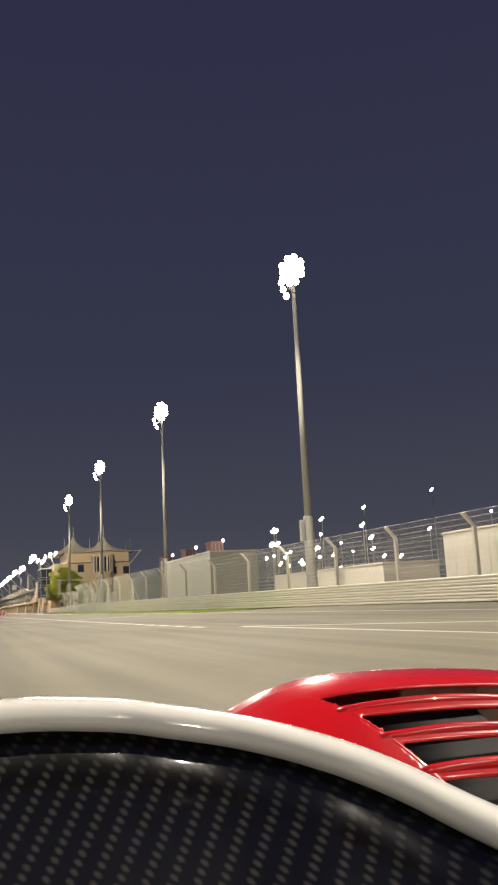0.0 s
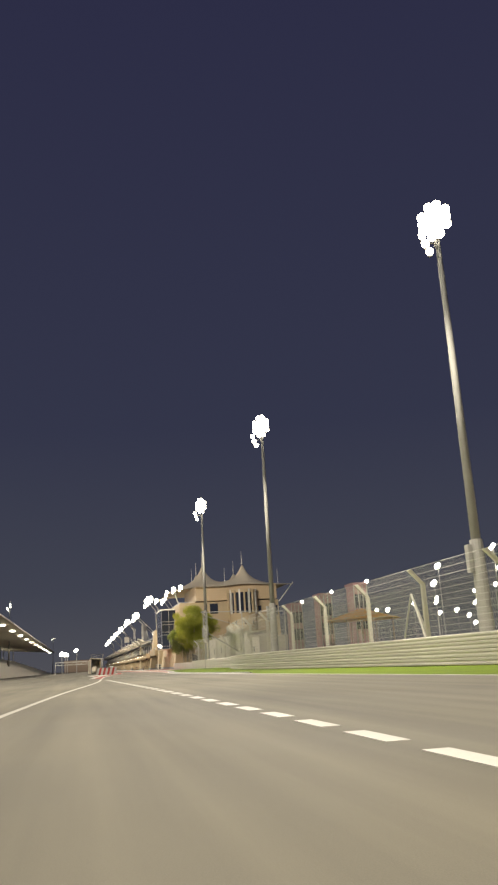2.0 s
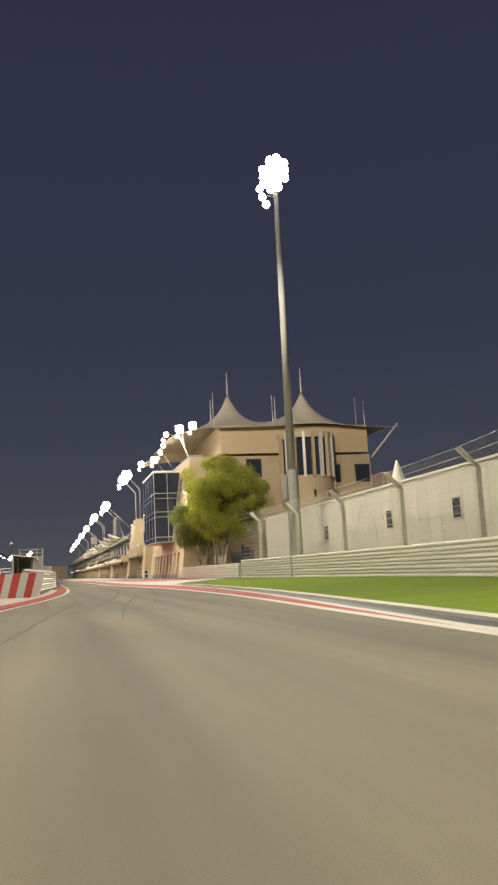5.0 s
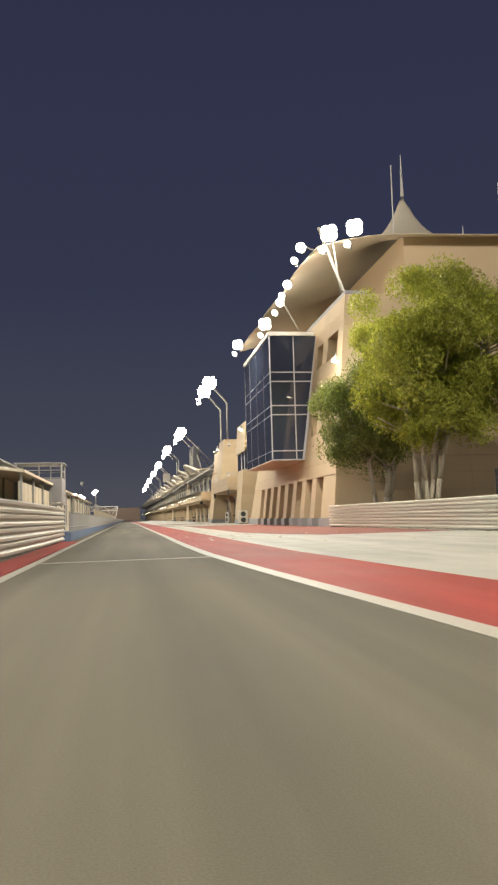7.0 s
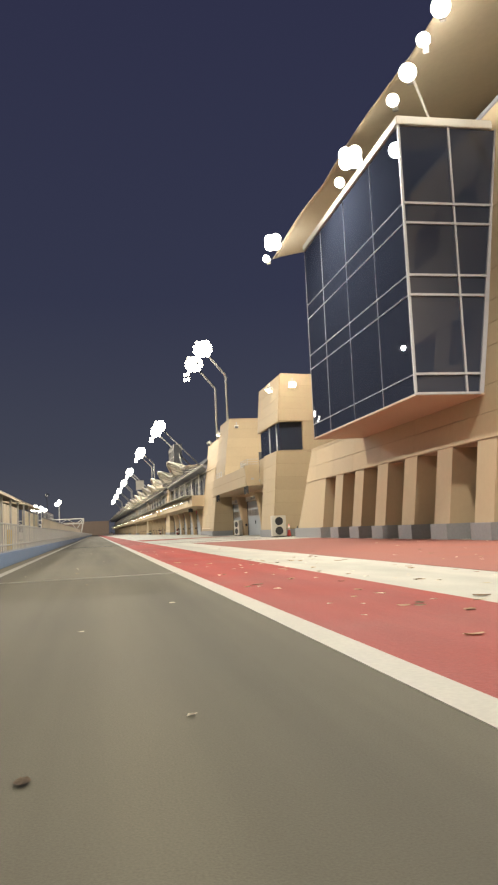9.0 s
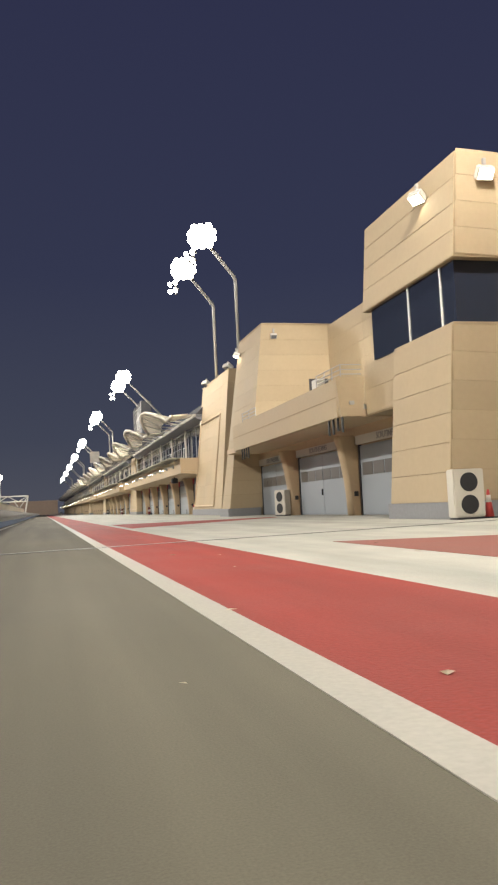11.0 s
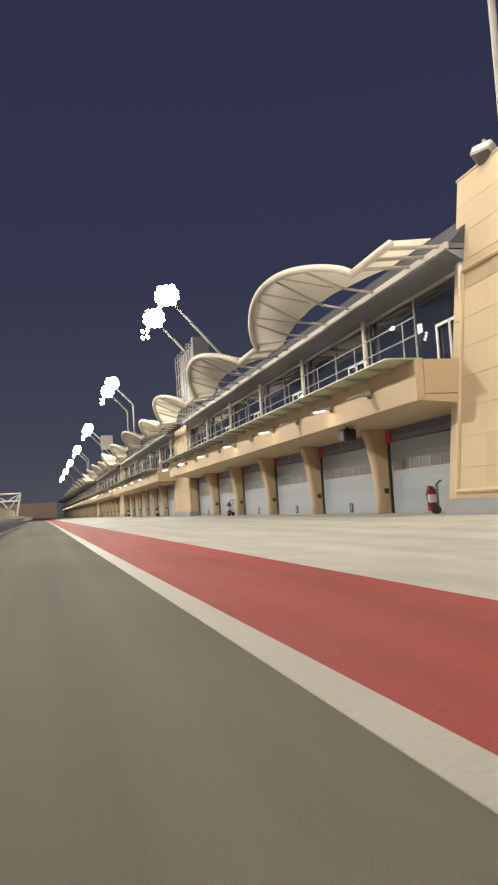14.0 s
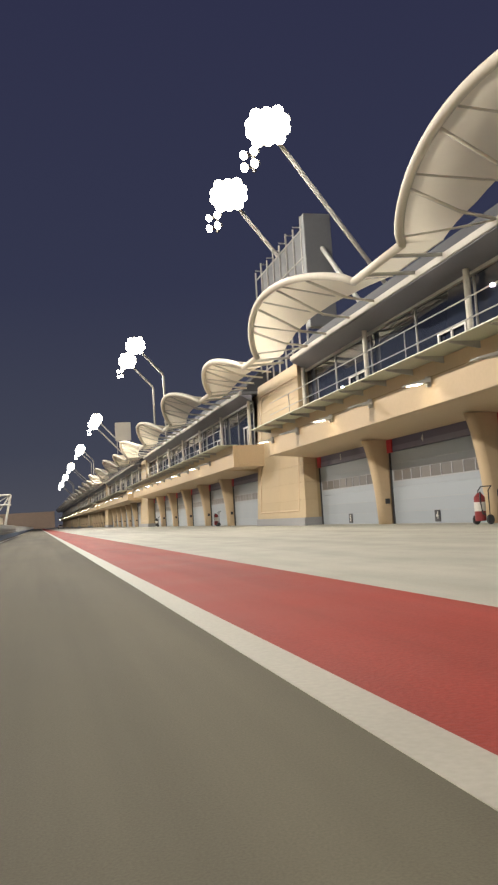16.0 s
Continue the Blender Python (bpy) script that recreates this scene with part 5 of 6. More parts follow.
# ---- tree ----
def tree(x, y, label, lean, radii, mid, seed, trunks, leaves, mat, clumps):
    """A leafy tree with several stems; its crown's middle stands lean from the foot at height mid."""
    rnd = random.Random(seed)
    t = thing("tree", label, "tree", at=(x, y, 0))
    heart = Vector((lean[0], lean[1], mid))
    bm = bmesh.new()
    tips = []
    for k in range(trunks):
        a = 2 * math.pi * k / trunks + rnd.uniform(-0.4, 0.4)
        p = Vector((0.4 * math.cos(a), 0.4 * math.sin(a), -0.1))
        goal = heart + Vector((math.cos(a) * radii[0] * 0.55, math.sin(a) * radii[1] * 0.55, rnd.uniform(0.0, 0.35) * radii[2]))
        pts = []
        for q in range(9):
            u = q / 8
            bend = Vector((rnd.uniform(-0.12, 0.12), rnd.uniform(-0.12, 0.12), 0)) if 0 < q < 8 else Vector()
            pts.append(p.lerp(Vector((goal.x * u + p.x * (1 - u), goal.y * u + p.y * (1 - u), goal.z)), u) + bend)
        for q, (q0, q1) in enumerate(zip(pts, pts[1:])):
            tube(bm, q0, q1, 0.15 * (1 - q / 10), 0.15 * (1 - (q + 1) / 10), 7)
        for q in (4, 5, 6, 7):
            for _ in range(3):
                b = rnd.uniform(0, 2 * math.pi)
                e = pts[q] + Vector((math.cos(b) * rnd.uniform(0.8, 2.2), math.sin(b) * rnd.uniform(0.8, 2.2), rnd.uniform(0.3, 1.6)))
                tube(bm, pts[q], e, 0.05, 0.02, 5)
                tips.append(e)
        tips.append(pts[-1])
    part("trunk", bm, BARK, t, "several pale slanting stems", smooth=True)
    centres = [(p, rnd.uniform(0.6, 1.0)) for p in tips if p.z > mid - 0.6 * radii[2]]
    while len(centres) < clumps:
        q = Vector((rnd.uniform(-1, 1), rnd.uniform(-1, 1), rnd.uniform(-1, 1)))
        if 0.5 < q.length < 0.92 and noise.noise((q.x * 2.2 + seed, q.y * 2.2, q.z * 2.2)) > -0.4:
            centres.append((heart + Vector((q.x * radii[0], q.y * radii[1], q.z * radii[2])), rnd.uniform(0.65, 1.25)))
    verts, faces = [], []
    for _ in range(leaves):
        c, r = centres[rnd.randrange(len(centres))]
        d = Vector((rnd.gauss(0, 1), rnd.gauss(0, 1), rnd.gauss(0, 0.75))).normalized() * r * rnd.uniform(0.25, 1.1) ** 0.7
        p = c + d
        turn = Euler((rnd.uniform(0, 6.3), rnd.uniform(0, 6.3), rnd.uniform(0, 6.3))).to_matrix()
        size = rnd.uniform(0.10, 0.175)
        i = len(verts)
        for q in ((-0.5, 0, 0), (0, -0.27, 0.05), (0.55, 0, 0), (0, 0.27, 0.05)):
            verts.append(p + turn @ (Vector(q) * size))
        faces.append((i, i + 1, i + 2, i + 3))
    me = bpy.data.meshes.new("crown")
    me.from_pydata([tuple(v) for v in verts], [], faces)
    me.materials.append(mat)
    part("crown", me, mat, t, "uneven crown of small leaves with gaps")
    return t


tree(15.2, -107.0, "large yellow-green leafy tree with many pale stems", (0.5, -1.5), (5.2, 4.2, 4.9), 8.8, 3, 8, 155000, LEAF, 165)
tree(14.3, -102.7, "green leafy tree beside the tent-roofed building", (-0.7, 0.3), (3.1, 2.7, 3.6), 6.4, 8, 5, 66000, LEAF_SHADED, 90)
palisade = thing("palisade_fence", "grey steel palisade fence behind the guardrail", "fence")
picket = mesh_from("picket", boxed(-0.03, 0.03, -0.02, 0.02, 0.05, 2.35, 0.004), DARK)
for k in range(64):
    part("picket", picket, DARK, palisade, m=pose(13.6 + 0.012 * k, -128.6 + 0.19 * k, 0))
for z in (0.4, 2.0):
    part("fence_rail", tube(bmesh.new(), (13.6, -128.6, z), (14.36, -116.6, z), 0.025, 0.025, 6), DARK, palisade)


# ---- guardrails and debris fence ----
def wbeam(bm, line, z, side=1, tall=1.0):
    prof = [(0, -0.155), (0.075, -0.115), (0.075, -0.06), (0.015, -0.015), (0.015, 0.015), (0.075, 0.06), (0.075, 0.115), (0, 0.155)]
    rings = []
    for i, p in enumerate(line):
        a, b = line[max(i - 1, 0)], line[min(i + 1, len(line) - 1)]
        d = Vector((b[0] - a[0], b[1] - a[1])).normalized()
        nrm = Vector((-d.y, d.x)) * side
        rings.append([bm.verts.new((p[0] + nrm.x * o, p[1] + nrm.y * o, z + h * tall)) for o, h in prof])
    for a, b in zip(rings, rings[1:]):
        for k in range(len(prof) - 1):
            bm.faces.new((a[k], b[k], b[k + 1], a[k + 1]))
    return bm


def guardrail(line, label, side=1, beams=4, seg=2, rise=0.305):
    t = thing("guardrail", label, "guardrail", "track guardrails")
    for i in range(0, len(line) - 1, seg):
        piece = line[i:i + seg + 1]
        for k in range(beams):
            r = part("rail_beam", wbeam(bmesh.new(), piece, 0.20 + rise * k, side, rise / 0.305), RAIL, t)
            r.modifiers.new("thick", "SOLIDIFY").thickness = 0.006
    me = mesh_from("rail_post", boxed(-0.07, 0.07, -0.05, 0.05, -0.1, 0.36 + rise * (beams - 1), 0.005), GALV)
    for x, y, a in along(line, 2.0, 0.3):
        part("rail_post", me, GALV, t, m=pose(x + 0.10 * side * math.sin(a), y - 0.10 * side * math.cos(a), 0, 0, 0, math.degrees(a)))
    return t


RAIL_LINE = [p for p in RAIL_R]
guardrail(RAIL_LINE, "cream-lit four-beam steel guardrail along the verge", rise=0.36)
guardrail(smooth_line([(12.25, -129.0), (12.9, -115), (12.2, -104), (11.9, -99.7)], 4), "grey four-beam steel guardrail before the building")
# open gate posts in the gap
gate = thing("gate", "dark open gate panels between the guardrails", "gate")
for k, (x, y) in enumerate(((12.1, -130.7), (12.3, -130.2), (12.6, -129.6))):
    bm = boxed(-0.05, 0.05, -0.05, 0.05, 0, 2.7, 0.005)
    for q in range(6):
        box(bm, 0.08 + q * 0.12, 0.11 + q * 0.12, -0.02, 0.02, 0.15, 2.5)
    part("gate_panel", bm, DARK, gate, m=pose(x, y, 0, 0, 0, 25 * k))

fence = thing("debris_fence", "tall wire debris fence on cream posts bent towards the track", "fence")
BACK = offset_line(RAIL_LINE, 0.35)
post_me = bmesh.new()
hexa(post_me, [(-0.11, -0.11, 0), (0.11, -0.11, 0), (0.11, 0.11, 0), (-0.11, 0.11, 0), (-0.10, -0.10, 4.2), (0.10, -0.10, 4.2), (0.10, 0.10, 4.2), (-0.10, 0.10, 4.2)])
hexa(post_me, [(-0.10, -0.10, 4.2), (0.10, -0.10, 4.2), (0.10, 0.10, 4.2), (-0.10, 0.10, 4.2), (-0.10, 0.62, 5.0), (0.10, 0.62, 5.0), (0.10, 0.80, 4.92), (-0.10, 0.80, 4.92)])
post_me = mesh_from("post", post_me, CABIN)
for x, y, a in along(BACK, 8.0, 2.0):
    part("post", post_me, CABIN, fence, m=pose(x, y, 0, 0, 0, math.degrees(a)))
for k in range(13):
    z = 1.35 + k * 0.30
    off = 0.2 if z < 4.3 else 0.2 - (z - 4.2) * 0.85
    line = offset_line(RAIL_LINE, off)
    part("wire", pipe(bmesh.new(), [(p[0], p[1], min(z, 4.95)) for p in line], 0.010, 4), WIRE, fence)
low_net = [(x, y) for x, y, a in along(offset_line(RAIL_LINE, 0.21), 0.16)]
verts, faces = [], []


def net_wire(p, q, r=0.0045):
    i = len(verts)
    for c in (p, q):
        verts.extend(((c[0] - r, c[1] - r, c[2]), (c[0] + r, c[1] - r, c[2] - r), (c[0], c[1] + r, c[2] + r)))
    for k in range(3):
        faces.append((i + k, i + (k + 1) % 3, i + 3 + (k + 1) % 3, i + 3 + k))


for k in range(len(low_net) - 24):
    a, b, c = low_net[k], low_net[k + 10], low_net[k + 19]
    for p, m, q in ((a, b, c), (c, b, a)):
        net_wire((*p, 1.25), (*m, 2.78))
        net_wire((*m, 2.78), (*q, 4.25))
    d, e = low_net[k + 4], low_net[k]
    net_wire((*a, 4.25), (d[0] - 0.6, d[1], 4.94))
    net_wire((*d, 4.25), (e[0] - 0.6, e[1], 4.94))
me = bpy.data.meshes.new("netting")
me.from_pydata(verts, [], faces)
me.materials.append(WIRE)
tagged(part("netting", me, WIRE, fence, "fine wire netting"), kind="stuff")


# ---- cantilever sign frame over the verge ----
frame_arm = thing("sign_frame", "grey steel lattice sign frame reaching over the guardrail", "sign frame", at=(0, -199.2, 0))
part("boom", pipe(bmesh.new(), [(4.25, 0.35, 6.14), (8.95, 1.3, 6.12), (14.0, 2.3, 6.0)], 0.045, 8), GALV, frame_arm)
part("boom", tube(bmesh.new(), (4.62, -1.35, 6.22), (4.35, 0.45, 6.16), 0.045, 0.045, 8), GALV, frame_arm)
bm = bmesh.new()
for x, y, z0, z1 in ((4.50, 0.25, 3.0, 6.15), (4.62, -1.30, 3.5, 6.24), (4.95, 0.30, 3.6, 6.13)):
    tube(bm, (x, y, z0), (x, y, z1), 0.045, 0.045, 6)
for k in range(4):
    z = 6.10 - 0.72 * k
    tube(bm, (4.50, 0.25, z), (4.62, -1.30, z + 0.04), 0.03, 0.03, 6)
    tube(bm, (4.50, 0.25, z), (4.62, -1.30, z - 0.6), 0.03, 0.03, 6)
    tube(bm, (4.50, 0.25, z), (4.95, 0.30, z), 0.03, 0.03, 6)
part("end_lattice", bm, GALV, frame_arm)
part("brace", tube(bmesh.new(), (4.62, -1.1, 3.95), (12.6, 6.4, -0.1), 0.06, 0.06, 8), GALV, frame_arm)
part("upright", tube(bmesh.new(), (8.95, 1.3, 6.12), (8.95, 1.3, -0.1), 0.06, 0.06, 8), GALV, frame_arm)
part("diagonal", tube(bmesh.new(), (4.66, -1.1, 5.6), (8.95, 1.3, 4.5), 0.03, 0.03, 8), GALV, frame_arm)
part("post", tube(bmesh.new(), (14.0, 2.3, -0.1), (14.0, 2.3, 6.05), 0.09, 0.09, 10), GALV, frame_arm)

brace = thing("fence_brace", "white steel tripod brace behind the fence", "brace", at=(10.1, -243, 0))
for fx, fy in ((-0.15, 2.3), (0.0, -2.3), (1.4, 0.2)):
    part("leg", tube(bmesh.new(), (fx, fy, -0.1), (0, 0, 3.95), 0.06, 0.06, 8), WHITE_METAL, brace)

# ---- cabins behind the fence ----
GREY_PANEL = material("grey_hall_panel", (0.37, 0.36, 0.32), 0.55, grain=0.05, big=0.1, big_scale=0.3, random_tint=0.05)


def cabin(x0, x1, y0, y1, z1, label, windows=(), skin=CABIN):
    t = thing("cabin", label, "cabin", "cabins behind the fence")
    part("body", boxed(x0 + 0.03, x1, y0 + 0.03, y1, 0, z1, 0.02), skin, t)
    n = max(2, round((y1 - y0) / 1.2))
    me = mesh_from("wall_panel", boxed(0, 0.028, 0.012, (y1 - y0) / n - 0.012, 0.1, z1 - 0.05, 0.004), skin)
    for k in range(n):
        part("wall_panel", me, skin, t, m=pose(x0, y0 + (y1 - y0) * k / n, 0))
    part("roof_edge", boxed(x0 - 0.06, x1 + 0.06, y0 - 0.06, y1 + 0.06, z1, z1 + 0.14, 0.02), CABIN, t)
    for y, z, w, h in windows:
        f = part("window", boxed(x0 - 0.03, x0, y, y + w, z, z + h, 0.006), WHITE_METAL, t)
        part("pane", boxed(x0 - 0.038, x0 - 0.031, y + 0.08, y + w - 0.08, z + 0.08, z + h - 0.08), GLASS_DARK, f)
    return t


cabin(14.3, 20, -268, -246.5, 6.3, "large pale grey panelled hall behind the fence", (), GREY_PANEL)
cabin(17, 21, -318, -312, 4.2, "white site cabin behind the fence")
cabin(15.4, 19.4, -176, -166.5, 3.9, "white site cabin with an air conditioner", ((-173, 1.9, 1.1, 0.9),))
cabin(16.0, 20, -165, -124, 5.0, "long row of white cabins with small windows", ((-160, 2.6, 0.9, 1.1), (-152, 2.6, 0.9, 1.1), (-141, 2.4, 0.9, 1.1), (-133, 2.4, 0.9, 1.1)))
cabin(19, 24, -300, -276, 3.0, "low white site cabin behind the fence")
t = thing("roof_vent", "small white pointed vent on a cabin roof", "vent", at=(17.4, -150, 5.14))
bm = bmesh.new()
bmesh.ops.create_cone(bm, cap_ends=True, segments=12, radius1=0.55, radius2=0.05, depth=1.6)
part("hood", bm, CABIN, t, m=pose(0, 0, 0.8))

# ---- left side: pit wall, tower, striped barrier ----
WALL_X = -2.05
pit_wall = thing("pit_wall", "blue-painted concrete pit wall with a steel bar fence", "wall")
part("base", boxed(WALL_X - 0.45, WALL_X, -115.5, 480, 0, 0.36, 0.02), BLUE_BASE, pit_wall)
bm = bmesh.new()
for z in (0.55, 1.12):
    tube(bm, (WALL_X - 0.1, -115, z), (WALL_X - 0.1, 480, z), 0.025, 0.025, 6)
part("fence_rail", bm, GALV, pit_wall)
me = mesh_from("bar", tube(bmesh.new(), (0, 0, 0.36), (0, 0, 1.14), 0.018, 0.018, 5), GALV)
for k in range(170):
    part("bar", me, GALV, pit_wall, m=pose(WALL_X - 0.1, -115 + k * 0.5, 0))
verts, faces = [], []
for k in range(800):
    y, i = -29.8 + k * 0.6, len(verts)
    for z in (0.36, 1.12):
        verts += [(WALL_X - 0.115, y - 0.015, z), (WALL_X - 0.085, y - 0.015, z), (WALL_X - 0.1, y + 0.015, z)]
    for q in range(3):
        faces.append((i + q, i + (q + 1) % 3, i + 3 + (q + 1) % 3, i + 3 + q))
me = bpy.data.meshes.new("far_bars")
me.from_pydata(verts, [], faces)
me.materials.append(GALV)
tagged(part("far_bars", me, GALV, pit_wall, "far run of steel bars"), kind="stuff")
STAND = material("cream_stand_panel", (0.68, 0.60, 0.45), 0.6, grain=0.06, big=0.12, big_scale=0.5, random_tint=0.06)
stand_panel = mesh_from("front_panel", boxed(-0.06, 0.0, 0.06, 1.42, 0.52, 2.52, 0.008), STAND)
for k in range(4):
    y = -112 + k * 17.5 if k else -111.6
    t = thing("pit_stand", "cream pit wall team stand with a sloping roof", "pit stand", "pit wall stands", at=(-4.3, y, 0))
    part("plinth", boxed(-0.9, -0.05, 0, 13.5, 0.0, 0.5, 0.02), STAND, t)
    for q in range(9):
        part("front_panel", stand_panel, STAND, t, m=pose(-0.1, 1.5 * q, 0))
    part("roof", hexa(bmesh.new(), [(-2.2, -0.3, 3.15), (0.15, -0.3, 2.85), (0.15, 13.8, 2.85), (-2.2, 13.8, 3.15), (-2.2, -0.3, 3.25), (0.15, -0.3, 2.97), (0.15, 13.8, 2.97), (-2.2, 13.8, 3.25)]), STAND, t)
    for yy in (0.1, 4.6, 9.0, 13.4):
        part("post", boxed(-0.1, 0.0, yy - 0.05, yy + 0.05, 0, 2.86), GALV, t)
        part("post", boxed(-2.1, -2.0, yy - 0.05, yy + 0.05, 0, 3.14), GALV, t)
    part("back_wall", boxed(-2.16, -2.1, 0.2, 13.3, 0, 3.1), STAND, t)
shelter = thing("shelter_wall", "long cream panelled wall behind the pit wall fence", "wall")
SHELTER_X = -3.6
shelter_me = mesh_from("wall_panel", boxed(-0.09, 0.0, 0.02, 2.48, 0.0, 2.08, 0.012), STAND)
for k in range(62):
    part("wall_panel", shelter_me, STAND, shelter, m=pose(SHELTER_X, -52 + 2.5 * k, 0))
part("coping", boxed(SHELTER_X - 0.14, SHELTER_X + 0.05, -52, 103, 2.085, 2.15, 0.01), GALV, shelter)
railing = thing("roof_railing", "grey steel railing above the cream wall", "railing")
for k in range(7):
    part("post", tube(bmesh.new(), (SHELTER_X - 0.05, -50 + 2.3 * k, 2.12), (SHELTER_X - 0.05, -50 + 2.3 * k, 2.75), 0.04, 0.04, 8), GALV, railing)
for z in (2.45, 2.73):
    part("rail", tube(bmesh.new(), (SHELTER_X - 0.05, -50, z), (SHELTER_X - 0.05, -36.2, z), 0.03, 0.03, 8), GALV, railing)
guardrail(smooth_line([(-2.35, -115.6), (-2.5, -128), (-3.2, -142), (-4.0, -155)], 4), "cream-lit steel guardrail at the pit entry", side=1, beams=4)

tower = thing("marshal_tower", "steel marshal tower with white panels and a ladder", "tower", at=(-4.9, -97.3, 0))
for x in (-1.3, 1.2):
    for y in (-1.2, 1.2):
        part("leg", tube(bmesh.new(), (x, y, 0), (x, y, 4.15), 0.06, 0.06, 8), GALV, tower)
part("platform", boxed(-1.4, 1.3, -1.3, 1.3, 1.75, 1.85), GALV, tower)
for x0, x1, y0, y1 in ((-1.35, -0.1, -1.25, -1.21), (0.05, 1.25, -1.25, -1.21), (1.21, 1.25, -1.2, 1.2), (-1.35, -1.31, -1.2, 1.2)):
    part("side_panel", boxed(x0, x1, y0, y1, 1.9, 3.25, 0.004), MULLION, tower)
part("roof", boxed(-1.45, 1.35, -1.35, 1.35, 4.13, 4.2, 0.02), MULLION, tower)
for z in (3.3, 3.75):
    part("guard_rail", pipe(bmesh.new(), [(-1.3, -1.2, z), (1.2, -1.2, z), (1.2, 1.2, z), (-1.3, 1.2, z)], 0.03, 6), GALV, tower)
for x in (-0.05, 0.6):
    part("mullion", boxed(x - 0.03, x + 0.03, -1.27, -1.20, 1.9, 4.12), GALV, tower)
bm = bmesh.new()
for x in (-0.45, 0.05):
    tube(bm, (x + 0.5, -2.2, 0), (x + 0.5, -1.25, 1.85), 0.03, 0.03, 6)
for k in range(7):
    tube(bm, (0.05, -2.2 + 0.95 * k / 7, 1.85 * k / 7), (0.55, -2.2 + 0.95 * k / 7, 1.85 * k / 7), 0.02, 0.02, 6)
part("ladder", bm, GALV, tower)

blocks = thing("striped_barrier", "red and white striped crash barrier blocks at the pit entry", "barrier", at=(-5.9, -158.2, 0))
stripe_l = [WHITE_BLOCK, RED_BLOCK] * 5
for k in range(9):
    x0 = k * 0.32
    bm = hexa(bmesh.new(), [(x0 - 0.25, 0, 0), (x0 + 0.07, 0, 0), (x0 + 0.07, 2.5, 0), (x0 - 0.25, 2.5, 0), (x0, 0, 1.05), (x0 + 0.32, 0, 1.05), (x0 + 0.32, 2.5, 1.05), (x0, 2.5, 1.05)])
    part("stripe_block", bm, stripe_l[k], blocks)
tagged(part("gore_paint", strip(bmesh.new(), [(-6.7, -207), (-7.5, -158)], [(-6.5, -207), (-3.7, -158)], 0.018, 0.03), WHITE_PAINT), "white painted gore at the pit entry", "painted field", kind="structure")
tagged(part("gore_red", strip(bmesh.new(), [(-6.6, -203), (-6.9, -180)], [(-6.5, -203), (-5.2, -180)], 0.024, 0.03), RED_PAINT), "red painted triangle at the pit entry", "painted field", kind="structure")


def gantry(x0, x1, y, z0, z1, label):
    t = thing("gantry", label, "gantry")
    bm = bmesh.new()
    n = max(3, round((x1 - x0) / 2.2))
    for z in (z0, z1):
        tube(bm, (x0, y, z), (x1, y, z), 0.15, 0.15, 6)
    part("chord", bm, WHITE_METAL, t)
    bm = bmesh.new()
    for k in range(n):
        xa, xb = x0 + (x1 - x0) * k / n, x0 + (x1 - x0) * (k + 1) / n
        tube(bm, (xa, y, z0 if k % 2 else z1), (xb, y, z1 if k % 2 else z0), 0.09, 0.09, 6)
    part("lattice", bm, WHITE_METAL, t)
    part("post", tube(bmesh.new(), (x0, y, 0), (x0, y, z1), 0.14, 0.14, 8), WHITE_METAL, t)
    part("post", tube(bmesh.new(), (x1 - 1.0, y, 0), (x1, y, z1), 0.15, 0.15, 8), WHITE_METAL, t, "leaning end post")
    part("brace", tube(bmesh.new(), (x1 - 3.0, y, z0), (x1 - 0.85, y, 0.7), 0.10, 0.10, 8), WHITE_METAL, t)
    part("brace", tube(bmesh.new(), (x1 - 2.0, y, 2.2), (x1, y, z1), 0.08, 0.08, 8), WHITE_METAL, t)
    return t


gantry(-20, -2.65, 104, 3.75, 4.95, "white lattice gantry over the start straight")

# ---- main grandstand across the track ----
stand = thing("grandstand", "far cream grandstand with a sloping roof and lamps", "grandstand")
for k in range(9):
    part("tier", boxed(-60 - 0, -30 - 3.0 * k, -90, 330, 1.1 * k, 1.1 * (k + 1)), CABIN, stand)
part("roof", hexa(bmesh.new(), [(-62, -92, 17.5), (-27, -92, 14.5), (-27, 332, 14.5), (-62, 332, 17.5), (-62, -92, 18.1), (-27, -92, 14.9), (-27, 332, 14.9), (-62, 332, 18.1)]), CABIN, stand)
for k in range(12):
    part("roof_post", tube(bmesh.new(), (-56, -88 + 38 * k, 9), (-56, -88 + 38 * k, 17.2), 0.3, 0.3, 8), WHITE_METAL, stand)
    part("soffit_lamp", boxed(-31, -29.5, -80 + 36 * k, -78.6 + 36 * k, 14.35, 14.55), LAMP_FAR, stand, "glowing soffit lamp")

# masts across the start straight, and the far floodlights
# the one at y 280 is set far aside, unseen, kept for its light
for y, w in ((-412, 40000), (-330, 85000), (-250, 78000), (-170, 52000), (-60, 72000), (20, 105000), (100, 105000), (190, 105000), (280, 105000)):
    mast(-78 if y == 280 else -52 if y == 190 else -40 if y > -100 else -34, y, 30, (8, y, 0), (5, 5, 5), watts=w)
rnd = random.Random(11)
BEYOND_ENTRY = ((70, -142, 19.9), (71, -142.5, 16.1), (70, -141, 12.5), (93, -87, 12.9), (85, -116, 15), (100, -89, 13.5), (102, -90, 10), (95, -120, 25.2), (82, -147, 17.8), (93, -119, 16), (127, -58, 17), (130, -59, 21.4), (112, -95, 10.4), (134, -61, 17.7), (121, -99, 31.3), (93, -152, 20.1), (95, -153, 16.5), (123, -100, 16.6), (145, -67, 15.6), (131, -105, 13.5), (163, -77, 40.6), (161, -76, 25.2), (140, -146, 23.8))
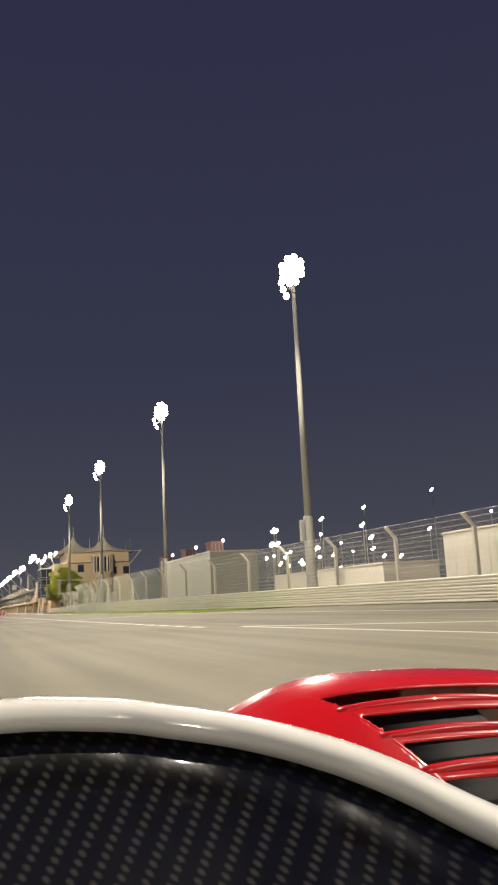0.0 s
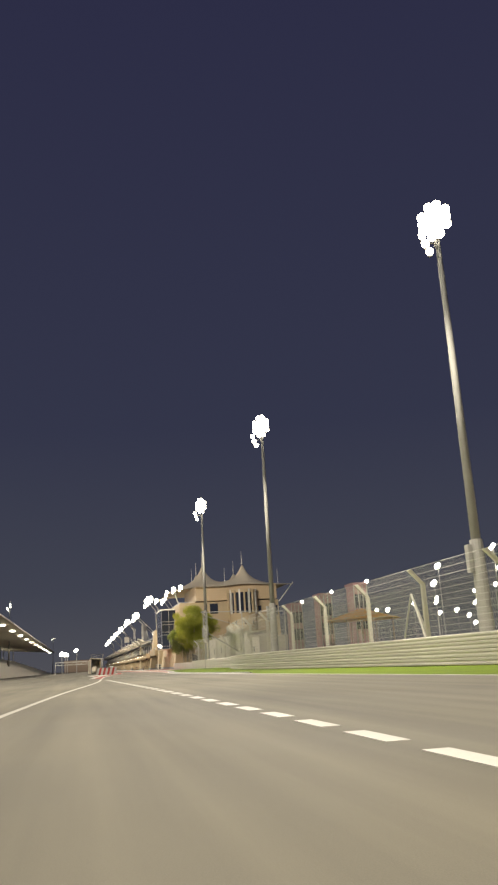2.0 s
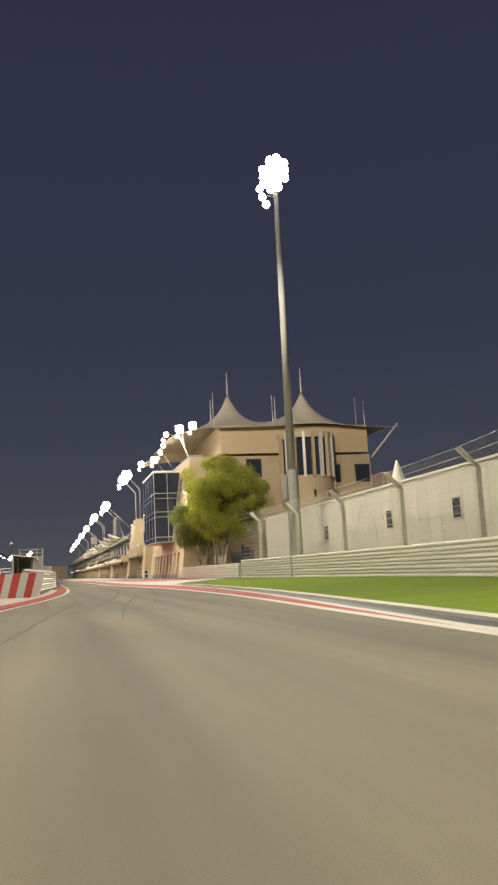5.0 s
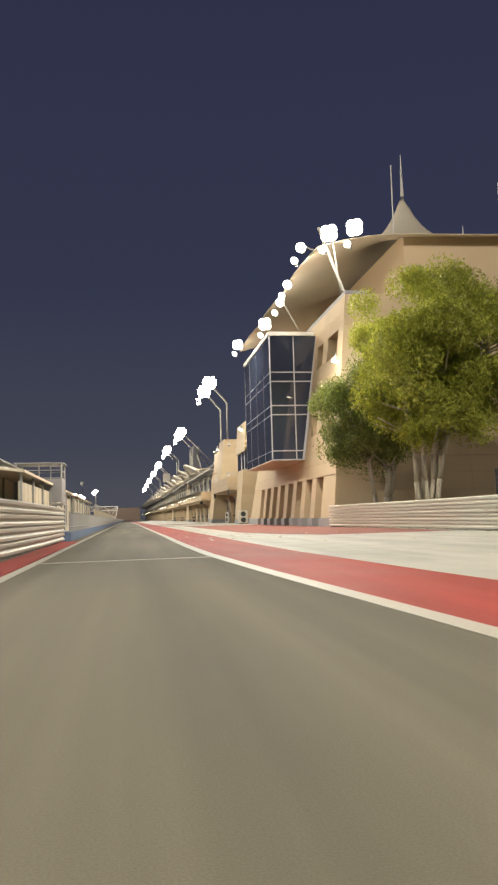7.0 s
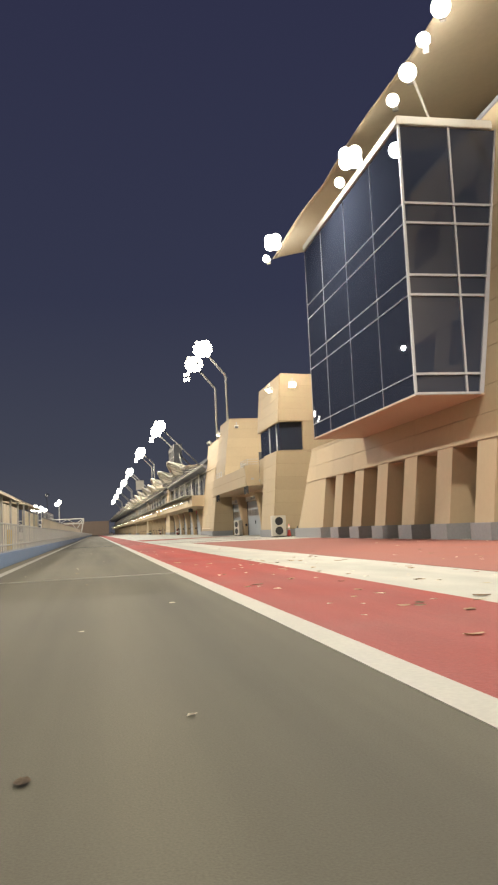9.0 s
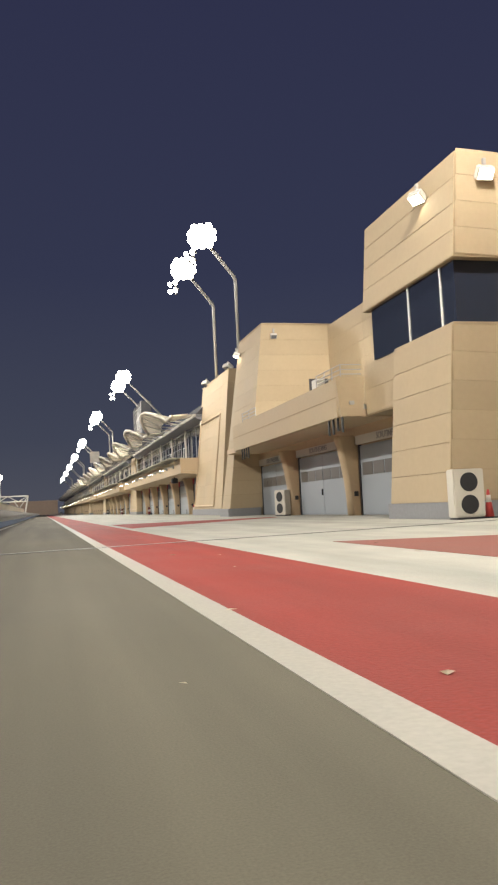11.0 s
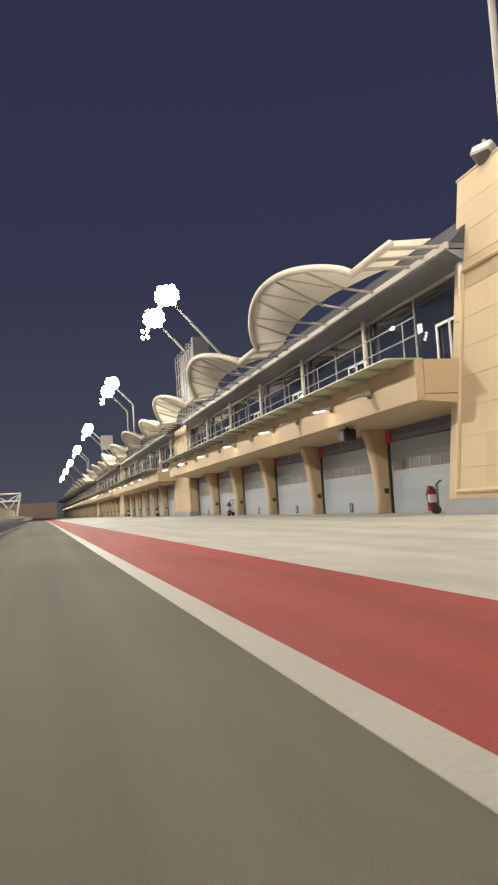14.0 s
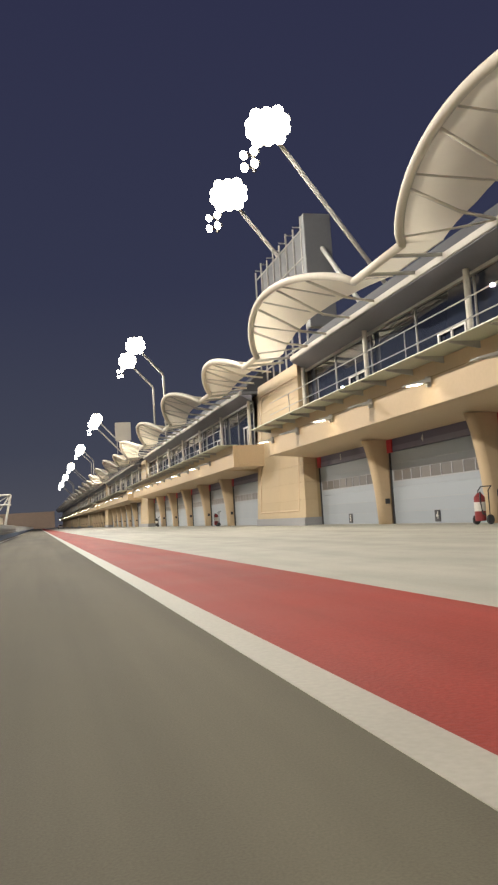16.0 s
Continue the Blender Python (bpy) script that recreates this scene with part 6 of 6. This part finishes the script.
BEYOND_STRAIGHT = ((-18.1, 150, 10.0), (-16.4, 151, 9.6), (-15.4, 152, 9.0), (-10.8, 150, 11.3), (134.6, 25, 34.4), (132.5, 26, 27.6), (212.3, 150, 32.7), (213.1, 151, 26.7), (188.6, 150, 29.6), (174.5, 150, 27.0), (159.1, 150, 24.6), (152.3, 150, 24.3), (201.4, 152, 23.0), (191.3, 153, 21.8), (209.6, 154, 19.8), (213.5, 155, 15.5), (189.3, 152, 27.9))
for x, y, h in BEYOND_ENTRY + BEYOND_STRAIGHT:
    t = thing("far_light_mast", "distant lit floodlight mast", "light mast", "distant floodlights", at=(x, y, 0))
    part("pole", tube(bmesh.new(), (0, 0, 0), (0, 0, h), 0.2, 0.12, 6), GALV, t)
    for q in ((0.0, 0.7) if round(h) % 3 else (0.0,)):
        bm = bmesh.new()
        bmesh.ops.create_uvsphere(bm, u_segments=12, v_segments=8, radius=0.42 if y < 0 else 0.7 if x < 0 else 1.0)
        part("lamp_bank", bm, LAMP_FAR, t, "glowing lamp bank", m=pose(-q, -0.2, h - q * 0.9))
# the reddish light on the far towers is put into this wall colour
FAR_WALL = material("far_pink_lit_wall", (0.50, 0.29, 0.28), 0.7, grain=0.1, scale=1, big=0.15, big_scale=0.1)
for x, y, h in ((119.5, 205, 33.6), (121.6, 150, 34.4), (124.0, 99, 34.8)):
    t = thing("far_building", "distant pink-lit square tower with upright fins", "building", "distant towers", at=(x, y, 0))
    part("body", boxed(-3.4, 3.4, -5.6, 5.6, 0, h - 1.2, 0.05), FAR_WALL, t)
    part("cornice", boxed(-3.8, 3.8, -6.2, 6.2, h - 1.2, h, 0.05), FAR_WALL, t)
    for k in range(4):
        part("fin", boxed(-3.5 + 2.2 * k, -3.1 + 2.2 * k, -6.1, -5.6, 2, h - 1.25), WHITE_METAL, t)
    for z in (h - 12, h - 22):
        part("window_band", boxed(-3.0, 3.0, -5.66, -5.605, z, z + 6.5), GLASS_DARK, t)
    bm = bmesh.new()
    bmesh.ops.create_uvsphere(bm, u_segments=12, v_segments=8, radius=0.9)
    part("roof_lamp", bm, LAMP_FAR, t, "glowing roof lamp", m=pose(3.6, -6.0, h + 0.4))
BRICK_FAR = material("far_brown_wall", (0.26, 0.19, 0.14), 0.8, grain=0.1, big=0.15)
pavilion = thing("far_tent", "distant orange-lit fabric pavilion with a pointed roof", "tent", at=(112, 60, 0))
bm = bmesh.new()
bmesh.ops.create_cone(bm, cap_ends=True, segments=24, radius1=17.0, radius2=0.8, depth=4.8)
# the roof's orange lighting is painted in as fabric colour
part("roof", bm, material("orange_lit_fabric", (0.66, 0.30, 0.05), 0.7, grain=0.08), pavilion, m=pose(0, 0, 18.0))
part("mast", tube(bmesh.new(), (0, 0, 0), (0, 0, 16.0), 0.5, 0.5, 12), BRICK_FAR, pavilion)
for k in range(8):
    px_, py_ = 14.5 * math.cos(k * math.pi / 4), 14.5 * math.sin(k * math.pi / 4)
    part("post", tube(bmesh.new(), (px_, py_, 0), (px_, py_, 15.7), 0.25, 0.25, 8), BRICK_FAR, pavilion)
# fill spot added only to brighten the distant towers and pavilion
flood("far_flood", (127, -58, 24), (120, 130, 22), 330000, 0.6, 70)
far_end = thing("far_block", "distant low building at the end of the straight", "building", at=(-4, 600, 0))
part("body", boxed(-22, 16, 0, 20, 0, 11, 0.1), BRICK_FAR, far_end)
part("parapet", boxed(-22.2, 16.2, -0.2, 0.2, 11, 11.8), BRICK_FAR, far_end)
# mast added for its light alone, to brighten the far block
mast(-34, 500, 30, (4, 590, 0), (5, 5, 5), watts=220000)

# ---- roof screen above the stair tower ----
scr2 = thing("roof_screen", "grey back of a big screen on a roof lattice", "screen", at=(15.5, 42, 9.4))
part("screen_case", boxed(0.0, 1.6, -0.2, 0.4, 1.5, 8.0, 0.03), SCREEN_FACE, scr2)
part("screen_back", boxed(0.4, 0.6, 0.4, 10.2, 2.5, 7.6, 0.02), SCREEN_FACE, scr2)
bm = bmesh.new()
for k in range(8):
    y = 0.4 + 9.8 * k / 7
    tube(bm, (0.0, y, -0.6), (0.0, y, 8.0 - 0.25 * (k % 2)), 0.06, 0.06, 6)
    tube(bm, (0.0, y, 7.9), (0.5, y, 7.9), 0.04, 0.04, 6)
for z in (0.8, 2.4, 4.0, 5.6, 7.2):
    tube(bm, (0.0, 0.2, z), (0.0, 10.2, z), 0.05, 0.05, 6)
part("lattice", bm, GALV, scr2)
part("brace", pipe(bmesh.new(), [(2.3, -5.0, -0.4), (1.0, -0.2, 6.0)], 0.14, 8), GALV, scr2)


# ---- loose things on the apron ----
EXT_RED = material("extinguisher_red", (0.20, 0.02, 0.02), 0.4, grain=0.1)


def extinguisher(x, y, rz, red):
    t = thing("wheeled_extinguisher", "red wheeled fire extinguisher with a hose" if red else "dark wheeled fire extinguisher with a hose", "fire extinguisher", "wheeled extinguishers", at=(x, y, 0), rz=rz)
    bm = bmesh.new()
    tube(bm, (0, 0, 0.12), (0, 0, 0.85), 0.17, 0.17, 14)
    tube(bm, (0, 0, 0.85), (0, 0, 0.98), 0.17, 0.06, 14)
    bottle = part("bottle", bm, EXT_RED if red else DARK, t, smooth=False)
    part("label", tube(bmesh.new(), (0, 0, 0.42), (0, 0, 0.70), 0.174, 0.174, 14), WHITE_BLOCK, bottle, "white label band")
    bm = bmesh.new()
    pipe(bm, [(-0.2, -0.2, 0.1), (-0.2, -0.2, 1.05), (-0.35, -0.2, 1.18), (-0.35, 0.2, 1.18), (-0.2, 0.2, 1.05), (-0.2, 0.2, 0.1)], 0.02, 6)
    part("handle", bm, DARK, t)
    for s in (-0.27, 0.27):
        bm = bmesh.new()
        bmesh.ops.create_cone(bm, cap_ends=True, segments=16, radius1=0.15, radius2=0.15, depth=0.07)
        part("wheel", bm, DARK, t, m=pose(-0.12, s, 0.15, 90, 0, 0))
    part("hose", pipe(bmesh.new(), [(0, 0.02, 0.98), (0.12, 0.14, 1.0), (0.2, 0.2, 0.7), (0.15, 0.22, 0.35), (0.05, 0.22, 0.3)], 0.025, 6), DARK, t)
    return t


for x, y, rz, red in ((14.0, -8.6, 160, True), (13.75, 22.6, 200, True), (13.9, 62, 180, True), (13.9, 95, 170, False)):
    extinguisher(x, y, rz, red)
speaker = thing("loudspeaker", "black loudspeaker under the balcony edge", "loudspeaker", at=(13.1, -3.2, 3.4))
part("case", boxed(-0.28, 0.28, -0.35, 0.35, -0.28, 0.22, 0.05), DARK, speaker)
part("bracket", boxed(-0.04, 0.04, -0.04, 0.04, 0.2, 0.38), DARK, speaker)

# far end of the pit lane
far_car = thing("parked_car", "small white car parked at the far end of the lane", "car", at=(8.2, 300, 0))
part("body", boxed(-0.85, 0.85, -2.0, 2.0, 0.30, 0.85, 0.12), CABIN, far_car)
cab_bm = hexa(bmesh.new(), [(-0.78, -1.2, 0.85), (0.78, -1.2, 0.85), (0.78, 1.5, 0.85), (-0.78, 1.5, 0.85), (-0.62, -0.7, 1.42), (0.62, -0.7, 1.42), (0.62, 1.2, 1.42), (-0.62, 1.2, 1.42)])
part("cabin", cab_bm, CABIN, far_car)
part("rear_window", hexa(bmesh.new(), [(-0.66, -1.16, 0.90), (0.66, -1.16, 0.90), (0.66, -1.12, 0.90), (-0.66, -1.12, 0.90), (-0.56, -0.78, 1.36), (0.56, -0.78, 1.36), (0.56, -0.74, 1.36), (-0.56, -0.74, 1.36)]), GLASS_DARK, far_car)
for sx in (-0.8, 0.8):
    for sy in (-1.3, 1.3):
        part("wheel", tube(bmesh.new(), (sx - 0.09, sy, 0.31), (sx + 0.09, sy, 0.31), 0.31, 0.31, 16), DARK, far_car)
    part("tail_light", boxed(sx * 0.86 - 0.12, sx * 0.86 + 0.12, -2.02, -1.98, 0.6, 0.72, 0.01), RED_SHADE, far_car)
YELLOW = material("yellow_plastic", (0.55, 0.36, 0.03), 0.5, grain=0.1)
post = thing("marker_post", "yellow marker post behind the pit wall fence", "post", at=(-2.95, -82.7, 0))
part("shaft", boxed(-0.11, 0.11, -0.11, 0.11, 0.06, 1.05, 0.03), YELLOW, post)
part("foot", boxed(-0.2, 0.2, -0.2, 0.2, 0.0, 0.06, 0.01), DARK, post)
board = thing("roof_board", "pale board on a roof stand", "sign", at=(13.1, 120, 8.98))
part("panel", boxed(-1.15, 1.15, -0.06, 0.06, 3.8, 6.5, 0.02), CABIN, board)
for sx in (-0.9, 0.9):
    part("leg", tube(bmesh.new(), (sx, 0.1, -0.05), (sx, 0.1, 6.3), 0.06, 0.06, 8), GALV, board)

# dry leaves and litter on the lane
rnd = random.Random(5)
litter_me = bmesh.new()
vs = [litter_me.verts.new(c) for c in ((-0.05, 0, 0.004), (0, -0.03, 0.009), (0.055, 0.006, 0.005), (0.006, 0.034, 0.010))]
litter_me.faces.new(vs)
bmesh.ops.solidify(litter_me, geom=litter_me.faces[:], thickness=0.004)
DRY = material("dry_leaf", (0.66, 0.58, 0.42), 0.8, random_tint=0.3)
litter_me = mesh_from("dry_leaf", litter_me, DRY)
curl = bmesh.new()
rows_ = [[curl.verts.new((-0.06 + 0.03 * i, j * 0.042 * math.sin(math.pi * (0.12 + 0.19 * i)), 0.004 + 0.004 * abs(j) + 0.0012 * (i - 2) ** 2)) for j in (-1, 0, 1)] for i in range(5)]
for ra, rb in zip(rows_, rows_[1:]):
    for j in (0, 1):
        curl.faces.new((ra[j], rb[j], rb[j + 1], ra[j + 1]))
bmesh.ops.solidify(curl, geom=curl.faces[:], thickness=0.003)
curl_me = mesh_from("brown_leaf", curl, material("brown_leaf", (0.30, 0.20, 0.11), 0.8, random_tint=0.6))
for k in range(290):
    near_tree = k % 3
    y = rnd.uniform(-119, -96) if near_tree else rnd.uniform(-128, -70)
    x = rnd.choice((rnd.uniform(1.9, 5.2), rnd.uniform(1.9, 5.2), rnd.uniform(3, 9))) if near_tree else rnd.choice((rnd.uniform(-1.4, 1.5), rnd.uniform(1.7, 6), rnd.uniform(5, 12)))
    brown = rnd.random() < 0.4
    t = new("dry_leaf", curl_me if brown else litter_me)
    size = rnd.uniform(0.45, 0.8) if x < 1.6 else rnd.uniform(0.7, 1.5)
    t.matrix_world = pose(x, y, 0.004, rnd.uniform(-6, 6), 0, rnd.uniform(0, 360)) @ Matrix.Scale(size, 4)
    tagged(t, "small curled brown leaf lying on the pavement" if brown else "small pale dry leaf lying on the pavement", "leaf", "fallen leaves")


# ---- the open race car, standing where the ride begins ----
RED_BODY = material("red_gloss_paint", (0.52, 0.006, 0.010), 0.22, coat=1.0, grain=0.03, scale=300)
WHITE_BODY = material("white_gloss_paint", (0.74, 0.73, 0.68), 0.25, coat=1.0, grain=0.03, scale=60)
RUBBER = material("tyre_rubber", (0.02, 0.02, 0.02), 0.8, grain=0.2, scale=60)
CARBON = material("carbon_weave", (0.012, 0.012, 0.015), 0.3, coat=1.0)
cn, cl = CARBON.node_tree.nodes, CARBON.node_tree.links
c_tex = cn.new("ShaderNodeTexCoord")
waves = []
for turn, scale in ((-32, 22.0), (58, 58.0)):
    mp = cn.new("ShaderNodeMapping")
    mp.inputs["Rotation"].default_value = (0, radians(turn), 0)
    wv = cn.new("ShaderNodeTexWave")
    wv.bands_direction = "X"
    wv.inputs["Scale"].default_value, wv.inputs["Distortion"].default_value = scale, 0.3
    cl.new(c_tex.outputs["Object"], mp.inputs["Vector"])
    cl.new(mp.outputs[0], wv.inputs["Vector"])
    waves.append(wv)
c_mul = cn.new("ShaderNodeMath")
c_mul.operation = "MULTIPLY"
cl.new(waves[0].outputs["Fac"], c_mul.inputs[0])
c_fade = cn.new("ShaderNodeMapRange")
c_fade.inputs["To Min"].default_value = 0.45
cl.new(waves[1].outputs["Fac"], c_fade.inputs["Value"])
cl.new(c_fade.outputs[0], c_mul.inputs[1])
c_ramp = cn.new("ShaderNodeValToRGB")
c_ramp.color_ramp.elements[0].position, c_ramp.color_ramp.elements[0].color = 0.45, (0.008, 0.008, 0.011, 1)
c_ramp.color_ramp.elements[1].position, c_ramp.color_ramp.elements[1].color = 0.95, (0.10, 0.097, 0.088, 1)
cl.new(c_mul.outputs[0], c_ramp.inputs[0])
cl.new(c_ramp.outputs[0], CARBON.node_tree.nodes["Principled BSDF"].inputs["Base Color"])

car = thing("race_car", "open white and red race car with carbon dashboard, louvred fenders", "race car", at=(-11.632, -357.181, 0), rz=-2.71)
RIM = [(-0.42, 0.20, 0.56), (-0.36, 0.36, 0.585), (-0.29, 0.465, 0.625), (-0.20, 0.545, 0.668), (-0.10, 0.595, 0.692), (-0.006, 0.60, 0.697), (0.066, 0.598, 0.692), (0.105, 0.585, 0.686), (0.145, 0.572, 0.6785), (0.180, 0.55, 0.670), (0.212, 0.525, 0.6595), (0.243, 0.505, 0.6455), (0.285, 0.465, 0.622), (0.36, 0.36, 0.586), (0.42, 0.20, 0.56)]


def fine(points, per=5):
    out = []
    n = len(points)
    for i in range(n - 1):
        p0, p1, p2, p3 = (Vector(points[j]) for j in (max(i - 1, 0), i, i + 1, min(i + 2, n - 1)))
        for j in range(per):
            u = j / per
            out.append(0.5 * (2 * p1 + (p2 - p0) * u + (2 * p0 - 5 * p1 + 4 * p2 - p3) * u * u + (3 * p1 - p0 - 3 * p2 + p3) * u ** 3))
    return out + [Vector(points[-1])]


RIM = fine(RIM)


def loft(lines):
    bm = bmesh.new()
    rows = [[bm.verts.new(p) for p in line] for line in lines]
    for a, b in zip(rows, rows[1:]):
        for k in range(len(a) - 1):
            bm.faces.new((a[k], a[k + 1], b[k + 1], b[k]))
    return bm


def out_dir(p):
    return Vector((p.x, max(p.y - 0.05, 0.0) * 1.0 + 0.02, 0)).normalized()


lip = [(0.004, -0.0155), (-0.005, -0.0138), (-0.007, -0.010), (-0.005, -0.005), (0.002, -0.0015), (0.013, -0.001), (0.032, -0.006), (0.075, -0.024), (0.15, -0.07), (0.26, -0.17)]
surround = part("cockpit_rim", loft([[p + out_dir(p) * o + Vector((0, 0, h)) for p in RIM] for o, h in lip]), WHITE_BODY, car, "white gloss cockpit rim with a fine seam", smooth=True)
surround.modifiers.new("thick", "SOLIDIFY").thickness = -0.004
seam = min(RIM, key=lambda p: abs(p.x - 0.205))
part("rim_seam", pipe(bmesh.new(), [seam + out_dir(seam) * (o - 0.0006) + Vector((0, 0, h + 0.0004)) for o, h in lip[1:7]], 0.0007, 5), DARK, surround)
dash = part("dashboard", loft([[Vector((p.x * s, p.y + dy, p.z - h)) for p in RIM] for s, dy, h in ((1.0, 0.035, 0.012), (1.0, 0.040, 0.035), (0.985, 0.022, 0.055), (0.97, 0.0, 0.085), (0.94, -0.035, 0.14), (0.90, -0.075, 0.20), (0.88, -0.09, 0.30), (0.88, -0.05, 0.45))]), CARBON, car, "glossy black carbon-fibre dashboard", smooth=True)
dash.modifiers.new("thick", "SOLIDIFY").thickness = 0.004
WHITE_PRINT = material("white_print", (0.6, 0.6, 0.58), 0.5)
face_turn = pose(0, 0, 0, 72, 0, 0)
plate = part("bias_plate", boxed(-0.037, 0.037, -0.0135, 0.0135, -0.002, 0.0015, 0.0012), DARK, dash, "dark label plate with a bent arrow", m=Matrix.Translation((0.06, 0.545, 0.545)) @ face_turn)
for ch, x in (("R", -0.029), ("F", 0.029)):
    numeral(ch, 0.013, WHITE_PRINT, plate, Matrix.Translation((x, -0.002, 0.002)) @ Matrix.Scale(1, 4), "letter").scale = (1, 1, 0.1)
bm = bmesh.new()
arc = [(0.021 * math.cos(radians(a)) * 1.0, 0.016 * math.sin(radians(a)) - 0.008) for a in range(20, 161, 10)]
strip(bm, [(x * 1.10, y * 1.10 + 0.0015) for x, y in arc], [(x * 0.86, y * 0.86 - 0.001) for x, y in arc], 0.0022, 0.0006)
for s in (-1, 1):
    v = [bm.verts.new(c) for c in ((0.024 * s, -0.010, 0.0022), (0.0145 * s, -0.006, 0.0022), (0.0215 * s, 0.003, 0.0022))]
    bm.faces.new(v if s > 0 else v[::-1])
part("arrow", bm, WHITE_PRINT, plate)
bm = bmesh.new()
bmesh.ops.create_cone(bm, cap_ends=True, segments=20, radius1=0.012, radius2=0.010, depth=0.010)
part("bias_knob", bm, DARK, dash, m=Matrix.Translation((0.06, 0.528, 0.515)) @ face_turn)
data = part("data_plate", boxed(-0.022, 0.022, -0.009, 0.009, -0.002, 0.0015, 0.001), DARK, dash, "dark label plate lettered DATA", m=Matrix.Translation((-0.045, 0.548, 0.548)) @ face_turn)
numeral("DATA", 0.011, WHITE_PRINT, data, pose(0, 0, 0.002), "lettering").scale = (1, 1, 0.1)
bm = bmesh.new()
bmesh.ops.create_cone(bm, cap_ends=True, segments=20, radius1=0.009, radius2=0.008, depth=0.006)
button = part("data_button", bm, GALV, dash, "steel push button", m=Matrix.Translation((-0.045, 0.556, 0.575)) @ face_turn)
part("button_cap", boxed(-0.003, 0.003, -0.003, 0.003, 0.003, 0.0045, 0.001), material("amber_cap", (0.5, 0.25, 0.04), 0.4), button)
tub = part("tub", boxed(-0.45, 0.45, -0.4, 0.42, 0.06, 0.24, 0.03), CARBON, car)
part("nose", loft([[p + out_dir(p) * o + Vector((0, 0, h)) for p in RIM[10:-10]] for o, h in ((0.25, -0.16), (0.55, -0.28), (0.9, -0.42))]), WHITE_BODY, car, smooth=True).modifiers.new("thick", "SOLIDIFY").thickness = 0.01


def fender_z(x, y):
    d = abs(y - 1.5)
    z = 0.607 - (2.3 * d * d if d < 0.33 else 0.2505 + (d - 0.33) * 1.52)
    return z - (1.2 * (0.6 - x) ** 2 if x < 0.6 else 0.2 * max(0, x - 0.65) ** 2)


SLOTS = [(1.368, 1.402), (1.312, 1.345), (1.262, 1.295), (1.21, 1.243), (1.16, 1.19)]


def fender(side):
    f = part("fender", (lambda bm: bm)(fender_mesh()), RED_BODY, car, "red gloss front fender with louvre slots", m=Matrix.Diagonal((side, 1, 1, 1)), smooth=True)
    f.modifiers.new("thick", "SOLIDIFY").thickness = -0.006
    for ya, yb in SLOTS:
        xs = [slot_x(ya) - 0.01 + (0.945 - slot_x(ya)) * k / 14 for k in range(15)]
        part("louvre", pipe(bmesh.new(), [(x, ya - 0.004, fender_z(x, ya) - 0.004 + 0.006 * math.sin(math.pi * k / 14)) for k, x in enumerate(xs)], 0.0095, 10), RED_BODY, f, smooth=True)
    edge = [(slot_x(1.14 + 0.28 * k / 20) - 0.003, 1.14 + 0.28 * k / 20) for k in range(21)]
    part("crease", pipe(bmesh.new(), [(x, y, fender_z(x, y) - 0.001) for x, y in edge], 0.0075, 10), RED_BODY, f, smooth=True)
    part("crease", pipe(bmesh.new(), [(0.936, y, fender_z(0.936, y) - 0.001) for x, y in edge], 0.0075, 10), RED_BODY, f, smooth=True)
    bm = bmesh.new()
    bmesh.ops.create_cone(bm, cap_ends=True, segments=40, radius1=0.275, radius2=0.275, depth=0.26)
    bmesh.ops.bevel(bm, geom=[e for e in bm.edges if abs(e.verts[0].co.z - e.verts[1].co.z) < 0.01], offset=0.03, segments=3, affect="EDGES")
    w = part("wheel", bm, RUBBER, car, m=pose(0.74 * side, 1.5, 0.275, 0, 90, 0), smooth=True)
    bm = bmesh.new()
    bmesh.ops.create_cone(bm, cap_ends=True, segments=30, radius1=0.17, radius2=0.15, depth=0.27)
    part("rim", bm, GALV, w)
    return f


def slot_x(y):
    return 0.535 + (1.385 - y) * 0.93


def fender_mesh():
    bm = bmesh.new()
    xs = [0.385 + 0.6 * i / 75 for i in range(76)]
    ys = [1.09 + 0.82 * j / 164 for j in range(165)]
    grid = {}

    def at(i, j):
        if (i, j) not in grid:
            grid[i, j] = bm.verts.new((xs[i], ys[j], fender_z(xs[i], ys[j])))
        return grid[i, j]

    for i in range(75):
        for j in range(164):
            x, y = (xs[i] + xs[i + 1]) / 2, (ys[j] + ys[j + 1]) / 2
            if any(a < y < b and slot_x(y) < x < 0.935 for a, b in SLOTS):
                continue
            bm.faces.new((at(i, j), at(i + 1, j), at(i + 1, j + 1), at(i, j + 1)))
    for i, s in ((0, 1), (75, -1)):
        low = [bm.verts.new((xs[i], y, min(0.16, fender_z(xs[i], y) - 0.01))) for y in ys]
        for j in range(164):
            q = (at(i, j), at(i, j + 1), low[j + 1], low[j])
            bm.faces.new(q if s > 0 else q[::-1])
    return bm


fender(1)
fender(-1)
